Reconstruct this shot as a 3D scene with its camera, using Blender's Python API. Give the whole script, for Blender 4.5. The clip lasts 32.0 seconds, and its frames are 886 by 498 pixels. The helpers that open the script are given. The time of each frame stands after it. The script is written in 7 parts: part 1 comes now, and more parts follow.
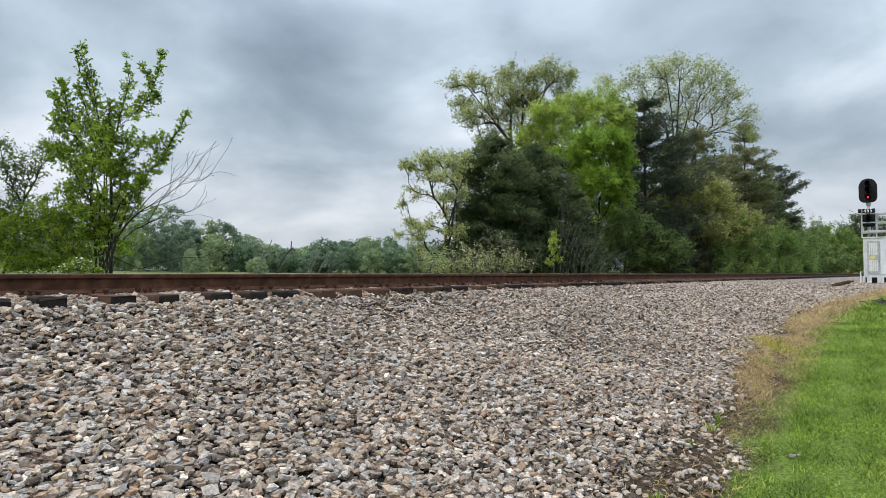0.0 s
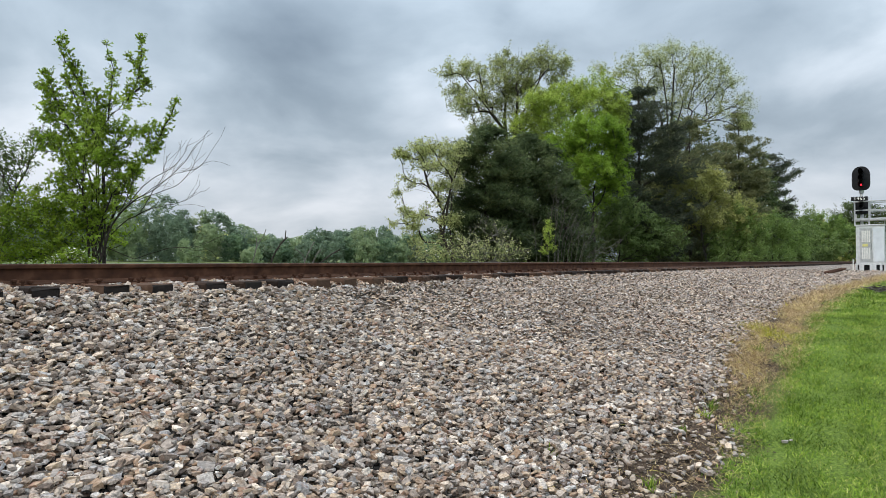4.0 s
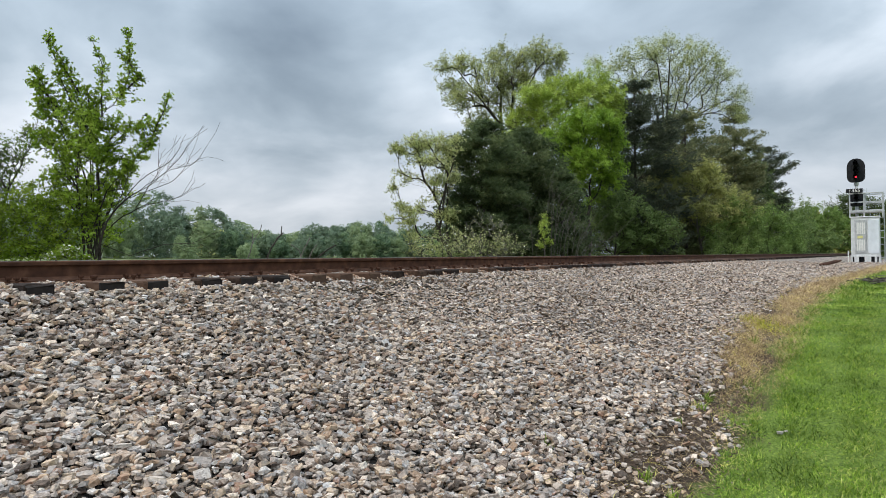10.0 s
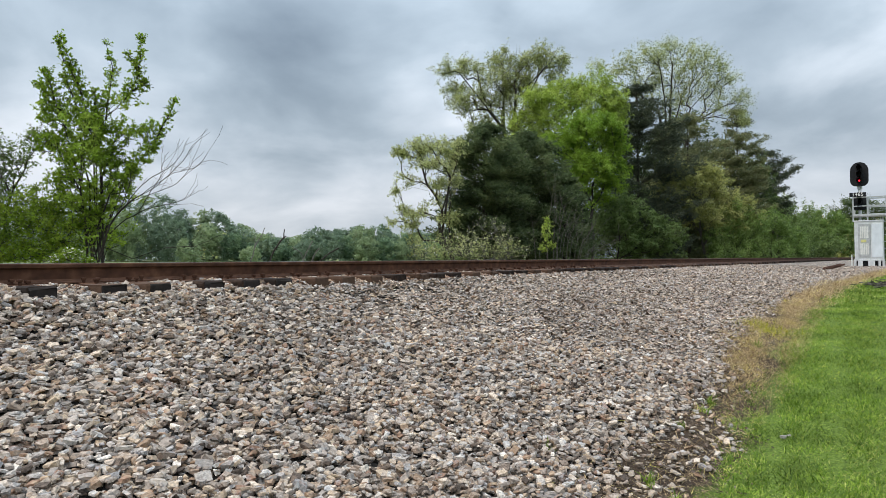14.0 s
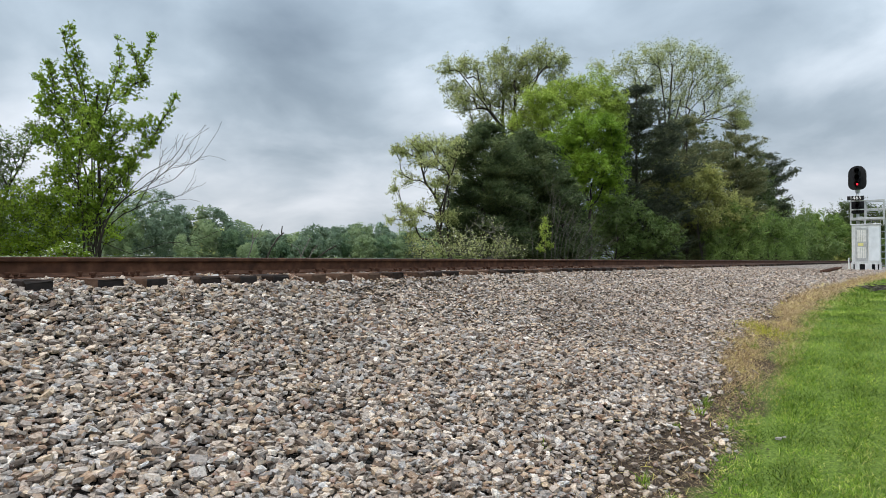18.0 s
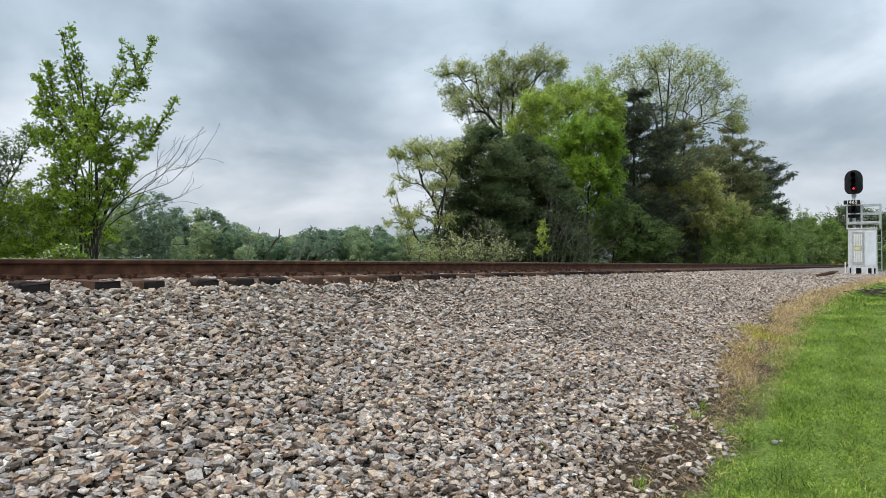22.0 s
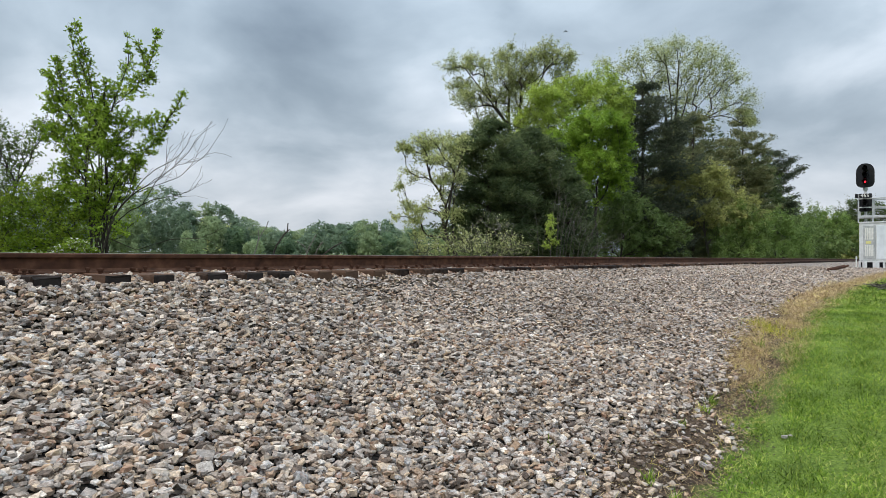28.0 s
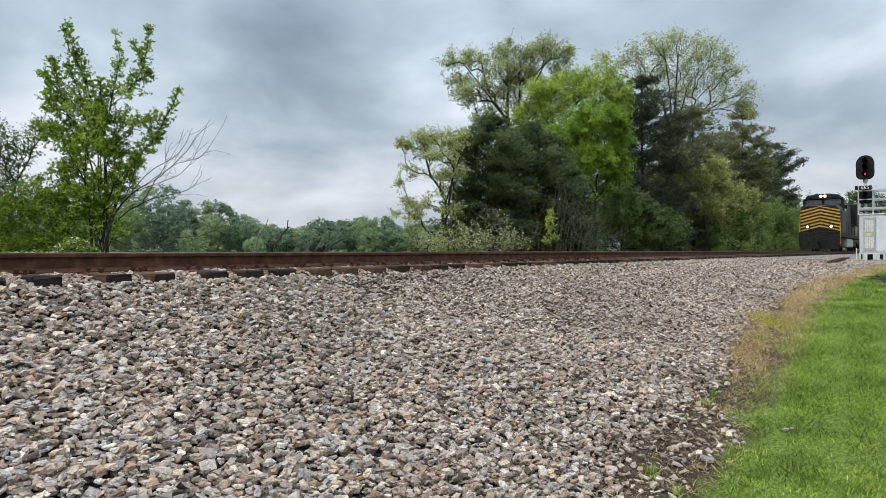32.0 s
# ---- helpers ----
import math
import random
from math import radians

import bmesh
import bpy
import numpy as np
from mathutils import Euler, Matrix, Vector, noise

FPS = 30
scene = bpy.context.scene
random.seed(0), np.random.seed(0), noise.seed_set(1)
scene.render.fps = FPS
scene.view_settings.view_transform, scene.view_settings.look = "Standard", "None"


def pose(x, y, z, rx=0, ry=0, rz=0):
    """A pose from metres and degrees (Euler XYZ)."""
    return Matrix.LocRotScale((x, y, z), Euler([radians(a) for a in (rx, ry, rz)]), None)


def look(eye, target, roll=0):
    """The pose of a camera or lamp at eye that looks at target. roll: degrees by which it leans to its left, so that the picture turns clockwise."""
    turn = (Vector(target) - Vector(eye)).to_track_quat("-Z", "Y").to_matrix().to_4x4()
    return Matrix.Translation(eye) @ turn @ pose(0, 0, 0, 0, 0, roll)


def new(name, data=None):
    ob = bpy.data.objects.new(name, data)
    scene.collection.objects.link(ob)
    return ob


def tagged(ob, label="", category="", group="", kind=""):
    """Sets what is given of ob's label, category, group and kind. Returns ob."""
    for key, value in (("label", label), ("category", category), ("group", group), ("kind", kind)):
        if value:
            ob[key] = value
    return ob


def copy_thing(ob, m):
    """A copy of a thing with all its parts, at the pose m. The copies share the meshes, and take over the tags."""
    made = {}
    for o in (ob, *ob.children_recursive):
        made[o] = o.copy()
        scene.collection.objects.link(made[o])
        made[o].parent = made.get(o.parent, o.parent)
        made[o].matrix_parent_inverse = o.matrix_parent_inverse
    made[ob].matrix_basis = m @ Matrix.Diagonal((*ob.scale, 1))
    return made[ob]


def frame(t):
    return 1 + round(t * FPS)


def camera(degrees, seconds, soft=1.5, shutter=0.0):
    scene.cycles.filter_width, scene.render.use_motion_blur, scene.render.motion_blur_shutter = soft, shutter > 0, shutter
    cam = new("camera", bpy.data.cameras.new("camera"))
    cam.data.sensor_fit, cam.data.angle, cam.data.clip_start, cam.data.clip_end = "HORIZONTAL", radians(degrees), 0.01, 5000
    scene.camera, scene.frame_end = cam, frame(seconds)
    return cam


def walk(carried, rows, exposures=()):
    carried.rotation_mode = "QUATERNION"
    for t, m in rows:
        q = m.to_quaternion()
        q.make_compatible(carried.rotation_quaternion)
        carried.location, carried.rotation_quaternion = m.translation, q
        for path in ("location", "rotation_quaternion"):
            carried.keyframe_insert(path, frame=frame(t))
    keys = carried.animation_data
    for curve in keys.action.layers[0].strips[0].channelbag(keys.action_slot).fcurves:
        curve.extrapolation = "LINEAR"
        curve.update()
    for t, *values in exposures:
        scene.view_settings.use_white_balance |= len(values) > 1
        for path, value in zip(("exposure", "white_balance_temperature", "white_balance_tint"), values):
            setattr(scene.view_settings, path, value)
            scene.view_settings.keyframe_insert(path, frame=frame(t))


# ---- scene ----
cam = camera(70, 32.0, soft=0.6)
PATH = [
    (0.0, (0.0025, 0.0017, 0.9518), (0.0025, 9.9943, 1.3356), 0.050),
    (0.5, (0.0018, 0.0014, 0.9514), (0.0025, 9.9933, 1.3538), -0.044),
    (1.0, (0.0017, 0.0014, 0.9507), (0.0047, 9.9924, 1.3733), -0.081),
    (1.5, (0.0021, 0.0027, 0.9499), (0.0126, 9.9936, 1.3765), -0.034),
    (2.0, (0.0027, 0.0054, 0.9482), (0.0293, 9.9978, 1.3373), 0.094),
    (2.5, (0.0018, 0.0058, 0.9470), (0.0598, 9.9997, 1.2909), 0.097),
    (3.0, (0.0030, 0.0084, 0.9457), (0.0830, 10.0039, 1.2352), -0.036),
    (3.5, (0.0040, 0.0110, 0.9450), (0.0930, 10.0079, 1.1770), -0.145),
    (5.5, (0.0049, 0.0123, 0.9447), (0.0731, 10.0101, 1.1459), -0.142),
    (6.0, (0.0054, 0.0127, 0.9446), (0.0846, 10.0103, 1.1465), -0.150),
    (6.5, (0.0066, 0.0135, 0.9444), (0.0959, 10.0111, 1.1447), -0.141),
    (7.0, (0.0073, 0.0136, 0.9444), (0.0964, 10.0112, 1.1457), -0.153),
    (7.5, (0.0079, 0.0132, 0.9439), (0.0983, 10.0108, 1.1445), -0.264),
    (8.0, (0.0092, 0.0129, 0.9435), (0.0924, 10.0106, 1.1390), -0.448),
    (8.5, (0.0108, 0.0127, 0.9428), (0.0907, 10.0100, 1.1605), -0.643),
    (9.0, (0.0119, 0.0133, 0.9418), (0.0979, 10.0103, 1.1725), -0.643),
    (9.5, (0.0121, 0.0128, 0.9411), (0.1277, 10.0102, 1.1360), -0.572),
    (10.0, (0.0128, 0.0128, 0.9410), (0.1479, 10.0110, 1.0722), -0.553),
    (10.5, (0.0128, 0.0125, 0.9409), (0.1257, 10.0114, 1.0341), -0.622),
    (11.0, (0.0130, 0.0128, 0.9401), (0.1135, 10.0118, 1.0483), -0.645),
    (11.5, (0.0135, 0.0124, 0.9396), (0.1142, 10.0109, 1.0769), -0.621),
    (12.0, (0.0143, 0.0118, 0.9393), (0.1145, 10.0100, 1.1006), -0.609),
    (12.5, (0.0143, 0.0113, 0.9384), (0.1055, 10.0093, 1.1135), -0.607),
    (13.0, (0.0148, 0.0114, 0.9375), (0.1089, 10.0094, 1.1174), -0.530),
    (13.5, (0.0157, 0.0121, 0.9374), (0.1142, 10.0099, 1.1202), -0.451),
    (14.0, (0.0166, 0.0137, 0.9362), (0.1121, 10.0115, 1.1238), -0.482),
    (14.5, (0.0178, 0.0166, 0.9339), (0.1183, 10.0144, 1.1171), -0.439),
    (16.5, (0.0194, 0.0199, 0.9332), (0.1736, 10.0171, 1.1102), -0.049),
    (17.0, (0.0200, 0.0209, 0.9316), (0.1595, 10.0184, 1.1057), 0.002),
    (17.5, (0.0189, 0.0207, 0.9306), (0.1473, 10.0184, 1.1006), 0.130),
    (18.0, (0.0185, 0.0211, 0.9308), (0.1470, 10.0188, 1.0986), 0.176),
    (18.5, (0.0179, 0.0215, 0.9320), (0.1601, 10.0192, 1.0938), 0.326),
    (19.0, (0.0172, 0.0221, 0.9302), (0.1595, 10.0200, 1.0788), 0.323),
    (19.5, (0.0174, 0.0245, 0.9309), (0.1609, 10.0225, 1.0682), 0.405),
    (20.0, (0.0184, 0.0252, 0.9308), (0.1613, 10.0231, 1.0795), 0.350),
    (20.5, (0.0187, 0.0236, 0.9311), (0.1718, 10.0209, 1.1036), 0.252),
    (21.0, (0.0185, 0.0205, 0.9308), (0.1742, 10.0171, 1.1417), 0.229),
    (21.5, (0.0193, 0.0188, 0.9319), (0.1753, 10.0152, 1.1522), 0.264),
    (22.0, (0.0184, 0.0159, 0.9310), (0.1856, 10.0122, 1.1468), 0.314),
    (22.5, (0.0181, 0.0161, 0.9309), (0.1969, 10.0128, 1.1139), 0.229),
    (23.0, (0.0168, 0.0166, 0.9304), (0.2084, 10.0135, 1.0870), 0.222),
    (23.5, (0.0164, 0.0185, 0.9304), (0.1981, 10.0160, 1.0575), 0.240),
    (24.0, (0.0157, 0.0187, 0.9301), (0.1821, 10.0167, 1.0470), 0.225),
    (24.5, (0.0160, 0.0197, 0.9307), (0.1682, 10.0179, 1.0476), 0.120),
    (25.0, (0.0149, 0.0176, 0.9308), (0.1391, 10.0161, 1.0519), 0.108),
    (25.5, (0.0148, 0.0171, 0.9308), (0.1060, 10.0161, 1.0421), 0.100),
    (27.5, (0.0153, 0.0166, 0.9301), (0.0488, 10.0156, 1.0643), 0.316),
    (28.0, (0.0145, 0.0159, 0.9302), (0.0595, 10.0150, 1.0515), 0.314),
    (28.5, (0.0143, 0.0150, 0.9296), (0.0729, 10.0143, 1.0319), 0.308),
    (29.0, (0.0149, 0.0159, 0.9300), (0.0779, 10.0154, 1.0080), 0.352),
    (29.5, (0.0148, 0.0161, 0.9286), (0.0662, 10.0157, 0.9907), 0.344),
    (30.0, (0.0148, 0.0158, 0.9296), (0.0600, 10.0157, 0.9449), 0.414),
    (30.5, (0.0150, 0.0150, 0.9308), (0.0767, 10.0148, 0.8958), 0.209),
    (31.0, (0.0139, 0.0151, 0.9316), (0.0880, 10.0147, 0.8898), -0.044),
    (31.5, (0.0136, 0.0151, 0.9311), (0.0707, 10.0150, 0.9380), -0.266),
    (32.0, (0.0136, 0.0146, 0.9334), (0.0565, 10.0143, 0.9892), -0.212),
]
walk(cam, [(t, look(eye, target, roll)) for t, eye, target, roll in PATH], exposures=[(0, 0.0), (32, 0.0)])

# ---- sky and sun: a bright overcast with slow grey cloud ----
SUN_UP, SUN_TURN = 52, 247


def build_world():
    world = bpy.data.worlds.new("overcast_sky")
    scene.world = world
    world.use_nodes = True
    nt = world.node_tree
    nt.nodes.clear()

    def n(kind, **kw):
        node = nt.nodes.new(kind)
        for k, v in kw.items():
            node.inputs[k].default_value = v
        return node

    def math_node(op, a, b=None, clamp=False):
        m = nt.nodes.new("ShaderNodeMath")
        m.operation, m.use_clamp = op, clamp
        for i, v in enumerate((a, b)):
            if v is None:
                continue
            if isinstance(v, (int, float)):
                m.inputs[i].default_value = v
            else:
                nt.links.new(v, m.inputs[i])
        return m.outputs[0]

    out, bg = nt.nodes.new("ShaderNodeOutputWorld"), nt.nodes.new("ShaderNodeBackground")
    sky = nt.nodes.new("ShaderNodeTexSky")
    sky.sky_type, sky.sun_disc = "NISHITA", False
    sky.sun_elevation, sky.sun_rotation = radians(SUN_UP), radians(SUN_TURN)
    co = nt.nodes.new("ShaderNodeTexCoord")
    sep = nt.nodes.new("ShaderNodeSeparateXYZ")
    nt.links.new(co.outputs["Generated"], sep.inputs[0])
    up = math_node("MAXIMUM", sep.outputs["Z"], 0.0)
    # clouds lie on a layer seen at a slant: flatten the direction
    lift = math_node("ADD", up, 0.34)
    flat = nt.nodes.new("ShaderNodeCombineXYZ")
    nt.links.new(math_node("DIVIDE", sep.outputs["X"], lift), flat.inputs[0])
    nt.links.new(math_node("DIVIDE", sep.outputs["Y"], lift), flat.inputs[1])
    big = n("ShaderNodeTexNoise", Scale=0.85, Detail=4.0, Roughness=0.5, Distortion=0.25)
    small = n("ShaderNodeTexNoise", Scale=2.4, Detail=6.0, Roughness=0.52, Distortion=0.3)
    shift = nt.nodes.new("ShaderNodeVectorMath")
    shift.operation = "ADD"
    shift.inputs[1].default_value = CLOUD_SHIFT
    nt.links.new(flat.outputs[0], shift.inputs[0])
    for t in (big, small):
        nt.links.new(shift.outputs[0], t.inputs["Vector"])
    mix = math_node("ADD", math_node("MULTIPLY", big.outputs["Fac"], 0.62), math_node("MULTIPLY", small.outputs["Fac"], 0.38))

    def cloud(x, y, z, wide, amount):
        # a thick or thin place in the layer, soft edged
        d = nt.nodes.new("ShaderNodeVectorMath")
        d.operation = "DISTANCE"
        d.inputs[1].default_value = Vector((x, y, z)).normalized()
        nt.links.new(co.outputs["Generated"], d.inputs[0])
        fall = nt.nodes.new("ShaderNodeMapRange")
        fall.interpolation_type = "SMOOTHERSTEP"
        fall.inputs["From Min"].default_value, fall.inputs["From Max"].default_value = 0.0, wide
        fall.inputs["To Min"].default_value, fall.inputs["To Max"].default_value = amount, 0.0
        nt.links.new(d.outputs["Value"], fall.inputs[0])
        return fall.outputs[0]

    mix = math_node("ADD", math_node("MULTIPLY", math_node("SUBTRACT", mix, 0.5), 1.45), 0.475)
    for c in CLOUDS:
        mix = math_node("ADD", mix, cloud(*c))
    ramp = nt.nodes.new("ShaderNodeValToRGB")
    el = ramp.color_ramp.elements
    el[0].position, el[0].color = 0.16, (0.164, 0.211, 0.266, 1)
    el[1].position, el[1].color = 0.74, (0.828, 0.876, 0.944, 1)
    for p, c in ((0.30, (0.245, 0.306, 0.369, 1)), (0.44, (0.365, 0.438, 0.510, 1)), (0.57, (0.545, 0.617, 0.694, 1))):
        e = el.new(p)
        e.color = c
    nt.links.new(mix, ramp.inputs[0])
    # an overcast sky is brighter overhead than near the horizon
    gain = math_node("ADD", math_node("MULTIPLY", math_node("POWER", up, 1.5), ZENITH), 1.0)
    scaled = nt.nodes.new("ShaderNodeVectorMath")
    scaled.operation = "SCALE"
    nt.links.new(ramp.outputs[0], scaled.inputs[0])
    nt.links.new(gain, scaled.inputs["Scale"])
    clear = nt.nodes.new("ShaderNodeVectorMath")
    clear.operation = "SCALE"
    clear.inputs["Scale"].default_value = 0.05
    nt.links.new(sky.outputs[0], clear.inputs[0])
    blend = nt.nodes.new("ShaderNodeMix")
    blend.data_type = "RGBA"
    blend.inputs["Factor"].default_value = 0.9
    nt.links.new(clear.outputs[0], blend.inputs["A"])
    nt.links.new(scaled.outputs[0], blend.inputs["B"])
    nt.links.new(blend.outputs["Result"], bg.inputs[0])
    bg.inputs[1].default_value = SKY
    nt.links.new(bg.outputs[0], out.inputs[0])


SKY, ZENITH = 0.88, 5.0
CLOUD_SHIFT = (3.1, 1.7, 0.0)
# direction, width, and how much brighter or darker the layer is there
CLOUDS = [(-0.20, 1.0, 0.25, 0.30, -0.12), (-0.11, 1.0, 0.37, 0.14, 0.03), (0.04, 1.0, 0.42, 0.2, -0.10), (-0.66, 1.0, 0.44, 0.26, -0.06), (-0.02, 1.0, 0.14, 0.28, 0.17), (-0.22, 1.0, 0.05, 0.32, 0.30), (-0.66, 1.0, 0.20, 0.22, 0.10),
          (0.66, 1.0, 0.17, 0.40, 0.11), (0.45, 1.0, 0.46, 0.3, -0.10), (0.55, 1.0, 0.33, 0.28, -0.06), (-0.04, 1.0, 0.40, 0.16, 0.03), (-0.21, 1.0, 0.25, 0.22, -0.05), (-0.63, 1.0, 0.36, 0.20, -0.06), (-0.60, 1.0, 0.22, 0.15, 0.03), (-0.52, 1.0, 0.16, 0.2, 0.06), (-0.34, 1.0, 0.36, 0.16, 0.01), (0.575, 1.0, 0.30, 0.22, -0.11), (0.15, 1.0, 0.42, 0.20, -0.10), (-0.25, 1.0, 0.07, 0.2, 0.08), (-0.24, 1.0, 0.22, 0.22, -0.10), (-0.50, 1.0, 0.40, 0.32, -0.02), (0.10, 1.0, 0.08, 0.24, 0.16)]
build_world()
lamp = bpy.data.lights.new("sun", "SUN")
lamp.energy, lamp.angle, lamp.color = 1.6, radians(18), (1.0, 0.87, 0.73)
sun = new("sun", lamp)
sun.matrix_world = look((20 * math.sin(radians(SUN_TURN)), 20 * math.cos(radians(SUN_TURN)), 20 * math.tan(radians(SUN_UP))), (0, 0, 0))

# ---- materials ----
M = {}


def material(name, stops, rough=0.9, metal=0.0, scale=8.0, detail=5.0, bump=0.3, bump_scale=None, mottle=0.0, mottle_scale=1.0, by=None, spread=0.0,
             thin=0.0, coords="Object", dist=0.02, spec=0.3, rand=1.0, speck=0.0, speck_scale=100.0):
    """Base colour from a ramp over noise (by=None), over each loose piece ("island") or over each object ("object"); a second, larger noise darkens or
    lightens it; fine relief by bump; thin lets light through leaves."""
    m = bpy.data.materials.new(name)
    m.use_nodes = True
    nt = m.node_tree
    bsdf, out = nt.nodes["Principled BSDF"], nt.nodes["Material Output"]
    co = nt.nodes.new("ShaderNodeTexCoord")
    ramp = nt.nodes.new("ShaderNodeValToRGB")
    el = ramp.color_ramp.elements
    while len(el) < len(stops):
        el.new(0.5)
    for e, (p, c) in zip(el, stops):
        e.position, e.color = p, (*c, 1)
    grain = nt.nodes.new("ShaderNodeTexNoise")
    grain.inputs["Scale"].default_value, grain.inputs["Detail"].default_value = scale, detail
    nt.links.new(co.outputs[coords], grain.inputs["Vector"])
    if by:
        info = nt.nodes.new("ShaderNodeNewGeometry" if by == "island" else "ShaderNodeObjectInfo")
        rnd = info.outputs["Random Per Island" if by == "island" else "Random"]
        add = nt.nodes.new("ShaderNodeMath")
        add.operation = "MULTIPLY_ADD"
        sub = nt.nodes.new("ShaderNodeMath")
        sub.operation = "SUBTRACT"
        sub.inputs[1].default_value = 0.5
        nt.links.new(grain.outputs["Fac"], sub.inputs[0])
        nt.links.new(sub.outputs[0], add.inputs[0])
        add.inputs[1].default_value = spread
        calm = nt.nodes.new("ShaderNodeMapRange")
        calm.inputs["To Min"].default_value, calm.inputs["To Max"].default_value = 0.5 - rand / 2, 0.5 + rand / 2
        nt.links.new(rnd, calm.inputs[0])
        nt.links.new(calm.outputs[0], add.inputs[2])
        nt.links.new(add.outputs[0], ramp.inputs[0])
    else:
        nt.links.new(grain.outputs["Fac"], ramp.inputs[0])
    colour = ramp.outputs[0]
    for amount, size in ((mottle, mottle_scale), (speck, speck_scale)):
        if not amount:
            continue
        big = nt.nodes.new("ShaderNodeTexNoise")
        big.inputs["Scale"].default_value, big.inputs["Detail"].default_value = size, 4.0
        nt.links.new(co.outputs[coords], big.inputs["Vector"])
        rng = nt.nodes.new("ShaderNodeMapRange")
        rng.inputs["From Min"].default_value, rng.inputs["From Max"].default_value = 0.3, 0.7
        rng.inputs["To Min"].default_value, rng.inputs["To Max"].default_value = 1 - amount, 1 + amount
        nt.links.new(big.outputs["Fac"], rng.inputs[0])
        mul = nt.nodes.new("ShaderNodeVectorMath")
        mul.operation = "SCALE"
        nt.links.new(colour, mul.inputs[0])
        nt.links.new(rng.outputs[0], mul.inputs["Scale"])
        colour = mul.outputs[0]
    nt.links.new(colour, bsdf.inputs["Base Color"])
    bsdf.inputs["Roughness"].default_value, bsdf.inputs["Metallic"].default_value = rough, metal
    bsdf.inputs["Specular IOR Level"].default_value = spec
    if bump:
        fine = nt.nodes.new("ShaderNodeTexNoise")
        fine.inputs["Scale"].default_value, fine.inputs["Detail"].default_value = bump_scale or scale * 2, 4.0
        nt.links.new(co.outputs[coords], fine.inputs["Vector"])
        b = nt.nodes.new("ShaderNodeBump")
        b.inputs["Strength"].default_value, b.inputs["Distance"].default_value = bump, dist
        nt.links.new(fine.outputs["Fac"], b.inputs["Height"])
        nt.links.new(b.outputs[0], bsdf.inputs["Normal"])
    if thin:
        tr = nt.nodes.new("ShaderNodeBsdfTranslucent")
        mixs = nt.nodes.new("ShaderNodeMixShader")
        mixs.inputs[0].default_value = thin
        nt.links.new(colour, tr.inputs[0])
        nt.links.new(bsdf.outputs[0], mixs.inputs[1])
        nt.links.new(tr.outputs[0], mixs.inputs[2])
        nt.links.new(mixs.outputs[0], out.inputs[0])
    M[name] = m
    return m


def glow(name, colour, strength, base=(0.5, 0.5, 0.5)):
    m = bpy.data.materials.new(name)
    m.use_nodes = True
    b = m.node_tree.nodes["Principled BSDF"]
    b.inputs["Base Color"].default_value = (*base, 1)
    b.inputs["Emission Color"].default_value, b.inputs["Emission Strength"].default_value = (*colour, 1), strength
    M[name] = m


STONE = [(0.0, (0.061, 0.046, 0.037)), (0.07, (0.151, 0.109, 0.082)), (0.14, (0.312, 0.252, 0.206)), (0.21, (0.260, 0.168, 0.104)), (0.28, (0.392, 0.321, 0.266)), (0.34, (0.216, 0.194, 0.178)), (0.41, (0.362, 0.299, 0.249)), (0.48, (0.475, 0.355, 0.240)),
         (0.53, (0.244, 0.138, 0.09)), (0.58, (0.276, 0.262, 0.256)), (0.65, (0.45, 0.371, 0.307)), (0.71, (0.204, 0.165, 0.137)), (0.77, (0.431, 0.383, 0.342)), (0.83, (0.355, 0.263, 0.180)), (0.9, (0.602, 0.487, 0.385)), (0.95, (0.366, 0.350, 0.338)), (1.0, (0.698, 0.599, 0.495))]
material("stone", STONE, rough=0.85, scale=40, by="island", spread=0.13, bump=0.8, bump_scale=70, mottle=0.16, mottle_scale=0.8, dist=0.009, speck=0.34, speck_scale=80)
material("stone_single", STONE, rough=0.85, scale=40, by="object", spread=0.13, bump=0.8, bump_scale=70, mottle=0.15, mottle_scale=20, dist=0.009, speck=0.34, speck_scale=80)


material("stone_rust", [(0.0, (0.05, 0.028, 0.018)), (0.3, (0.17, 0.085, 0.05)), (0.6, (0.33, 0.19, 0.12)), (0.85, (0.42, 0.30, 0.21)), (1.0, (0.52, 0.42, 0.33))], rough=0.9, scale=40, by="island", spread=0.2, bump=0.4, bump_scale=85, dist=0.006)


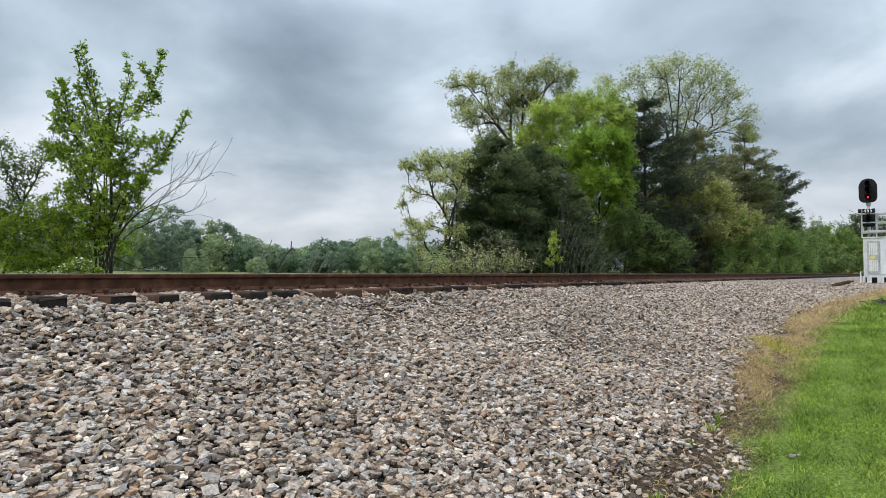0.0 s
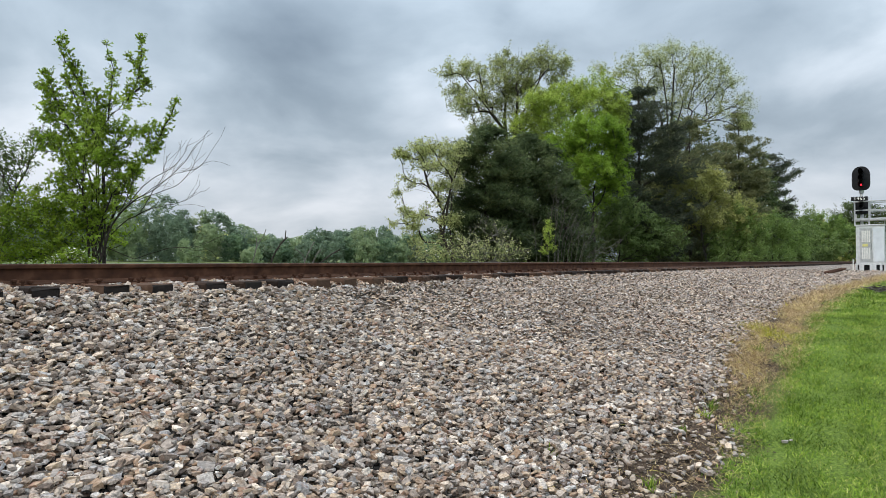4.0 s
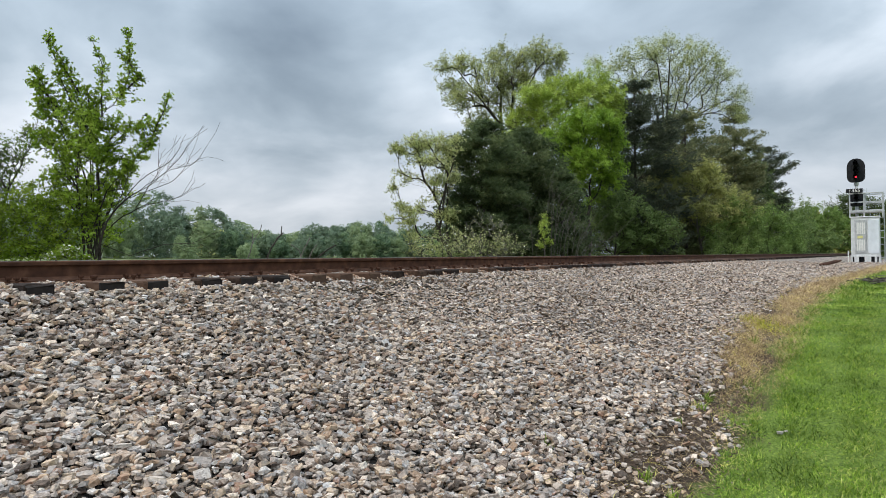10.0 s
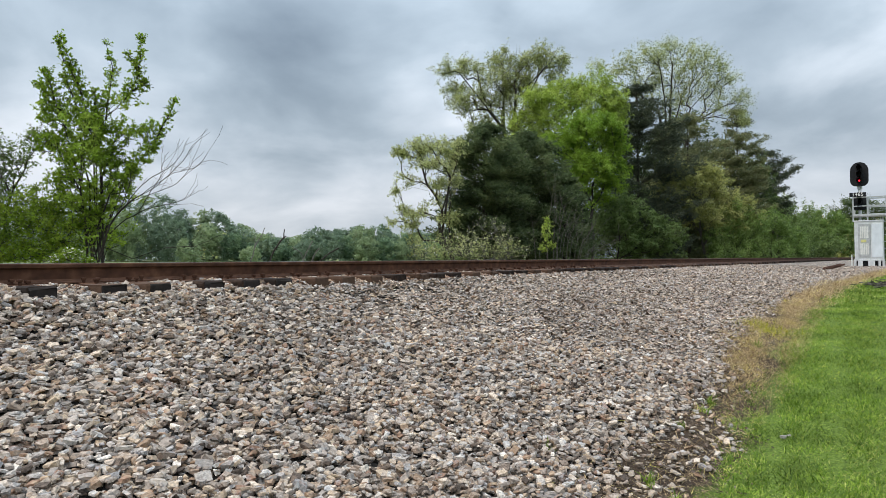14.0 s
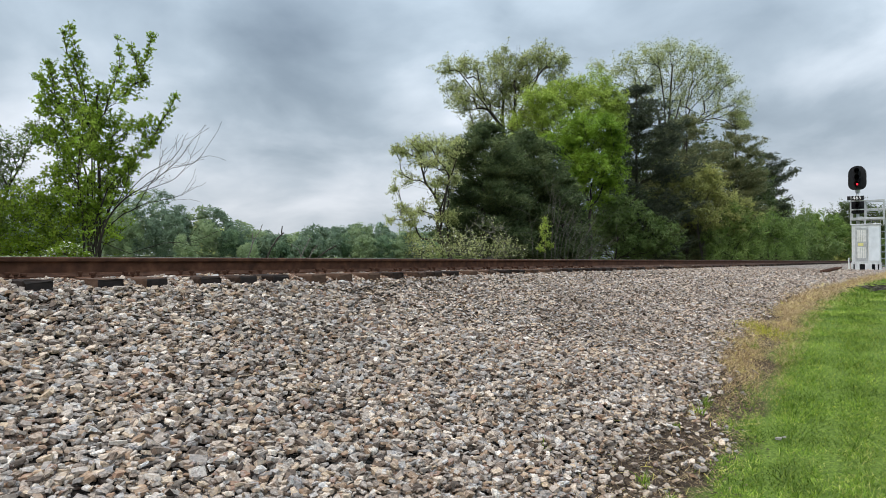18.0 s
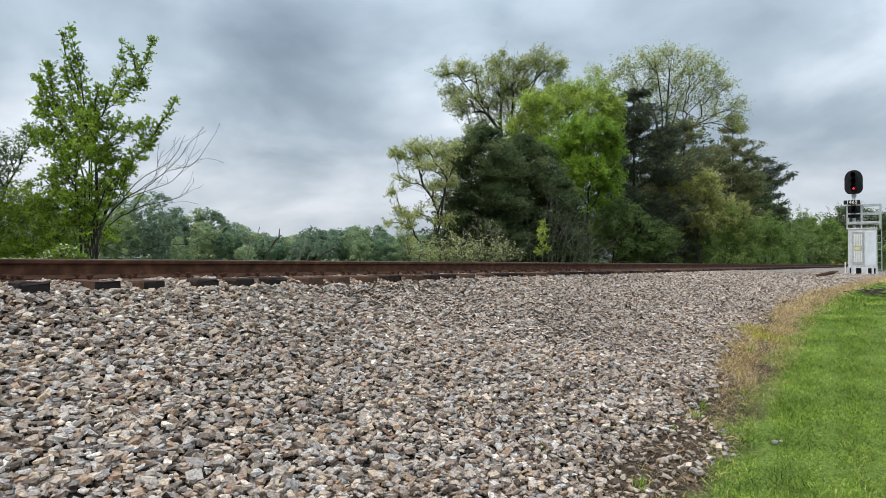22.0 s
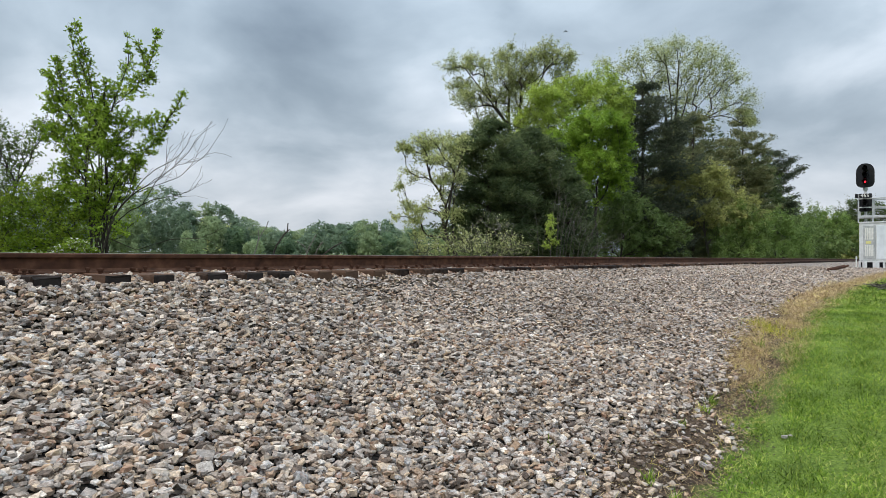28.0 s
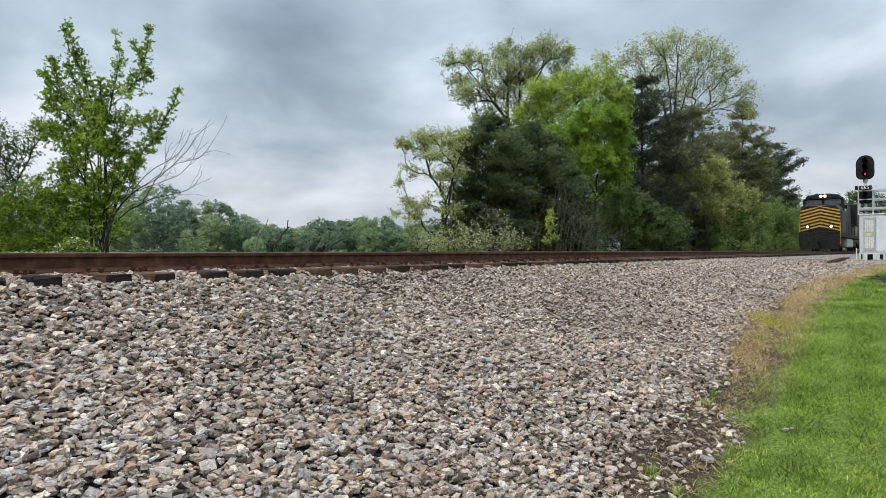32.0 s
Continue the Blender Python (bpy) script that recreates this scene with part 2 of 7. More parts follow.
def ballast_floor(name, low, high, cells):
    """Close-packed small stones seen between and beyond the loose ones; the shade of their gaps is painted into the
    colour.
    """
    m = bpy.data.materials.new(name)
    m.use_nodes = True
    nt = m.node_tree
    b = nt.nodes["Principled BSDF"]
    b.inputs["Roughness"].default_value = 0.9
    co = nt.nodes.new("ShaderNodeTexCoord")
    cell, edge = nt.nodes.new("ShaderNodeTexVoronoi"), nt.nodes.new("ShaderNodeTexVoronoi")
    edge.feature = "DISTANCE_TO_EDGE"
    for v in (cell, edge):
        v.inputs["Scale"].default_value = cells
        nt.links.new(co.outputs["Object"], v.inputs["Vector"])
    ramp = nt.nodes.new("ShaderNodeValToRGB")
    el = ramp.color_ramp.elements
    while len(el) < len(STONE):
        el.new(0.5)
    for e, (p, c) in zip(el, STONE):
        e.position, e.color = p, (*c, 1)
    sep = nt.nodes.new("ShaderNodeSeparateColor")
    nt.links.new(cell.outputs["Color"], sep.inputs[0])
    nt.links.new(sep.outputs[0], ramp.inputs[0])
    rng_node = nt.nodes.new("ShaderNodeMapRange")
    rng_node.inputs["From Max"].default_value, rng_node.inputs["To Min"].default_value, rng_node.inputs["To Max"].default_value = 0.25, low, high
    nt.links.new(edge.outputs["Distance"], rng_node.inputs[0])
    mul = nt.nodes.new("ShaderNodeVectorMath")
    mul.operation = "SCALE"
    nt.links.new(ramp.outputs[0], mul.inputs[0])
    nt.links.new(rng_node.outputs[0], mul.inputs["Scale"])
    nt.links.new(mul.outputs[0], b.inputs["Base Color"])
    bump = nt.nodes.new("ShaderNodeBump")
    bump.inputs["Strength"].default_value, bump.inputs["Distance"].default_value = 1.0, 0.02
    nt.links.new(edge.outputs["Distance"], bump.inputs["Height"])
    nt.links.new(bump.outputs[0], b.inputs["Normal"])
    M[name] = m


# stone colours darkened most for the near bed, in place of shade in gaps
ballast_floor("ballast_gap_shade", 0.02, 0.15, 24.0)
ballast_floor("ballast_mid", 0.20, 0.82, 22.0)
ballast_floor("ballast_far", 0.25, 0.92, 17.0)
material("crumb", [(0.0, (0.032, 0.022, 0.015)), (0.5, (0.085, 0.060, 0.041)), (0.85, (0.16, 0.12, 0.088)), (1.0, (0.34, 0.30, 0.25))], scale=30, by="island", spread=0.3, bump=0.2, dist=0.003)
material("gravel_pad", [(0.3, (0.24, 0.215, 0.19)), (0.55, (0.36, 0.33, 0.295)), (0.75, (0.48, 0.445, 0.40))], rough=0.95, scale=45, bump=0.8, bump_scale=60, mottle=0.2, mottle_scale=2, dist=0.02)
material("rust", [(0.3, (0.043, 0.019, 0.012)), (0.55, (0.084, 0.037, 0.021)), (0.75, (0.136, 0.064, 0.037))], rough=0.85, metal=0.0, scale=9, bump=0.25, bump_scale=60, mottle=0.25, mottle_scale=1.3, dist=0.004, spec=0.2)
material("rust_light", [(0.3, (0.055, 0.025, 0.014)), (0.55, (0.105, 0.047, 0.026)), (0.75, (0.165, 0.085, 0.048))], rough=0.85, metal=0.1, scale=12, bump=0.3, bump_scale=60, dist=0.004)
material("worn_steel", [(0.35, (0.10, 0.085, 0.075)), (0.65, (0.22, 0.20, 0.18))], rough=0.42, metal=0.8, scale=14, bump=0.05)
material("tie_wood", [(0.3, (0.016, 0.009, 0.006)), (0.55, (0.042, 0.023, 0.014)), (0.75, (0.085, 0.048, 0.030))], rough=0.95, scale=14, bump=0.7, bump_scale=28, mottle=0.3, mottle_scale=2, by="object", spread=1.2, dist=0.01)
material("tie_end", [(0.3, (0.012, 0.009, 0.008)), (0.7, (0.030, 0.022, 0.018))], rough=0.9, scale=20, bump=0.6, bump_scale=30, dist=0.01)
material("bark_dark", [(0.3, (0.028, 0.023, 0.018)), (0.7, (0.075, 0.062, 0.05))], scale=14, bump=0.6)
material("bark_grey", [(0.3, (0.07, 0.062, 0.052)), (0.7, (0.16, 0.145, 0.125))], scale=14, bump=0.6)
material("bark_pale", [(0.3, (0.14, 0.125, 0.105)), (0.7, (0.27, 0.25, 0.22))], scale=14, bump=0.5)
LEAVES = dict(leaf_bright=[(0.0, (0.080, 0.150, 0.014)), (0.5, (0.225, 0.36, 0.034)), (1.0, (0.39, 0.53, 0.080))],
              leaf_fresh=[(0.0, (0.075, 0.13, 0.011)), (0.5, (0.255, 0.385, 0.034)), (1.0, (0.49, 0.61, 0.11))],
              leaf_yellow=[(0.0, (0.174, 0.234, 0.038)), (0.5, (0.378, 0.486, 0.082)), (1.0, (0.624, 0.720, 0.180))],
              leaf_pale=[(0.0, (0.241, 0.265, 0.092)), (0.5, (0.460, 0.494, 0.196)), (1.0, (0.667, 0.690, 0.333))],
              leaf_spring=[(0.0, (0.180, 0.205, 0.072)), (0.5, (0.372, 0.410, 0.155)), (1.0, (0.575, 0.595, 0.275))],
              leaf_bush=[(0.0, (0.045, 0.082, 0.008)), (0.5, (0.19, 0.29, 0.022)), (1.0, (0.40, 0.50, 0.06))],
              # blue haze of the distance is mixed into this leaf colour
              leaf_blue_haze=[(0.0, (0.085, 0.135, 0.085)), (0.5, (0.155, 0.235, 0.132)), (1.0, (0.265, 0.36, 0.185))],
              leaf_green=[(0.0, (0.062, 0.105, 0.020)), (0.5, (0.185, 0.275, 0.066)), (1.0, (0.335, 0.43, 0.13))],
              leaf_mid=[(0.0, (0.076, 0.11, 0.030)), (0.5, (0.172, 0.245, 0.074)), (1.0, (0.30, 0.375, 0.135))],
              leaf_olive=[(0.0, (0.16, 0.175, 0.052)), (0.5, (0.41, 0.42, 0.13)), (1.0, (0.66, 0.63, 0.25))],
              leaf_dull=[(0.0, (0.038, 0.056, 0.023)), (0.5, (0.088, 0.122, 0.042)), (1.0, (0.16, 0.20, 0.072))],
              leaf_cedar=[(0.0, (0.032, 0.048, 0.022)), (0.5, (0.088, 0.123, 0.050)), (1.0, (0.22, 0.255, 0.105))],
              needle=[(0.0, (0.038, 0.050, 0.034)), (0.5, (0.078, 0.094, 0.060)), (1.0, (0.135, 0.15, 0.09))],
              # lighter copy of needle: stronger light and haze put into the colour
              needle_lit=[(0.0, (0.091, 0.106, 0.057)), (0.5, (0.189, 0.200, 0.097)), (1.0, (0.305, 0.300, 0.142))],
              # far leaves: paled in the base colour to stand for haze
              leaf_far_haze=[(0.0, (0.20, 0.26, 0.14)), (0.5, (0.275, 0.35, 0.18)), (1.0, (0.365, 0.43, 0.23))],
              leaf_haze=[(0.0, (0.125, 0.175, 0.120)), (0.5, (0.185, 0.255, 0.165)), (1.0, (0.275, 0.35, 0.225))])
for key, stops in LEAVES.items():
    material(key, stops, rough=0.6, scale=0.25 if key in ("leaf_far_haze", "leaf_haze", "leaf_blue_haze") else 1.0, detail=3.0, by="island", spread=1.9, rand=0.4, bump=0, thin=0.5, spec=0.2)
material("blossom", [(0.3, (0.62, 0.62, 0.52)), (0.7, (0.78, 0.78, 0.70))], rough=0.8, scale=6, bump=0, thin=0.3)
material("grass_blade", [(0.0, (0.044, 0.090, 0.008)), (0.45, (0.146, 0.252, 0.021)), (0.85, (0.300, 0.405, 0.052)), (1.0, (0.46, 0.47, 0.14))], rough=0.6, scale=1.1, by="island", spread=0.9, bump=0, thin=0.3, mottle=0.4, mottle_scale=2.2)
material("dry_blade", [(0.0, (0.22, 0.13, 0.07)), (0.5, (0.55, 0.40, 0.22)), (0.85, (0.71, 0.55, 0.29)), (1.0, (0.60, 0.52, 0.11))], rough=0.8, scale=1.5, by="island", spread=0.8, bump=0, thin=0.25)
material("weed_bloom", [(0.0, (0.20, 0.24, 0.03)), (0.5, (0.45, 0.44, 0.05)), (1.0, (0.66, 0.58, 0.06))], rough=0.7, scale=6, by="island", spread=0.4, bump=0, thin=0.25)
material("yellow_petal", [(0.3, (0.60, 0.50, 0.03)), (0.7, (0.75, 0.66, 0.08))], rough=0.7, scale=6, bump=0, thin=0.2)
material("galvanized", [(0.3, (0.40, 0.41, 0.41)), (0.7, (0.56, 0.57, 0.57))], rough=0.45, metal=0.55, scale=9, bump=0.08, mottle=0.12, mottle_scale=3)
material("aluminium_paint", [(0.3, (0.58, 0.59, 0.59)), (0.7, (0.70, 0.71, 0.71))], rough=0.5, metal=0.25, scale=6, bump=0.06, mottle=0.1, mottle_scale=2.5)
# pale blue base colour carries the sky's reflection on the cabinet panel
material("sky_sheen_panel", [(0.3, (0.72, 0.76, 0.80)), (0.7, (0.82, 0.86, 0.90))], rough=0.2, metal=0.3, scale=5, bump=0.04, mottle=0.08, mottle_scale=2)
material("white_louvre", [(0.3, (0.66, 0.66, 0.62)), (0.7, (0.78, 0.78, 0.74))], rough=0.6, scale=9, bump=0.05)
material("signal_black", [(0.3, (0.006, 0.0065, 0.008)), (0.7, (0.013, 0.014, 0.017))], rough=0.7, scale=9, bump=0.08)
material("loco_black", [(0.3, (0.008, 0.008, 0.009)), (0.7, (0.018, 0.017, 0.016))], rough=0.5, scale=4, bump=0.05, mottle=0.3, mottle_scale=1.2)
material("loco_grime", [(0.3, (0.008, 0.0075, 0.007)), (0.7, (0.022, 0.020, 0.018))], rough=0.85, scale=6, bump=0.2)
material("loco_yellow", [(0.3, (0.46, 0.27, 0.03)), (0.7, (0.60, 0.37, 0.05))], rough=0.45, scale=5, bump=0.04, mottle=0.12, mottle_scale=2)
material("loco_silver", [(0.3, (0.34, 0.34, 0.34)), (0.7, (0.48, 0.48, 0.47))], rough=0.5, metal=0.2, scale=4, bump=0.05, mottle=0.2, mottle_scale=1.4)
material("dark_glass", [(0.3, (0.05, 0.058, 0.07)), (0.7, (0.07, 0.08, 0.095))], rough=0.08, scale=3, bump=0, spec=0.9)
material("car_grey", [(0.3, (0.20, 0.20, 0.20)), (0.7, (0.32, 0.32, 0.31))], rough=0.7, scale=3, bump=0.06, mottle=0.25, mottle_scale=0.8)
material("sign_white", [(0.3, (0.74, 0.74, 0.72)), (0.7, (0.82, 0.82, 0.80))], rough=0.6, scale=9, bump=0)
material("sticker_yellow", [(0.3, (0.62, 0.58, 0.20)), (0.7, (0.72, 0.68, 0.28))], rough=0.6, scale=9, bump=0)
material("feather", [(0.3, (0.010, 0.010, 0.011)), (0.7, (0.03, 0.03, 0.032))], rough=0.6, scale=30, bump=0)
glow("red_lens", (1.0, 0.03, 0.06), 1.3, (0.3, 0.01, 0.01))
glow("head_lamp", (1.0, 0.78, 0.46), 7.0)
# amber glow added round each lamp to imitate its halo
glow("lamp_halo", (1.0, 0.38, 0.09), 0.9, (0.6, 0.5, 0.3))

# ---- mesh helpers ----


def part(name, bm, mat, parent=None, label="", smooth=False):
    """Links a bmesh as one mesh object, under its thing or part."""
    me = bpy.data.meshes.new(name)
    bm.to_mesh(me)
    bm.free()
    me.materials.append(M[mat] if isinstance(mat, str) else mat)
    if smooth:
        me.polygons.foreach_set("use_smooth", [True] * len(me.polygons))
    ob = new(name, me)
    if parent is not None:
        ob.parent = parent
    return tagged(ob, label)


def array_mesh(name, verts, faces, mats, index=None):
    """A mesh from numpy arrays: verts (n, 3), faces (m, 3 or 4)."""
    me = bpy.data.meshes.new(name)
    k = faces.shape[1]
    me.vertices.add(len(verts))
    me.vertices.foreach_set("co", np.ascontiguousarray(verts, dtype=np.float32).ravel())
    me.loops.add(faces.size)
    me.loops.foreach_set("vertex_index", np.ascontiguousarray(faces, dtype=np.int32).ravel())
    me.polygons.add(len(faces))
    me.polygons.foreach_set("loop_start", np.arange(0, faces.size, k, dtype=np.int32))
    me.polygons.foreach_set("use_smooth", np.zeros(len(faces), dtype=bool))
    if index is not None:
        me.polygons.foreach_set("material_index", np.ascontiguousarray(index, dtype=np.int32))
    for m in mats:
        me.materials.append(M[m])
    me.update(calc_edges=True)
    return me


def box(bm, x0, x1, y0, y1, z0, z1, bevel=0.0):
    m = Matrix.Translation(((x0 + x1) / 2, (y0 + y1) / 2, (z0 + z1) / 2)) @ Matrix.Diagonal((x1 - x0, y1 - y0, z1 - z0, 1))
    made = bmesh.ops.create_cube(bm, size=1, matrix=m)["verts"]
    if bevel:
        edges = list({e for v in made for e in v.link_edges})
        bmesh.ops.bevel(bm, geom=edges, offset=bevel, segments=2, profile=0.6, affect="EDGES")
    return bm


def rod(bm, a, b, r0, r1=None, sides=8):
    a, b = Vector(a), Vector(b)
    turn = (b - a).to_track_quat("Z", "Y").to_matrix().to_4x4()
    bmesh.ops.create_cone(bm, cap_ends=True, segments=sides, radius1=r0, radius2=r0 if r1 is None else r1, depth=(b - a).length, matrix=Matrix.Translation((a + b) / 2) @ turn)
    return bm


def prism(bm, outline, axis, lo, hi):
    """An outline of 2D points pushed out along an axis: "x" takes (y, z), "y" takes (x, z)."""
    put = (lambda p, d: (d, p[0], p[1])) if axis == "x" else (lambda p, d: (p[0], d, p[1]))
    a, b = [bm.verts.new(put(p, lo)) for p in outline], [bm.verts.new(put(p, hi)) for p in outline]
    n = len(outline)
    bm.faces.new(a), bm.faces.new(b[::-1])
    for i in range(n):
        bm.faces.new((a[i], b[i], b[(i + 1) % n], a[(i + 1) % n]))
    bmesh.ops.recalc_face_normals(bm, faces=bm.faces[:])
    return bm


def empty(name, m, label, category, group="", kind=""):
    e = new(name)
    e.empty_display_size = 0.3
    e.matrix_world = m
    return tagged(e, label, category, group, kind)


# ---- the line of the track: s runs along it, away from the standpoint; d is the distance from the near rail, positive on the lawn side ----
TURN = radians(37.42)
FROM, ALONG, SIDE = np.array((-3.59, 5.33)), np.array((math.sin(TURN), math.cos(TURN))), np.array((math.cos(TURN), -math.sin(TURN)))
RAIL_TOP, GAUGE = 0.945, 1.51


def spot(s, d):
    p = FROM + ALONG * s + SIDE * d
    return float(p[0]), float(p[1])


def along(x, y):
    q = np.stack([np.asarray(x) - FROM[0], np.asarray(y) - FROM[1]], -1)
    return q @ ALONG, q @ SIDE


def trackwise(s, d, z):
    """A pose whose x axis points to the lawn side and whose y axis points along the track, away."""
    x, y = spot(s, d)
    return Matrix.Translation((x, y, z)) @ Matrix.Rotation(-TURN, 4, "Z")


def lawn_level(s):
    return np.interp(s, (-30, 2.3, 3.5, 4.3, 4.7, 6.3, 9.0, 13.1, 17.4, 21, 31, 60, 300), (-0.65, -0.60, -0.57, -0.50, -0.45, -0.22, 0.03, 0.23, 0.38, 0.465, 0.53, 0.54, 0.3))


def lawn_start(s):
    """How far from the rail the lawn begins."""
    return np.interp(s, (-6, 2.3, 3.5, 3.95, 4.67, 6.26, 9.03, 13.1, 17.4, 21, 25, 30), (5.20, 5.00, 5.03, 4.83, 4.84, 4.77, 4.67, 4.76, 5.25, 5.7, 6.05, 6.2))


def ripple(x, y, size, seed=0.0):
    return (np.sin(x * 2.1 / size + seed) * np.cos(y * 1.7 / size + seed * 2) + 0.6 * np.sin((x + y) * 3.7 / size + seed * 3) + 0.4 * np.cos((x * 0.7 - y) * 6.1 / size + seed)) / 2


def level(s, d):
    """Height of the ground at s along and d beside the track."""
    s, d = np.asarray(s, float), np.asarray(d, float)
    g, toe = lawn_level(s), lawn_start(s)
    bed, shoulder = RAIL_TOP - 0.285, np.interp(s, (1.5, 6), (-0.04, -0.005))
    near = np.where(d < 0.75, np.where(d < 0.3, np.interp(d, (-1.5, -0.75, 0.1, 0.30), (bed + 0.07, bed + 0.02, bed + 0.07, bed + 0.055)), bed + 0.055 + (shoulder - 0.055) * np.clip((d - 0.3) / 0.28, 0, 1)), np.where(d < toe, bed + shoulder + (g - bed - shoulder) * np.clip((d - 0.75) / (toe - 0.75), 0, 1) ** 0.86, g))
    far = np.interp(-d, (2.2, 3.0, 5.5, 9, 30), (0, -0.25, -1.25, -1.5, -1.6))
    z = np.where(d < -2.2, bed + far, near)
    out = np.clip((-d - 60) / 220, 0, 1)
    return z + 3.4 * out * out * (3 - 2 * out) + np.clip((d - 60) / 400, 0, 1) * 6

# ---- ground ----


def sheet(name, ss, dd, lift, mat, attr=True):
    S, D = np.meshgrid(ss, dd, indexing="ij")
    x, y = FROM[0] + ALONG[0] * S + SIDE[0] * D, FROM[1] + ALONG[1] * S + SIDE[1] * D
    z = level(S, D) + lift(S, D, x, y)
    v = np.stack([x, y, z], -1).reshape(-1, 3)
    i = np.arange(len(ss) * len(dd)).reshape(len(ss), len(dd))
    f = np.stack([i[:-1, :-1], i[:-1, 1:], i[1:, 1:], i[1:, :-1]], -1).reshape(-1, 4)[:, ::-1]
    me = array_mesh(name, v, f, [mat])
    me.polygons.foreach_set("use_smooth", [True] * len(f))
    side = me.attributes.new("beside", "FLOAT", "POINT")
    side.data.foreach_set("value", (D - lawn_start(S) + 5.0 if attr else D).astype(np.float32).ravel())
    return new(name, me)


def ground_material():
    m = bpy.data.materials.new("soil_and_grass")
    m.use_nodes = True
    nt = m.node_tree
    b = nt.nodes["Principled BSDF"]
    b.inputs["Roughness"].default_value, b.inputs["Specular IOR Level"].default_value = 0.95, 0.15
    co, at = nt.nodes.new("ShaderNodeTexCoord"), nt.nodes.new("ShaderNodeAttribute")
    at.attribute_name = "beside"

    def noise_ramp(scale, stops, detail=6.0):
        n, r = nt.nodes.new("ShaderNodeTexNoise"), nt.nodes.new("ShaderNodeValToRGB")
        n.inputs["Scale"].default_value, n.inputs["Detail"].default_value = scale, detail
        nt.links.new(co.outputs["Object"], n.inputs["Vector"])
        while len(r.color_ramp.elements) < len(stops):
            r.color_ramp.elements.new(0.5)
        for e, (p, c) in zip(r.color_ramp.elements, stops):
            e.position, e.color = p, (*c, 1)
        nt.links.new(n.outputs["Fac"], r.inputs[0])
        return r.outputs[0], n.outputs["Fac"]

    lawn, fac = noise_ramp(42, [(0.3, (0.04, 0.065, 0.012)), (0.5, (0.10, 0.15, 0.024)), (0.7, (0.19, 0.25, 0.045))])
    soil, _ = noise_ramp(12, [(0.3, (0.028, 0.019, 0.013)), (0.55, (0.066, 0.045, 0.030)), (0.75, (0.13, 0.094, 0.064))])
    field, _ = noise_ramp(0.05, [(0.35, (0.075, 0.11, 0.035)), (0.65, (0.15, 0.17, 0.065))])
    wob, wf = noise_ramp(1.6, [(0, (0, 0, 0)), (1, (1, 1, 1))])

    def edge(lo, hi, wobble):
        a = nt.nodes.new("ShaderNodeMath")
        a.operation = "MULTIPLY_ADD"
        nt.links.new(wf, a.inputs[0])
        a.inputs[1].default_value = wobble
        nt.links.new(at.outputs["Fac"], a.inputs[2])
        r = nt.nodes.new("ShaderNodeMapRange")
        r.inputs["From Min"].default_value, r.inputs["From Max"].default_value = lo, hi
        nt.links.new(a.outputs[0], r.inputs[0])
        return r.outputs[0]

    def mix(f, a, c):
        x = nt.nodes.new("ShaderNodeMix")
        x.data_type = "RGBA"
        nt.links.new(f, x.inputs["Factor"]), nt.links.new(a, x.inputs["A"]), nt.links.new(c, x.inputs["B"])
        return x.outputs["Result"]

    near = mix(edge(5.5, 5.7, 1.2), soil, lawn)
    allc = mix(edge(-9, -6, 2.0), field, near)
    nt.links.new(allc, b.inputs["Base Color"])
    bump = nt.nodes.new("ShaderNodeBump")
    bump.inputs["Strength"].default_value, bump.inputs["Distance"].default_value = 0.6, 0.04
    nt.links.new(fac, bump.inputs["Height"])
    nt.links.new(bump.outputs[0], b.inputs["Normal"])
    M["ground"] = m


ground_material()
near_s, near_d = np.arange(-10, 45, 0.4), np.arange(4.0, 12, 0.2)
ss = np.concatenate([-np.geomspace(1600, 11, 40), near_s, np.geomspace(46, 2200, 50)])
dd = np.concatenate([-np.geomspace(1800, 4, 60), np.array((-3, -2.4, -2.0, -1.0, 0, 1, 2, 3)), near_d, np.geomspace(12.5, 900, 30)])
ground = sheet("ground", ss, dd, lambda S, D, x, y: np.where((D > -2.6) & (D < lawn_start(S) - 0.72), -0.09, 0) + np.where(np.abs(D) < 60, 0.025 * ripple(x, y, 1.1), 0.6 * ripple(x, y, 40.0)), "ground")
tagged(ground, "mown green lawn and rough open ground around the railway", "ground", kind="structure")
bed_s = np.concatenate([-np.geomspace(300, 10, 20), np.arange(-9, 40, 0.18), np.geomspace(40.5, 760, 40)])
bed_d = np.concatenate([np.arange(-2.9, 0.7, 0.2), np.arange(0.7, 6.6, 0.1)])


def bed_lift(S, D, x, y):
    fringe = np.clip((D - lawn_start(S) + np.interp(S, (1.5, 2.4, 3.4, 4.2), (0.50, 0.68, 0.68, 0.52))) / 0.25, 0, 1)
    return 0.012 * ripple(x, y, 0.35, 1.0) + 0.015 * ripple(x, y, 0.16, 2.0) - 0.12 * fringe - np.where(D < -2.3, 0.05, 0)


ballast_bed = sheet("ballast_bed", bed_s, bed_d, bed_lift, "ballast_gap_shade")
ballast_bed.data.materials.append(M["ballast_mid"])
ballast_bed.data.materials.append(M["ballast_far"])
# under the nearest stones the bed is coloured dark as gap shade; farther off, and beside the standpoint, the bed itself
# reads as stones
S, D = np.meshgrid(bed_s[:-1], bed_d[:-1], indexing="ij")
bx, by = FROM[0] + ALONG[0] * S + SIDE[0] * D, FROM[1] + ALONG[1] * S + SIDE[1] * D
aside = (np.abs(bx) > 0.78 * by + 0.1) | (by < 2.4)
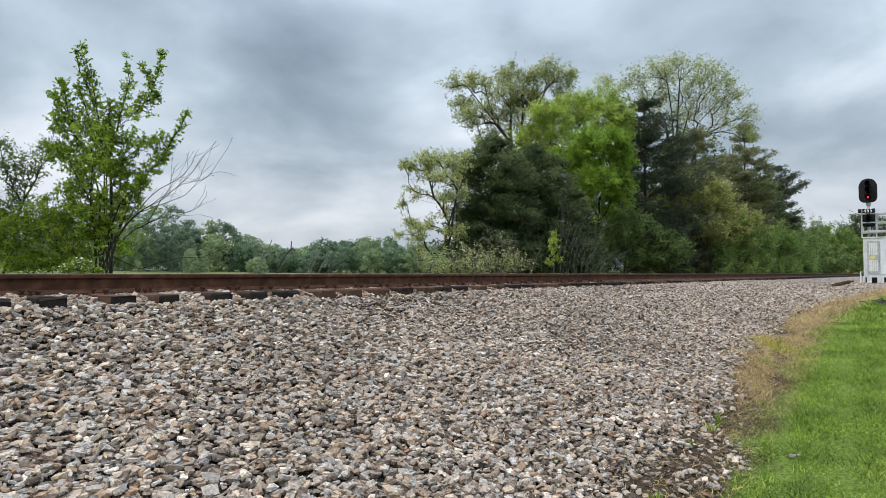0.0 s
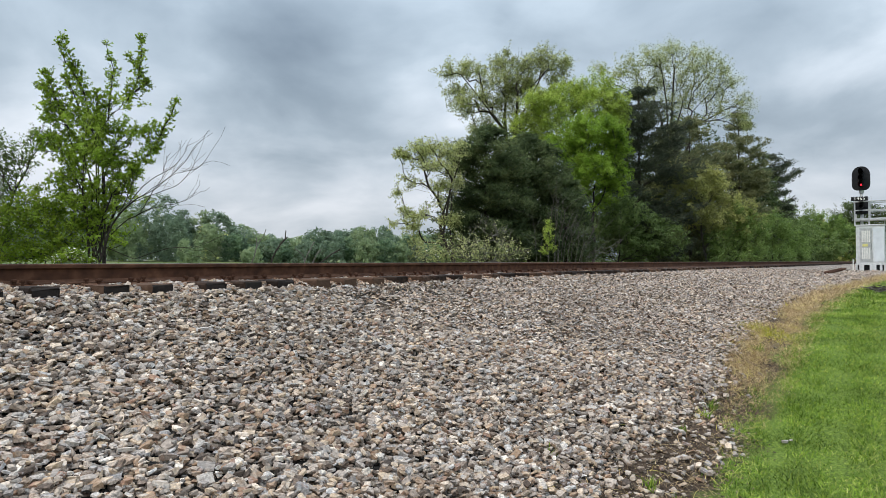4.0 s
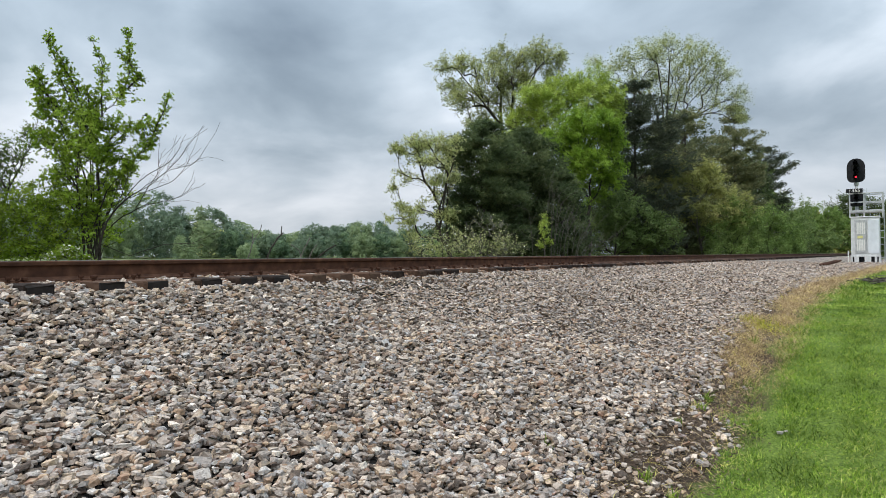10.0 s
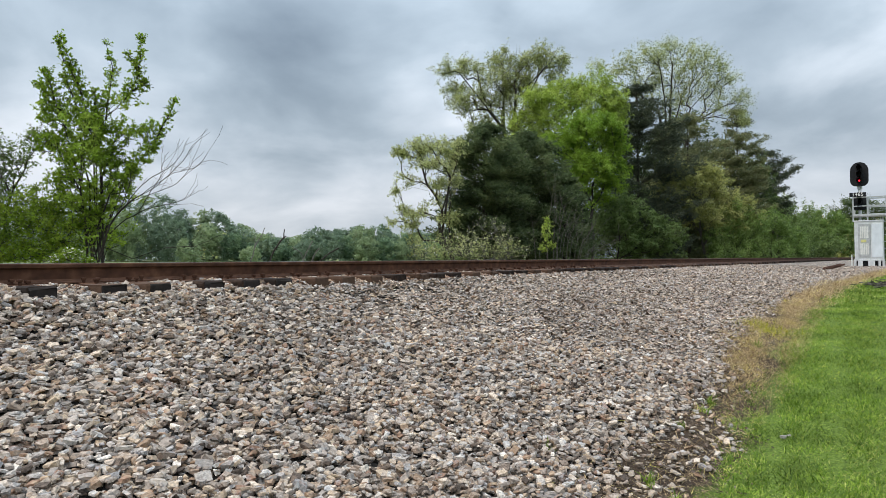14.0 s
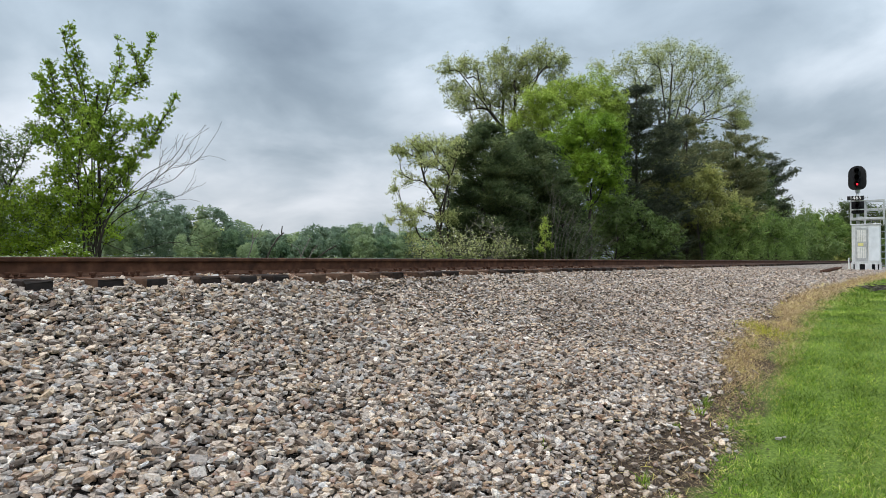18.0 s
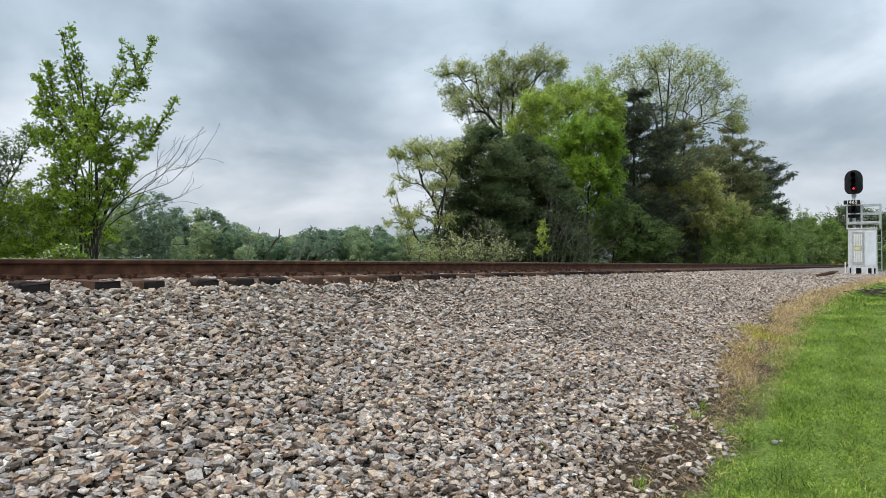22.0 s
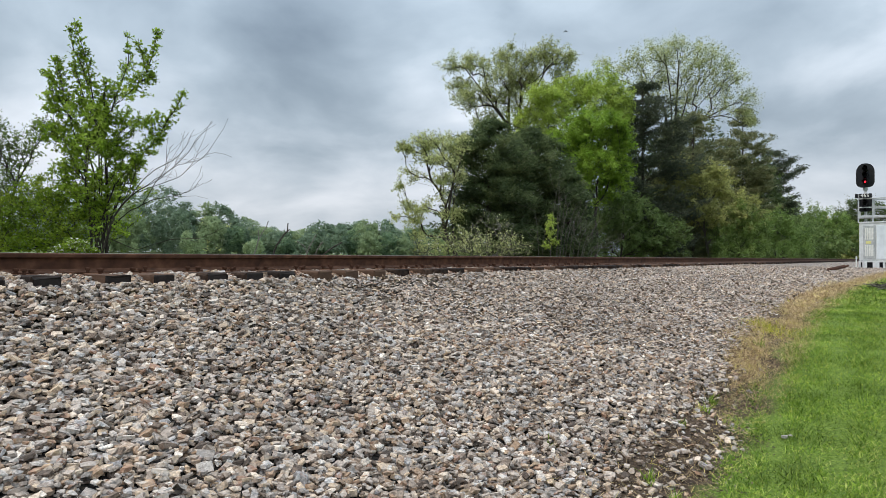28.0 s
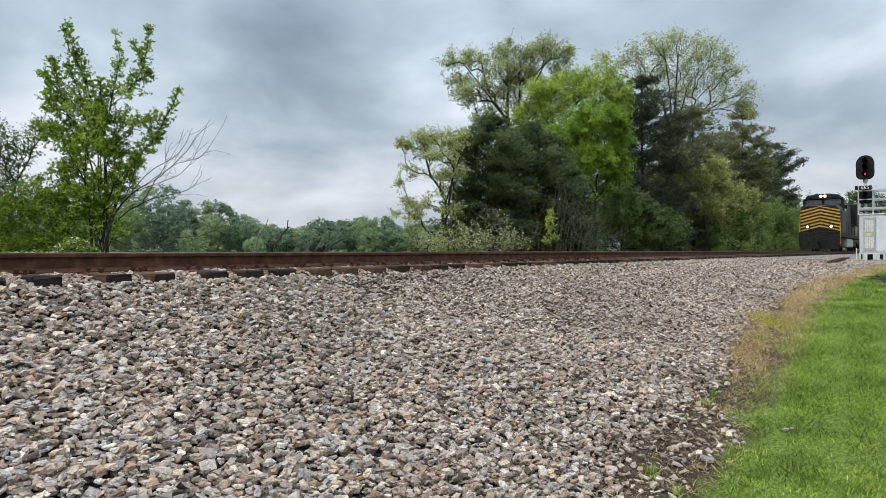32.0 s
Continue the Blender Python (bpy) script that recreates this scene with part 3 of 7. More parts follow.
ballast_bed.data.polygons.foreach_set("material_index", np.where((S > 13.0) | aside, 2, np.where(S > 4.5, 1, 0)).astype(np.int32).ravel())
tagged(ballast_bed, "bank of crushed grey and tan ballast stones", "ballast", kind="structure")
rng = np.random.default_rng(7)
OCT = np.array([(1, 0, 0), (-1, 0, 0), (0, 1, 0), (0, -1, 0), (0, 0, 1), (0, 0, -1)], float)
OCT_F = np.array([(0, 2, 4), (2, 1, 4), (1, 3, 4), (3, 0, 4), (2, 0, 5), (1, 2, 5), (3, 1, 5), (0, 3, 5)])


def turns(n, tilt):
    """n rotation matrices: any heading, tilted by about tilt radians."""
    a, b, c = rng.uniform(0, 6.283, n), rng.normal(0, tilt, n), rng.normal(0, tilt, n)
    ca, sa, cb, sb, cc, sc = np.cos(a), np.sin(a), np.cos(b), np.sin(b), np.cos(c), np.sin(c)
    o, l = np.zeros(n), np.ones(n)
    rz = np.stack([ca, -sa, o, sa, ca, o, o, o, l], -1).reshape(n, 3, 3)
    rx = np.stack([l, o, o, o, cb, -sb, o, sb, cb], -1).reshape(n, 3, 3)
    ry = np.stack([cc, o, sc, o, l, o, -sc, o, cc], -1).reshape(n, 3, 3)
    return rz @ rx @ ry


def rock_kinds(count, cuts):
    """Crushed stones: blocks broken by flat cuts, each as vertices and triangles without the buried underside."""
    kinds = []
    for _ in range(count):
        bm = bmesh.new()
        bmesh.ops.create_cube(bm, size=2.0)
        for _ in range(cuts):
            way = Vector(rng.normal(0, 1, 3)).normalized()
            bmesh.ops.bisect_plane(bm, geom=bm.verts[:] + bm.edges[:] + bm.faces[:], plane_co=way * float(rng.uniform(0.80, 1.10)), plane_no=way, clear_outer=True)
            bmesh.ops.holes_fill(bm, edges=bm.edges[:], sides=0)
        bmesh.ops.remove_doubles(bm, verts=bm.verts[:], dist=0.28)
        bmesh.ops.recalc_face_normals(bm, faces=bm.faces[:])
        bmesh.ops.triangulate(bm, faces=bm.faces[:])
        bm.normal_update()
        low = [f for f in bm.faces if f.normal.z < -0.55]
        bmesh.ops.delete(bm, geom=low, context="FACES")
        bm.verts.index_update()
        v = np.array([p.co[:] for p in bm.verts])
        f = np.array([[p.index for p in q.verts] for q in bm.faces])
        bm.free()
        kinds.append((v / np.abs(v).max(0), f))
    return kinds


def stone_scale(n, size):
    grain = np.clip(rng.lognormal(0, 0.30, n), 0.45, 1.7)[:, None] * size
    return np.stack([rng.uniform(0.85, 1.45, n), rng.uniform(0.65, 1.0, n), rng.uniform(0.34, 0.60, n)], -1) * grain


def lay_stones(kinds, places, size, tilt):
    """Stones of the given kinds at the given places, as one pile of vertices and triangles."""
    vs, fs, c = [], [], 0
    which = rng.integers(0, len(kinds), len(places))
    for k, (v, f) in enumerate(kinds):
        p = places[which == k]
        if not len(p):
            continue
        w = np.einsum("nij,nkj->nki", turns(len(p), tilt), v[None] * stone_scale(len(p), size)[:, None, :]) + p[:, None, :]
        vs.append(w.reshape(-1, 3)), fs.append((f[None] + (c + np.arange(len(p)) * len(v))[:, None, None]).reshape(-1, 3))
        c += len(p) * len(v)
    return np.concatenate(vs), np.concatenate(fs)


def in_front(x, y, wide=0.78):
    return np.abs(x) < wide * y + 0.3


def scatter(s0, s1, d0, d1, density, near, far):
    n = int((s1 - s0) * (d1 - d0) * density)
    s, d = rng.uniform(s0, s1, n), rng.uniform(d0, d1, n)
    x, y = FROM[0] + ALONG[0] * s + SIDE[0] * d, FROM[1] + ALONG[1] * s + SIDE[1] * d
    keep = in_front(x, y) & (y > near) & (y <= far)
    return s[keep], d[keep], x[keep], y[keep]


def fringe_keep(x, y, s, d):
    """The stones thin out towards the lawn along a ragged line."""
    return rng.uniform(0, 1, len(d)) < np.maximum(np.clip((lawn_start(s) - np.interp(s, (1.5, 2.2, 3.4, 3.9, 5, 7, 12, 16), (0.25, 0.46, 0.52, 0.26, 0.34, 0.44, 0.40, 0.22)) + 0.10 * ripple(x, y, 0.8, 4.0) - d) / 0.26, 0.0, 1), np.where(s < 4.0, 0.15, 0.03) * (d < lawn_start(s) - 0.1))


def between(s, d):
    """Stones stay off the ties near the rails."""
    gap = np.min(np.abs(s[:, None] - TIES[None]), 1)
    return ~((d < 0.62) & (gap < 0.135)) & ~(np.abs(d) < 0.1)


TIE_STEP = 0.4826
TIES = np.array([-4.2, -3.7, -3.25, -2.75, -2.25, -1.78, -1.3, -0.82, -0.33, 0.08, 0.64, 1.06, 1.61, 2.05, 2.48, 3.02, 3.45, 3.95, 4.45, 4.91, 5.29, 5.76, 6.22, 6.82] + [6.82 + TIE_STEP * k for k in range(1, 58)])
ROCKS, PEBBLES, GRIT, CHIPS = rock_kinds(48, 7), rock_kinds(40, 4), rock_kinds(40, 2), [(OCT[:5], OCT_F[:4])]
FLAKES = [(np.array([(1, 0.1, 0), (-0.6, 0.9, 0), (-0.5, -0.9, 0), (0.1, 0.0, 0.72)]), np.array([(0, 1, 3), (1, 2, 3), (2, 0, 3)]))]
parts_v, parts_f, count = [], [], 0
for near, far, density, size, kinds, lift, tilt in ((2.5, 4.3, 1850, 0.0182, ROCKS, 0.056, 0.34), (4.3, 5.5, 1850, 0.0175, PEBBLES, 0.060, 0.36), (5.5, 7.0, 1950, 0.0176, GRIT, 0.058, 0.38), (7.0, 13, 1950, 0.0275, FLAKES, 0.034, 0.42), (13, 25, 900, 0.030, FLAKES, 0.028, 0.4)):
    s, d, x, y = scatter(-14, 42, -1.5, 6.4, density, near, far)
    ok = fringe_keep(x, y, s, d) & between(s, d)
    s, d, x, y = s[ok], d[ok], x[ok], y[ok]
    z = np.maximum(level(s, d) + bed_lift(s, d, x, y), level(s, d) - 0.02) + (-0.022 + (lift + 0.022) * rng.uniform(0, 1, len(s)) ** 0.8) * np.where(d < 0.62, 0.5, 1.0)
    v, f = lay_stones(kinds, np.stack([x, y, z], -1), size, tilt)
    parts_v.append(v), parts_f.append(f + count)
    count += len(v)
# the rest of the bank, beside and behind the standpoint and over the far rail, in coarser stones
n = 60000
s, d = rng.uniform(-12, 36, n), rng.uniform(-2.5, 5.8, n)
x, y = FROM[0] + ALONG[0] * s + SIDE[0] * d, FROM[1] + ALONG[1] * s + SIDE[1] * d
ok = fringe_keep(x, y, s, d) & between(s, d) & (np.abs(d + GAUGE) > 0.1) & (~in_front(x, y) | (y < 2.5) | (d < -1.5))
s, d, x, y = s[ok], d[ok], x[ok], y[ok]
z = np.maximum(level(s, d) + bed_lift(s, d, x, y), level(s, d) - 0.02) + rng.uniform(-0.004, 0.03, len(s))
v, f = lay_stones(FLAKES, np.stack([x, y, z], -1), 0.036, 0.4)
parts_v.append(v), parts_f.append(f + count)
# crumbled, rust-stained ballast packed between the ties along the rail
s, d, x, y = scatter(-6, 14, 0.09, 0.5, 4200, 3.0, 14)
ok = np.min(np.abs(s[:, None] - TIES[None]), 1) > 0.12
s, d, x, y = s[ok], d[ok], x[ok], y[ok]
v, f = lay_stones(CHIPS, np.stack([x, y, level(s, d) + rng.uniform(-0.005, 0.025, len(s))], -1), 0.0155, 0.5)
rusty = new("rusty_ballast", array_mesh("rusty_ballast", v, f, ["stone_rust"]))
tagged(rusty, "crumbled rust-stained ballast packed between the ties", kind="stuff")
rusty.parent = ballast_bed
stones = new("ballast_stones", array_mesh("ballast_stones", np.concatenate(parts_v), np.concatenate(parts_f), ["stone"]))
tagged(stones, "loose angular ballast stones in grey, tan and rust", kind="stuff")
stones.parent = ballast_bed

# the nearest and largest loose stones lie one by one
kinds = []
for k in range(14):
    v, f = ROCKS[k]
    kinds.append(array_mesh("stone", v * stone_scale(1, 0.022), f, ["stone_single"]))
s, d, x, y = scatter(-8, 6, 0.9, 4.9, 45, 2.7, 5.6)
for i in range(min(300, len(s))):
    st = new("stone", kinds[i % 14])
    st.parent = ballast_bed
    st.location = (x[i], y[i], float(level(s[i], d[i]) + bed_lift(s[i], d[i], x[i], y[i])) + 0.032)
    st.rotation_euler = (rng.normal(0, 0.3), rng.normal(0, 0.3), rng.uniform(0, 6.28))

# ---- grass ----


def blades(x, y, z, height, width, lean, plain):
    n = len(x)
    h = height * rng.lognormal(0, 0.35, n)
    a, b = rng.uniform(0, 6.283, n), rng.uniform(0, 6.283, n)
    w = np.broadcast_to(width, n) * rng.uniform(0.7, 1.3, n)
    tilt = np.abs(rng.normal(lean, 0.3, n))
    base = np.stack([x, y, z], -1)
    side = np.stack([np.cos(a), np.sin(a), 0 * a], -1) * w[:, None] / 2
    way = np.stack([np.cos(b) * np.sin(tilt), np.sin(b) * np.sin(tilt), np.cos(tilt)], -1) * h[:, None]
    bend = np.stack([np.cos(b), np.sin(b), 0 * b - 0.6], -1) * (h * 0.25)[:, None]
    if plain:
        return np.stack([base - side, base + side, base + way + bend * 0.6], 1).reshape(-1, 3), np.arange(n * 3).reshape(n, 3)
    v = np.stack([base - side, base + side, base + way * 0.55 + side * 0.7, base + way * 0.55 - side * 0.7, base + way + bend * 0.6], 1)
    o = (np.arange(n) * 5)[:, None]
    f = np.concatenate([o + np.array([[0, 1, 2]]), o + np.array([[0, 2, 3]]), o + np.array([[3, 2, 4]])])
    return v.reshape(-1, 3), f


def turf(name, label, mat, bands, edge):
    vs, fs, c = [], [], 0
    for s0, s1, d0, d1, density, near, far, height, width, lean in bands:
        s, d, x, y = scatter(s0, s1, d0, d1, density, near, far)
        ok = edge(x, y, s, d)
        s, d, x, y = s[ok], d[ok], x[ok], y[ok]
        patch = np.clip(1 + 0.30 * ripple(x, y, 0.7, 5.0) + 0.42 * ripple(x, y, 0.13 * np.clip(y / 4, 1, 3), 2.0), 0.35, 1.9)
        z = level(s, d) + 0.02 * ripple(x, y, 1.1) - 0.01
        v, f = blades(x, y, z, height * patch, width, lean, near > 5)
        vs.append(v), fs.append(f + c)
        c += len(v)
    ob = new(name, array_mesh(name, np.concatenate(vs), np.concatenate(fs), [mat]))
    return tagged(ob, label, "grass", kind="stuff")


def lawn_edge(x, y, s, d):
    return rng.uniform(0, 1, len(d)) < np.clip((d - lawn_start(s) + np.interp(s, (2.2, 2.6, 2.9, 3.3, 3.8, 5.2, 5.6), (0.05, 0.12, 0.10, 0.0, 0.05, 0.05, 0.0)) - 0.10 * ripple(x, y, 0.8, 4.0) - 0.05 * ripple(x, y, 0.2, 1.0)) / np.interp(s, (3.4, 3.9, 5.0, 5.5), (0.14, 0.5, 0.5, 0.14)) + 0.5, 0.0, 1)


def dry_edge(x, y, s, d):
    return rng.uniform(0, 1, len(d)) < np.clip(1 - np.abs(d - lawn_start(s) + np.interp(s, (4, 6), (0.2, 0.3)) - 0.10 * ripple(x, y, 0.8, 4.0)) / np.interp(s, (3, 4.4, 6.2, 12, 17), (0.34, 0.5, 0.62, 0.6, 0.4)), 0, 1) ** 1.2 * np.interp(s, (2.5, 3.6, 4.0, 4.8, 5.4), (0.5, 0.4, 0.2, 0.25, 1.0))


turf("lawn_grass", "short mown green lawn grass with clover", "grass_blade", [(-4, 9, 4.3, 9.5, 8800, 3.0, 6.2, 0.034, 0.0072, 0.75), (0, 16, 4.3, 11, 7500, 6.2, 11, 0.036, 0.009, 0.75), (5, 40, 4.3, 14, 1500, 11, 27, 0.05, 0.020, 0.7)], lawn_edge)
turf("dry_grass", "dry straw-coloured weeds along the ballast edge", "dry_blade", [(-4, 9, 4.0, 6.0, 5200, 3.0, 6.0, 0.05, 0.0035, 1.25), (0, 16, 3.7, 5.6, 19000, 5.5, 11, 0.055, 0.0075, 1.1), (6, 30, 3.7, 6.6, 3000, 11, 24, 0.08, 0.016, 0.95)], dry_edge)

# straw and dead stems strewn over the stones near the lawn
s, d, x, y = scatter(-1, 9, 3.6, 5.0, 420, 2.8, 9)
ok = rng.uniform(0, 1, len(s)) < np.clip(1 - (lawn_start(s) - 0.3 - d) / 0.8, 0, 1) ** 2
s, d, x, y = s[ok], d[ok], x[ok], y[ok]
v, f = blades(x, y, level(s, d) + 0.02 + rng.uniform(0, 0.025, len(s)), np.full(len(s), 0.09), 0.004, 1.45, False)
tagged(new("straw", array_mesh("straw", v, f, ["dry_blade"])), "dry straw and dead stems strewn over the stones", "straw", kind="stuff")

# small green weeds that grow through the stones
for x0, y0, n, tall in ((1.37, 4.08, 26, 0.10), (1.46, 3.9, 30, 0.07), (2.55, 5.9, 60, 0.08), (2.4, 5.7, 40, 0.07), (3.9, 7.7, 40, 0.08), (0.75, 4.3, 10, 0.06), (2.0, 5.2, 24, 0.07)):
    x, y = x0 + rng.normal(0, 0.02, n), y0 + rng.normal(0, 0.024, n)
    s, d = along(x, y)
    v, f = blades(x, y, level(s, d) + 0.01, np.full(n, tall), 0.008, 0.6, False)
    tagged(new("weed_tuft", array_mesh("weed_tuft", v, f, ["grass_blade"])), "small green weed growing through the stones", "weed", "weeds in the ballast")

# a patch of flowering weeds at the edge of the stones
n = 700
x, y = spot(7.6, 4.40)
x, y = x + rng.normal(0, 0.13, n), y + rng.normal(0, 0.22, n)
s, d = along(x, y)
v, f = blades(x, y, level(s, d), np.full(n, 0.07), 0.006, 0.6, False)
tagged(new("flowering_weeds", array_mesh("flowering_weeds", v, f, ["weed_bloom"])), "patch of yellow-green flowering weeds beside the ballast", "weeds", kind="stuff")

# crumbs of soil and fine gravel in the bare strip between stones and lawn
s, d, x, y = scatter(-4, 18, 3.8, 6.0, 1900, 2.5, 11)
ok = rng.uniform(0, 1, len(s)) < np.clip(1 - np.abs(d - lawn_start(s) + 0.25) / np.interp(s, (3.8, 4.5), (0.42, 0.3)), 0, 1)
s, d, x, y = s[ok], d[ok], x[ok], y[ok]
v, f = lay_stones(CHIPS, np.stack([x, y, level(s, d) + 0.025 * ripple(x, y, 1.1) + 0.002], -1), 0.010, 0.4)
tagged(new("soil_crumbs", array_mesh("soil_crumbs", v, f, ["crumb"])), "brown soil crumbs and fine gravel beside the lawn", "soil", kind="stuff")

# ---- the track ----
track = empty("railway_track", Matrix.Identity(4), "single railway track of rusty rails on old wooden ties", "railway track", kind="structure")
RAIL = [(-0.076, 0.0), (0.076, 0.0), (0.076, 0.011), (0.030, 0.022), (0.010, 0.040), (0.009, 0.128), (0.018, 0.138), (0.036, 0.142), (0.038, 0.168), (0.030, 0.179), (0.014, 0.1815), (-0.014, 0.1815), (-0.030, 0.179), (-0.038, 0.168), (-0.036, 0.142), (-0.018, 0.138), (-0.009, 0.128), (-0.010, 0.040), (-0.030, 0.022), (-0.076, 0.011)]


def rail_mesh(s0, s1, step):
    n = max(2, int((s1 - s0) / step))
    t = np.linspace(s0, s1, n)
    o = np.array(RAIL)
    v = np.stack([np.broadcast_to(o[None, :, 0], (n, len(o))), np.broadcast_to(t[:, None], (n, len(o))), np.broadcast_to(o[None, :, 1], (n, len(o)))], -1).reshape(-1, 3)
    k = len(o)
    i = np.arange(n * k).reshape(n, k)
    f = np.stack([i[:-1], np.roll(i, -1, 1)[:-1], np.roll(i, -1, 1)[1:], i[1:]], -1).reshape(-1, 4)
    mat = np.tile(np.where((np.arange(k) >= 9) & (np.arange(k) <= 11), 1, np.where((np.arange(k) < 4) | (np.arange(k) > 15), 2, 0)), n - 1)
    return array_mesh("rail", v, f[:, ::-1], ["rust", "worn_steel", "rust_light"], mat)


rail_data = rail_mesh(-120, 760, 8.0)
for d in (0.0, -GAUGE):
    r = new("rail", rail_data)
    r.parent = track
    r.matrix_local = trackwise(0, d, RAIL_TOP - 0.1815)
    tagged(r, "rust-brown steel rail with a worn bright head")


def tie_mesh(black_end):
    bm = bmesh.new()
    box(bm, -2.05, 0.545, -0.114, 0.114, -0.18, 0.002, 0.024)
    for v in bm.verts:
        v.co += Vector((rng.uniform(-0.012, 0.012), rng.uniform(-0.006, 0.006), rng.uniform(-0.006, 0.004)))
    me = bpy.data.meshes.new("tie")
    bm.to_mesh(me)
    bm.free()
    me.materials.append(M["tie_wood"]), me.materials.append(M["tie_end"])
    me.polygons.foreach_set("material_index", [1 if black_end and p.normal.x > 0.8 and p.center.x > 0.5 else 0 for p in me.polygons])
    return me


def plate_mesh():
    bm = bmesh.new()
    prism(bm, [(-0.19, 0.0), (0.19, 0.0), (0.19, 0.009), (0.10, 0.019), (0.082, 0.024), (0.078, 0.018), (-0.078, 0.018), (-0.082, 0.024), (-0.10, 0.019), (-0.19, 0.009)], "y", -0.098, 0.098)
    return bm


def spike_mesh():
    bm = bmesh.new()
    box(bm, -0.010, 0.010, -0.010, 0.010, -0.03, 0.046)
    box(bm, -0.028, 0.017, -0.019, 0.019, 0.046, 0.070, 0.006)
    return bm


def data_of(bm, name, mat):
    me = bpy.data.meshes.new(name)
    bm.to_mesh(me)
    bm.free()
    me.materials.append(M[mat])
    return me


ties = [tie_mesh(k < 6) for k in range(12)]
plate_data, spike_data = data_of(plate_mesh(), "tie_plate", "rust_light"), data_of(spike_mesh(), "spike", "rust")
TIE_TOP = RAIL_TOP - 0.1815 - 0.006
for k in range(len(TIES)):
    s = float(TIES[k])
    tie = new("tie", ties[k % 6 + (6 if k > 14 else 0)])
    tie.parent = track
    tie.matrix_local = trackwise(s, rng.normal(0, 0.012), TIE_TOP - 0.001) @ pose(0, 0, 0, 0, 0, rng.normal(0, 0.7))
    if k < 48:
        p = new("tie_plate", plate_data)
        p.parent = tie
        p.matrix_local = pose(0, 0, -0.011)
        if k < 34:
            for x, y, a in ((0.098, 0.06, 0), (0.098, -0.06, 0), (0.155, 0.02 * (-1) ** k, 0)):
                sp = new("spike", spike_data)
                sp.parent = tie
                sp.matrix_local = pose(x, y, -0.024 + rng.uniform(0, 0.016), 0, 0, rng.normal(a, 8))
n = 1420
s = TIES[-1] + (1 + np.arange(n)) * TIE_STEP
bm = bmesh.new()
box(bm, -2.05, 0.54, -0.112, 0.112, -0.18, 0)
bv, bf = np.array([v.co[:] for v in bm.verts]), np.array([[v.index for v in f.verts] for f in bm.faces])
bm.free()
rot = np.array([[SIDE[0], SIDE[1], 0], [ALONG[0], ALONG[1], 0], [0, 0, 1]])
org = np.stack([FROM[0] + ALONG[0] * s, FROM[1] + ALONG[1] * s, np.full(n, TIE_TOP)], -1)
v = (bv @ rot)[None] + org[:, None, :]
far_ties = new("far_ties", array_mesh("far_ties", v.reshape(-1, 3), (bf[None] + (np.arange(n) * 8)[:, None, None]).reshape(-1, 4), ["tie_wood"]))
far_ties.parent = track
tagged(far_ties, "dark wooden ties running into the distance", kind="stuff")

# ---- trees ----


def skeleton(targets, trunk_pts, sag, jitter, reach=0.45, limbs=()):
    """Joins each target to the branch already grown that gives it a short way from the foot. Returns points, parents and each target's last leg."""
    arr = np.array(trunk_pts, float)
    par = [max(0, i - 1) for i in range(len(arr))]
    path = np.concatenate([[0], np.cumsum(np.linalg.norm(np.diff(arr, axis=0), axis=1))])
    axis = arr[len(arr) // 2]
    # main limbs, each a line of points that leaves the trunk
    for at, line in limbs:
        last = at
        for q in line:
            arr = np.concatenate([arr, [q]])
            path = np.append(path, path[last] + np.linalg.norm(arr[-1] - arr[last]))
            par.append(last)
            last = len(arr) - 1
    order = sorted(range(len(targets)), key=lambda i: np.linalg.norm(targets[i] - axis))
    legs = np.zeros((len(targets), 3))
    room = np.zeros((len(arr) + 4 * len(targets), 3))
    plen = np.zeros(len(room))
    n = len(arr)
    room[:n], plen[:n] = arr, path
    for j in order:
        t = np.asarray(targets[j], float)
        dv = t - room[:n]
        dist = np.linalg.norm(dv, axis=1)
        cost = dist + plen[:n] * reach + np.maximum(-dv[:, 2], 0) * 1.3 + np.where(np.arange(n) < 2, 0.8, 0)
        i = int(np.argmin(cost))
        a, ln = room[i].copy(), dist[i]
        back = a - room[par[i]]
        back = back / (np.linalg.norm(back) + 1e-6)
        knee = a + back * ln * 0.30 + (t - a) * 0.25 + np.array([0, 0, sag * ln])
        steps = 1 if ln < 0.45 * jitter else (2 if ln < 1.6 * jitter else 3)
        last = i
        for k in range(1, steps + 1):
            u = k / steps
            p = (1 - u) ** 2 * a + 2 * u * (1 - u) * knee + u * u * t
            if k < steps:
                p = p + rng.normal(0, 0.03, 3) * ln
            room[n], plen[n] = p, plen[last] + np.linalg.norm(p - room[last])
            par.append(last)
            last = n
            n += 1
        leg = t - room[par[last]]
        legs[j] = leg / (np.linalg.norm(leg) + 1e-6)
    return room[:n].copy(), np.array(par), legs


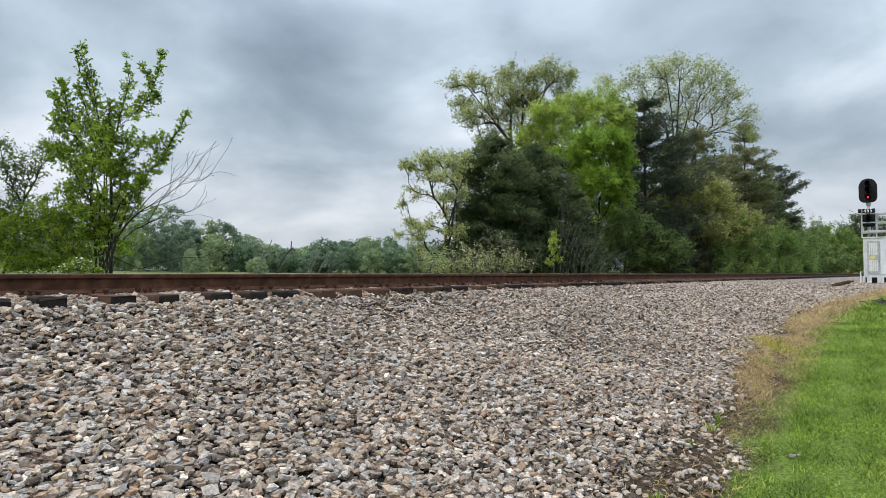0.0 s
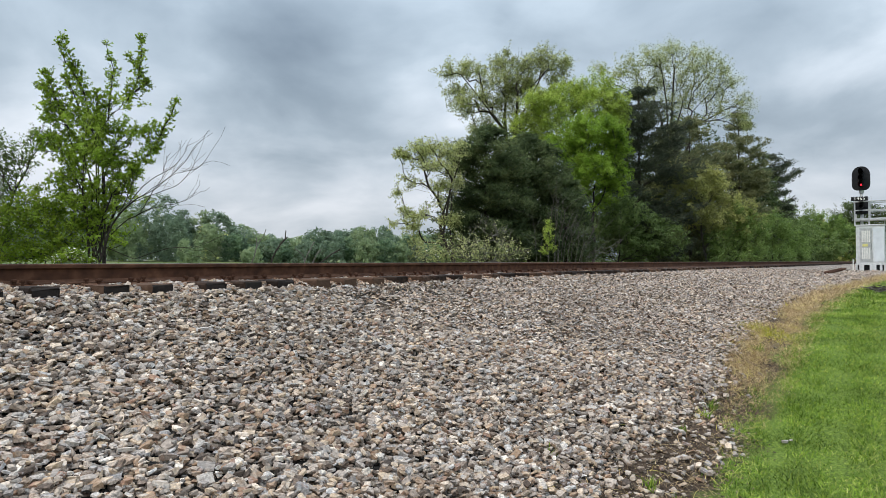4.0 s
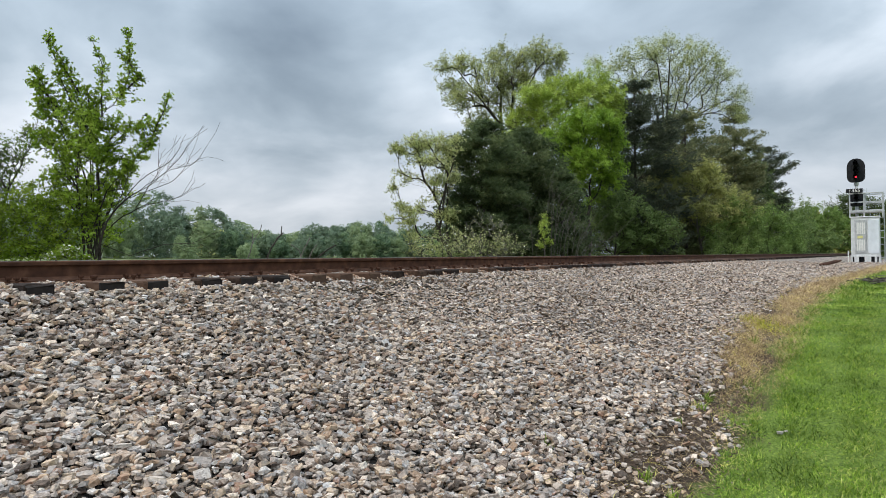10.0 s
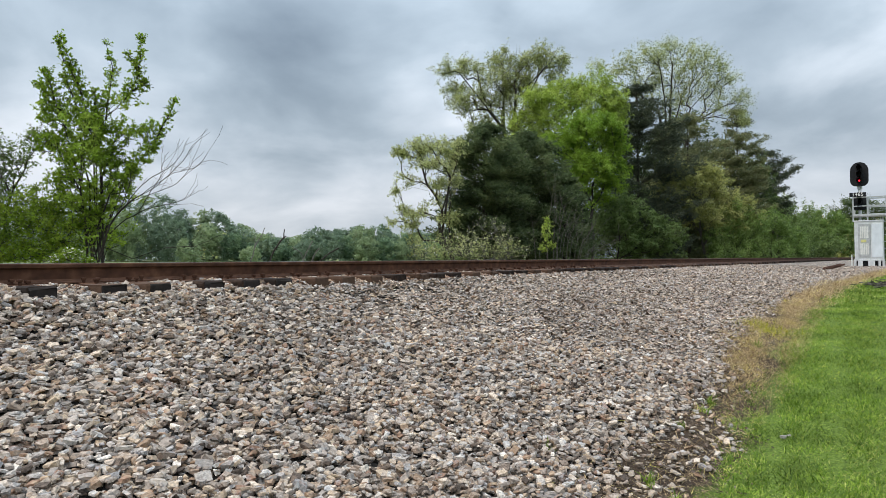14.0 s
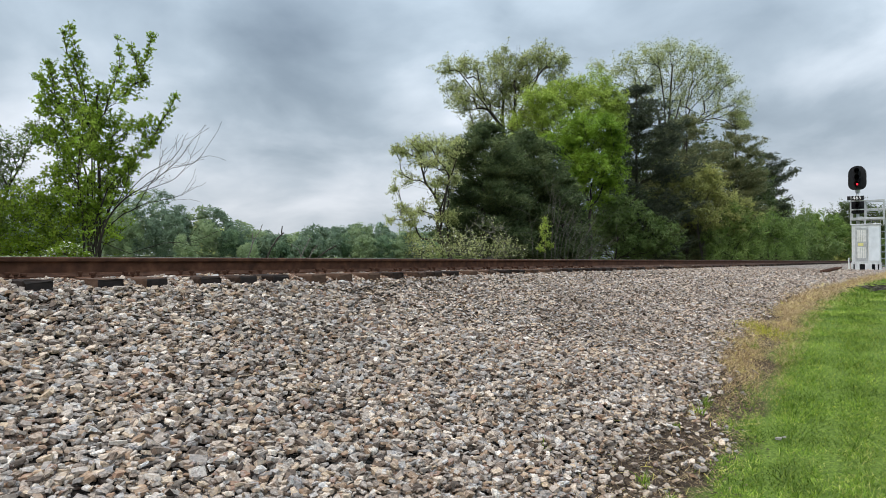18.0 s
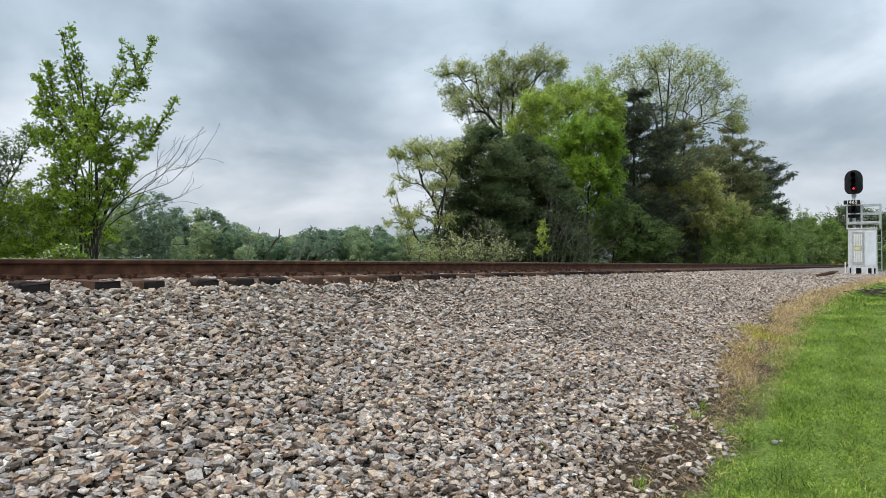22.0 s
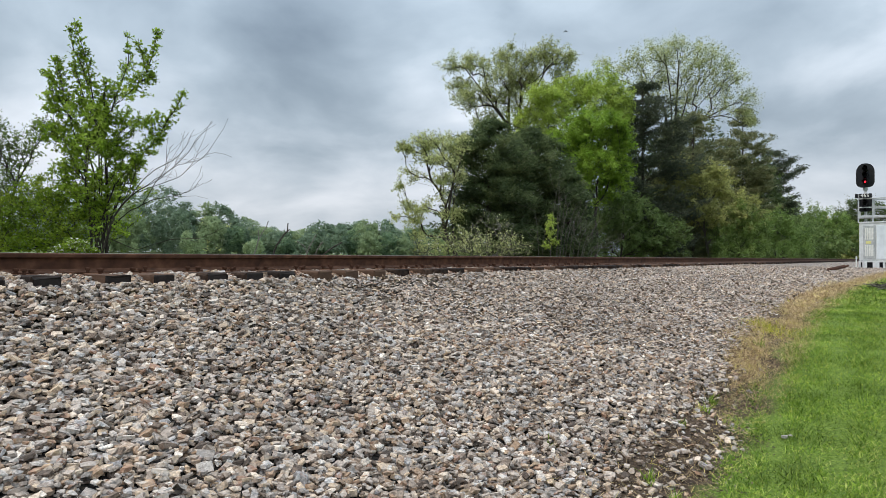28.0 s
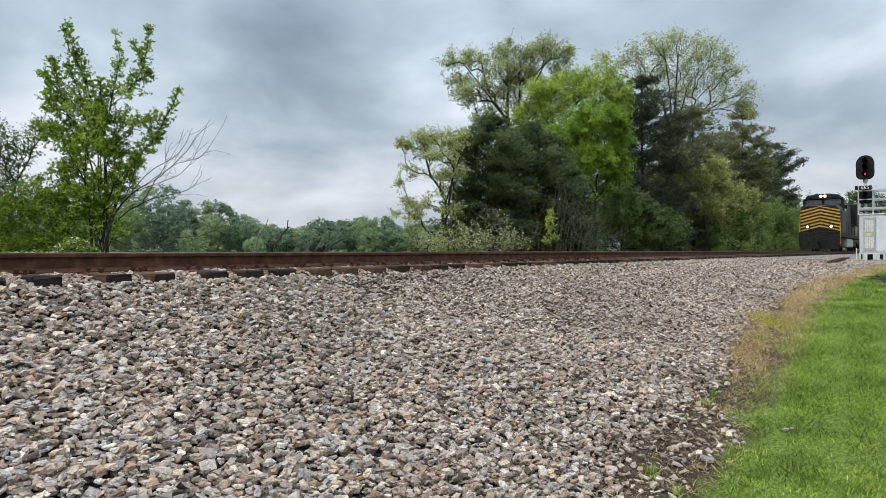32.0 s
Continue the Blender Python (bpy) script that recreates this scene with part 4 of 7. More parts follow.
def sprays(P, par, targets, legs, twigs, length, leaves, loose, flat, rise=0.2):
    """Thin twigs fanning out from each branch end, and leaf places along them, thickest towards the tips."""
    n = len(targets)
    tip = np.repeat(targets, twigs, 0)
    way = np.repeat(legs, twigs, 0) * 0.9 + rng.normal(0, 0.5, (n * twigs, 3)) + np.array([0, 0, rise if flat == 1 else 0.0])
    way[:, 2] *= 1.0 if flat == 1 else 0.35
    way /= np.linalg.norm(way, axis=1, keepdims=True) + 1e-6
    end = tip + way * length * rng.uniform(0.4, 1.35, (n * twigs, 1))
    P2 = np.concatenate([P, end])
    # each twig hangs on the node of its own target
    own = np.array([int(np.argmin(np.sum((P - q) ** 2, 1))) for q in targets])
    par2 = np.concatenate([par, np.repeat(own, twigs)])
    u = rng.uniform(0.0, 1.0, (n * twigs, leaves, 1)) ** 0.75
    c = tip[:, None] * (1 - u) + end[:, None] * u + np.clip(rng.normal(0, 1, (n * twigs, leaves, 3)), -1.6, 1.6) * loose * (1.15 - 0.6 * u)
    d = np.repeat(way, leaves, 0)
    return P2, par2, c.reshape(-1, 3), d


def hollows(p, size, seed):
    """A slowly waving value through space, to leave gaps between the bunches of a crown."""
    q = p / size
    return (np.sin(q[:, 0] * 2.3 + q[:, 2] * 1.1 + seed) + np.sin(q[:, 1] * 2.1 - q[:, 2] * 1.7 + 2 * seed) + np.sin(q[:, 2] * 2.9 + q[:, 0] * 0.9 - q[:, 1] + 3 * seed)) / 3


def limb_mesh(name, pts, par, r_tip, r_base, sides, mat):
    n = len(pts)
    r = np.zeros(n)
    kids = np.zeros(n)
    for i in range(n - 1, 0, -1):
        if r[i] == 0:
            r[i] = r_tip ** 2.3
        if par[i] != i:
            r[par[i]] += r[i]
    r = np.maximum(r, r_tip ** 2.3) ** (1 / 2.3)
    r = r * min(1.0, r_base / r[0]) if r[0] > r_base else r * (1 + (r_base / r[0] - 1) * ((r - r_tip) / max(r[0] - r_tip, 1e-6)).clip(0, 1))
    r = np.maximum(r, r_tip * 0.7)
    idx = np.array([i for i in range(1, n) if par[i] != i])
    a, b, ra, rb = pts[par[idx]], pts[idx], np.minimum(r[par[idx]], r[idx] * 1.35), r[idx]
    w = b - a
    w /= np.linalg.norm(w, axis=1, keepdims=True) + 1e-9
    ref = np.where(np.abs(w[:, 2:3]) > 0.9, np.array([[1.0, 0, 0]]), np.array([[0, 0, 1.0]]))
    u = np.cross(w, ref)
    u /= np.linalg.norm(u, axis=1, keepdims=True) + 1e-9
    q = np.cross(w, u)
    ang = np.arange(sides) * 2 * math.pi / sides
    ring = u[:, None, :] * np.cos(ang)[None, :, None] + q[:, None, :] * np.sin(ang)[None, :, None]
    v = np.concatenate([a[:, None] + ring * ra[:, None, None], b[:, None] + ring * rb[:, None, None]], 1)
    o = (np.arange(len(idx)) * 2 * sides)[:, None]
    k = np.arange(sides)
    f = np.stack([k, (k + 1) % sides, (k + 1) % sides + sides, k + sides], -1)
    me = array_mesh(name, v.reshape(-1, 3), (o[:, :, None] + f[None]).reshape(-1, 4), [mat])
    me.polygons.foreach_set("use_smooth", [True] * len(me.polygons))
    return me


def leaf_places(c, size, ways=None, simple=False, face=None):
    """A small folded blade at each place, at all angles, or along its twig; simple: three-cornered, for trees far off."""
    n = len(c)
    s = size * rng.lognormal(0, 0.28, n)
    if face is not None:
        # blades that lie mostly flat on the outside of their bunch
        z = face / (np.linalg.norm(face, axis=1, keepdims=True) + 1e-6) + rng.normal(0, 0.5, (n, 3))
        z /= np.linalg.norm(z, axis=1, keepdims=True) + 1e-6
        x = np.cross(z, rng.normal(0, 1, (n, 3)))
        x /= np.linalg.norm(x, axis=1, keepdims=True) + 1e-6
        R = np.stack([x, np.cross(z, x), z], -1)
        shape = np.array([(-0.5, 0, 0), (0, -0.34, 0.06), (0.5, 0, -0.05), (0, 0.34, 0.06)])
    elif ways is None:
        R = turns(n, 0.8)
        shape = np.array([(-0.5, 0, 0), (0, -0.34, 0.06), (0.5, 0, -0.05), (0, 0.34, 0.06)])
    else:
        x = ways + rng.normal(0, 0.8, (n, 3))
        x /= np.linalg.norm(x, axis=1, keepdims=True) + 1e-6
        y = np.cross(x, rng.normal(0, 1, (n, 3)))
        y /= np.linalg.norm(y, axis=1, keepdims=True) + 1e-6
        R = np.stack([x, y, np.cross(x, y)], -1)
        shape = np.array([(-0.55, 0, 0), (0.1, -0.24, 0.06), (0.6, 0.05, 0.0), (0, 0.24, 0.06)])
    v = np.einsum("nij,kj->nki", R, shape) * s[:, None, None] + c[:, None, :]
    if simple:
        return v[:, :3].reshape(-1, 3), np.arange(n * 3).reshape(n, 3)
    return v.reshape(-1, 3), np.arange(n * 4).reshape(n, 4)


def leaf_arrays(centres, per, spread, size):
    c = np.repeat(centres, per, 0) + rng.normal(0, 1, (len(centres) * per, 3)) * np.array([1, 1, 0.75]) * spread * 0.6
    return leaf_places(c, size)


def in_lobe(x, y, z, rx, rz, n, flat):
    v = rng.normal(0, 1, (n, 3))
    v /= np.linalg.norm(v, axis=1, keepdims=True)
    v *= rng.uniform(0.25, 1.0, (n, 1)) ** 0.5
    return v * np.array([rx, rx * 0.85, rz * flat]) + np.array([x, y, z])


def tree(name, label, category, x, y, lobes, bark="bark_dark", leaf="leaf_mid", size=0.2, per=20, spread=0.5, trunk=0.15, top=0.6, flat=1.0, bloom=0.0, stems=1, limbs=(), gaps=-0.28):
    s, d = along(x, y)
    z0 = float(level(s, d)) - 0.05
    e = empty(name, Matrix.Translation((x, y, z0)), label, category, "trees by the railway" if category == "tree" else "")
    more = 2.4 if per > 2 else 1.0
    targets = np.concatenate([in_lobe(a, b, c - z0, rx * 1.06, rz * 1.06, int(n * more), flat) for a, b, c, rx, rz, n in lobes])
    if per > 2:
        targets = targets[hollows(targets, spread * 0.95, x) > gaps]
    targets[:, 2] = np.maximum(targets[:, 2], 0.15)
    zt = targets[:, 2].max() * top
    mid = targets[targets[:, 2] > np.quantile(targets[:, 2], 0.6)].mean(0)
    pts = [(mid[0] * 0.8 * (k / 6) + rng.normal(0, 0.012) * zt, mid[1] * 0.8 * (k / 6) + rng.normal(0, 0.012) * zt, zt * k / 6) for k in range(7)]
    P, par, legs = skeleton(targets, pts, 0.06 if flat == 1 else -0.02, 1.0 if size < 0.35 else 2.0, 0.12 if stems > 1 else 0.45, [(at, [np.array((a, b, c - z0)) for a, b, c in line]) for at, line in limbs])
    if stems > 1:
        par = np.where((par == 0) | ((par < 7) & (np.arange(len(par)) > 7)), 0, par)
        P = np.where((np.arange(len(P)) == 0)[:, None], P, P + rng.normal(0, 0.05, (len(P), 3)) * np.array([1, 1, 0]))
    far = y > 45
    twigs = 3 if per > 2 else 4
    simple = y > 20 and not bloom and per > 2
    leaves = max(1, int(per * (4.8 if simple else 3.4) / twigs / more)) if per > 2 else 1
    P2, par2, c, ways = sprays(P, par, targets, legs, twigs, spread * 1.25, leaves, spread * 0.24, flat)
    if far:
        P2, par2 = P, par
    t = new("trunk", limb_mesh("trunk", P2, par2, (0.003 if y < 20 else 0.0042) if size < 0.18 else (0.0058 if not far else 0.014), trunk * 0.6, 4 if far else 5, bark))
    t.parent = e
    if per < 3:
        c, ways = c[:: 5 - 2 * per], ways[:: 5 - 2 * per]
    bunch = np.repeat(targets, len(c) // len(targets), 0) if per > 2 else c
    v, f = leaf_places(c, size * (0.84 if simple else 0.66), None, simple, (c - bunch) / spread + np.array((0, -0.25, 0.6)))
    index = None
    mats = [leaf]
    if bloom:
        mats = [leaf, "blossom"]
        index = (rng.uniform(0, 1, len(f)) < bloom).astype(int)
    c = new("crown", array_mesh("crown", v, f, mats, index))
    c.parent = e
    return e


def conifer(name, label, x, y, top, profile, leaf="needle", size=0.2, branches=150, tufts=8, per=13, rise=0.22, whorl=0.3, wide=0.2):
    """A straight trunk with flat sprays of needles on long level branches; profile: height, reach to one side, reach to the other."""
    s, d = along(x, y)
    z0 = float(level(s, d)) - 0.05
    e = empty(name, Matrix.Translation((x, y, z0)), label, "tree", "trees by the railway")
    zs, left, right = np.array(sorted(profile)).T
    pts, par = [np.array((0.0, 0.0, (top - z0) * k / 12)) for k in range(13)], [max(0, k - 1) for k in range(13)]
    tc, tw = [], []
    for i in range(branches):
        z = zs[0] + (top - zs[0]) * rng.uniform(0, 1) ** 1.15
        z = min(top, (round(z / whorl) + rng.normal(0, 0.13)) * whorl)
        az = rng.uniform(0, 6.283)
        l, r = np.interp(z, zs, left), np.interp(z, zs, right)
        way = np.array((math.cos(az), math.sin(az), 0.0))
        reach = math.hypot(way[0] * (r if way[0] > 0 else l), way[1] * (l + r) / 2) * (rng.uniform(0.85, 1.15) if rng.uniform() < 0.85 else rng.uniform(1.15, 1.35))
        across = np.array((-way[1], way[0], 0.0))
        start = max(0.3, z - z0 - rise * reach * rng.uniform(0.5, 1.5))
        end = z - z0
        last = int(np.clip(round(start / (top - z0) * 12), 0, 12))
        for k in range(1, 5):
            u = k / 4
            p = way * reach * u + np.array((0, 0, start + (end - start) * u ** 1.4)) + rng.normal(0, 0.015, 3) * reach
            pts.append(p), par.append(last)
            last = len(pts) - 1
        m = max(3, int(tufts * (0.4 + 0.6 * reach / max(right.max(), left.max()))))
        u = rng.uniform(0.2, 1.0, (m, 1)) ** 0.7
        off = rng.normal(0, 1, (m, 1)) * wide * reach * (1.2 - u)
        tc.append(way * reach * u + across * off + np.array((0, 0, start)) + np.array((0, 0, 1.0)) * ((end - start) * u ** 1.4 + rng.normal(0, 0.025, (m, 1)) * reach))
        tw.append(way * 0.8 + across * np.sign(off) * 0.7 + np.array((0, 0, 0.25)) + 0 * off)
    tc, tw = np.concatenate(tc), np.concatenate(tw)
    t = new("trunk", limb_mesh("trunk", np.array(pts), np.array(par), 0.007 * y / 30, 0.12, 5, "bark_dark"))
    t.parent = e
    c = np.repeat(tc, per, 0) + rng.normal(0, 1, (len(tc) * per, 3)) * np.array((1.0, 1.0, 0.45)) * size * 0.95
    v, f = leaf_places(c, size, np.repeat(tw, per, 0), True)
    crown = new("crown", array_mesh("crown", v, f, [leaf]))
    crown.parent = e
    return e

tree("oak_tree", "tall oak with thin pale spring leaves and open crown", "tree", 22.08, 60.0,
     [(-3.5, -0.5, 19.0, 1.1, 1.2, 21), (-1.3, 0.0, 20.3, 1.2, 1.2, 24), (0.8, 0.7, 20.8, 1.3, 1.1, 27), (2.9, -0.3, 20.3, 1.3, 1.1, 24), (4.8, 0.3, 19.0, 1.1, 1.1, 18), (5.9, -0.4, 17.9, 0.8, 0.5, 9), (-2.4, 0.0, 17.1, 1.3, 1.1, 24), (-0.3, 0.7, 18.4, 1.4, 1.2, 32), (2.1, -0.4, 18.4, 1.6, 1.2, 36), (4.3, 0.3, 16.8, 1.4, 1.2, 28), (6.7, -0.4, 15.7, 0.8, 0.9, 15), (7.2, 0.0, 14.1, 0.5, 0.8, 9), (1.3, 0.8, 16.2, 1.7, 1.2, 32), (-4.8, -0.2, 18.4, 0.9, 0.8, 12), (-6.2, 0.1, 19.0, 0.5, 0.5, 8), (4.0, -0.7, 14.7, 1.3, 0.9, 15), (-0.8, 0.0, 15.7, 1.3, 0.8, 12)],
     bark="bark_dark", leaf="leaf_spring", size=0.19, per=25, spread=0.86, trunk=0.34, top=0.55, gaps=-0.40, limbs=[(5, [(-0.8, 0.0, 15.2), (-1.9, 0.3, 17.9), (-3.2, 0.3, 19.5)]), (5, [(-0.3, -0.3, 16.3), (-0.8, -0.6, 19.0), (-1.1, -0.5, 20.8)]), (6, [(0.5, 0.2, 16.8), (0.8, 0.5, 19.5), (1.1, 0.5, 21.4)]), (6, [(1.6, 0.5, 16.3), (2.9, 1.0, 18.4), (3.8, 1.0, 20.6)]), (5, [(2.1, -0.5, 15.2), (4.0, -1.0, 17.3), (5.9, -1.0, 18.4)]), (4, [(2.9, 0.5, 14.1), (5.4, 0.6, 15.5), (7.0, 0.5, 16.0)])])
tree("oak_tree", "oak with sparse pale green leaves and dark limbs", "tree", 4.88, 42.0,
     [(-4.2, -0.2, 13.6, 0.5, 0.3, 5), (-2.6, 0.0, 13.6, 0.9, 0.5, 16), (-0.3, 0.4, 14.2, 0.7, 0.8, 16), (-0.9, -0.3, 12.8, 1.1, 0.7, 16), (-3.5, 0.2, 12.1, 0.6, 0.5, 8), (-2.4, -0.6, 11.3, 1.2, 0.7, 18), (-0.5, 0.0, 11.2, 1.1, 0.8, 18), (1.5, 0.5, 12.2, 1.1, 0.9, 18), (2.4, -0.2, 14.1, 0.8, 0.8, 16), (1.2, 0.2, 14.4, 0.7, 0.6, 10), (3.6, -0.2, 13.9, 0.5, 0.6, 6), (2.0, 0.0, 10.7, 1.1, 0.8, 16), (-1.7, 0.5, 10.0, 0.9, 0.5, 10), (-3.0, -0.1, 10.8, 0.5, 0.2, 3), (3.2, 0.2, 12.9, 0.8, 0.5, 8), (0.6, 0.0, 12.5, 0.9, 0.9, 15), (0.9, 0.2, 13.5, 0.7, 0.6, 9), (0.5, -0.7, 10.0, 1.3, 0.7, 16), (2.7, 0.0, 12.1, 0.7, 0.6, 8), (-1.6, -0.3, 9.3, 0.9, 0.6, 14), (-0.9, 0.3, 12.0, 0.9, 0.6, 12)],
     bark="bark_dark", leaf="leaf_spring", size=0.18, per=33, spread=0.66, trunk=0.46, top=0.55, gaps=-0.33, limbs=[(5, [(-0.4, -0.4, 9.6), (-1.2, -0.6, 10.6), (-2.1, -0.8, 11.7), (-3.3, -0.9, 13.2)]), (6, [(0.3, -0.5, 10.4), (0.4, -0.8, 12.1), (0.4, -0.8, 13.6), (0.5, -0.7, 15.1)]), (6, [(0.7, -0.6, 10.7), (1.3, -0.9, 11.9), (2.0, -1.0, 13.2), (2.5, -1.0, 14.8)]), (6, [(1.2, -0.8, 11.7), (2.3, -1.2, 12.2), (3.6, -1.2, 12.7)]), (5, [(-0.3, 0.3, 10.0), (-0.3, 0.5, 11.7), (-0.3, 0.5, 13.9)])])
tree("oak_tree", "yellow-green oak in young leaf behind the maple", "tree", 8.82, 40.0,
     [(-2.0, -0.7, 10.5, 1.4, 1.0, 34), (-0.4, 0.0, 11.3, 1.4, 0.9, 34), (1.3, 0.7, 11.9, 1.4, 0.8, 31), (2.3, -0.2, 11.0, 0.8, 1.1, 23), (-3.2, 0.4, 9.2, 1.4, 0.9, 26), (-1.1, -0.9, 9.2, 1.8, 1.1, 34), (1.1, 0.0, 10.5, 1.4, 1.1, 34), (2.7, 0.3, 9.9, 0.5, 1.4, 16)],
     bark="bark_dark", leaf="leaf_yellow", size=0.16, per=56, spread=0.62, trunk=0.2, top=0.6)
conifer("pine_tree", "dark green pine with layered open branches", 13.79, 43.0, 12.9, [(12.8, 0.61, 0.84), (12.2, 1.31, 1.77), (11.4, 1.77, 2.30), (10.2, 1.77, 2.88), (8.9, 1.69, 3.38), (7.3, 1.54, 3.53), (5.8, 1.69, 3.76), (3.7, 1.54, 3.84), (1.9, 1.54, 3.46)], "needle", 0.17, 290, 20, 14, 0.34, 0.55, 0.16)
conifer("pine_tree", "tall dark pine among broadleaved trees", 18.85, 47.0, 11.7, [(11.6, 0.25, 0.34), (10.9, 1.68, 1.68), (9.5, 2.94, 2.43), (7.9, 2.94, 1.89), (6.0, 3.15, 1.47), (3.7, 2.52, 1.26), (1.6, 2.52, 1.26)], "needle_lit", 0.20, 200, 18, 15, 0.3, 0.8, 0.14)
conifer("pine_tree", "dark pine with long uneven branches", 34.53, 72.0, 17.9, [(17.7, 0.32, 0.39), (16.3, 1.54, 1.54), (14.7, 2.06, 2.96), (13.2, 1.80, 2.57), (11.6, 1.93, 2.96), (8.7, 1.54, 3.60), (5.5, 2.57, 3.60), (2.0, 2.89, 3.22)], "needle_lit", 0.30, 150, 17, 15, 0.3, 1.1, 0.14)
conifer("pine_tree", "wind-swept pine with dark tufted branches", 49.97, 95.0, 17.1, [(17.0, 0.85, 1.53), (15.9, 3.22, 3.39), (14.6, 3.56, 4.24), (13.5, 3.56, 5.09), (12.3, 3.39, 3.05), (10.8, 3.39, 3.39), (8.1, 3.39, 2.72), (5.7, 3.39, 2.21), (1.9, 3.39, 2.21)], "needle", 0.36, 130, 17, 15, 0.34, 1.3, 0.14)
tree("maple_tree", "full bright green maple in fresh leaf", "tree", 9.15, 37.0,
     [(-0.7, -0.5, 8.4, 1.0, 0.7, 24), (0.7, 0.0, 8.6, 0.9, 0.6, 22), (0.3, 0.7, 7.5, 1.3, 0.8, 40), (1.5, -0.1, 7.5, 0.4, 0.9, 16), (-1.3, 0.2, 7.3, 0.9, 0.8, 24), (-0.3, -0.6, 6.2, 1.1, 0.7, 34), (1.2, 0.0, 6.0, 0.7, 1.0, 24), (0.5, 0.4, 5.0, 0.8, 0.7, 18), (-1.2, -0.2, 5.5, 0.9, 0.9, 16), (-0.7, 0.2, 4.1, 0.8, 0.9, 10), (-2.1, -0.3, 7.7, 0.5, 0.5, 6)],
     bark="bark_dark", leaf="leaf_bright", size=0.15, per=60, spread=0.55, trunk=0.16, top=0.6)
conifer("cedar_tree", "broad dark green cedar with dense foliage", 4.49, 31.0, 7.2, [(7.1, 0.35, 0.3), (6.8, 0.9, 0.7), (6.3, 1.6, 1.35), (5.6, 1.95, 1.85), (4.7, 2.0, 2.0), (2.8, 2.0, 2.1), (1.3, 1.80, 1.9)], "leaf_cedar", 0.15, 330, 15, 15)
conifer("cedar_tree", "low dark cedar in the shade of the maple", 6.69, 33.0, 5.4, [(5.3, 0.29, 0.29), (4.8, 0.88, 0.77), (3.8, 1.33, 1.06), (2.6, 1.47, 1.24), (1.3, 1.47, 1.33)], "leaf_cedar", 0.15, 200, 13, 15)
conifer("cedar_tree", "broad dark green cedar with spreading sprays", 2.21, 28.5, 7.1, [(7.0, 0.20, 0.40), (6.7, 0.55, 0.95), (6.2, 1.33, 1.40), (5.7, 1.88, 1.68), (5.2, 1.63, 1.78), (4.2, 1.63, 1.91), (3.4, 1.99, 1.99), (2.6, 2.14, 1.99), (1.6, 1.78, 1.88)], "leaf_cedar", 0.14, 360, 15, 15)
tree("oak_tree", "small oak with pale yellow-green leaves on reaching limbs", "tree", 1.40, 26.5,
     [(-2.5, -0.2, 5.5, 0.5, 0.3, 11), (-1.9, 0.0, 5.75, 0.4, 0.2, 9), (-1.3, 0.3, 5.65, 0.6, 0.3, 16), (-0.6, -0.1, 5.6, 0.5, 0.4, 14), (-2.1, 0.2, 5.4, 0.6, 0.2, 10), (-1.8, -0.3, 4.9, 0.6, 0.2, 11), (-1.1, 0.0, 4.8, 0.6, 0.3, 13), (-2.8, 0.2, 5.1, 0.3, 0.2, 6), (-2.9, -0.1, 4.5, 0.3, 0.1, 5), (-2.3, 0.1, 4.2, 0.5, 0.1, 8), (-1.5, -0.3, 4.0, 0.5, 0.1, 9), (-2.9, 0.0, 3.8, 0.2, 0.1, 3), (-2.8, 0.2, 3.0, 0.3, 0.1, 6), (-2.1, -0.1, 2.9, 0.5, 0.1, 8), (-1.5, 0.1, 3.2, 0.4, 0.2, 7), (-2.5, -0.2, 2.4, 0.4, 0.1, 6), (-2.1, 0.0, 1.9, 0.5, 0.2, 8), (-2.9, 0.1, 5.5, 0.2, 0.2, 4), (-0.8, -0.1, 4.2, 0.5, 0.3, 9), (-3.1, 0.0, 2.5, 0.2, 0.1, 3), (-1.0, -0.2, 2.6, 0.4, 0.2, 6)],
     bark="bark_dark", leaf="leaf_pale", size=0.115, per=32, spread=0.34, trunk=0.16, top=0.5, gaps=-0.05, limbs=[(6, [(-0.5, -0.2, 5.1), (-1.3, -0.4, 5.6), (-2.5, -0.5, 5.9)]), (5, [(-0.8, -0.3, 4.4), (-1.7, -0.5, 4.9), (-2.8, -0.6, 4.8)]), (4, [(-0.8, 0.2, 3.8), (-1.7, 0.3, 3.9), (-2.9, 0.3, 4.2)]), (3, [(-0.9, 0.2, 2.5), (-1.8, 0.3, 2.8), (-2.9, 0.3, 3.0)]), (2, [(-1.0, 0.2, 1.9), (-2.4, 0.3, 2.1)])])
tree("broadleaf_tree", "yellow-green young tree at the wood edge", "tree", 19.0, 44.0,
     [(-1.3, -0.7, 6.5, 1.5, 1.0, 26), (-0.2, 0.0, 5.6, 1.8, 1.2, 32), (0.6, 0.9, 4.6, 1.6, 1.1, 26), (-0.4, -0.6, 3.9, 1.6, 0.9, 20), (-1.7, -0.6, 4.7, 1.3, 1.3, 20), (-2.0, 0.4, 7.1, 0.8, 0.6, 14), (-0.6, -0.3, 6.7, 1.1, 0.6, 18), (-2.9, 0.2, 6.1, 0.8, 0.8, 14), (0.4, -0.4, 5.9, 0.8, 0.7, 20), (1.5, -0.5, 4.6, 0.9, 0.8, 20), (1.1, -0.8, 3.4, 1.1, 0.8, 20), (2.2, -0.5, 3.6, 0.7, 0.6, 12)],
     bark="bark_grey", leaf="leaf_olive", size=0.17, per=44, spread=0.6, trunk=0.15, top=0.6)
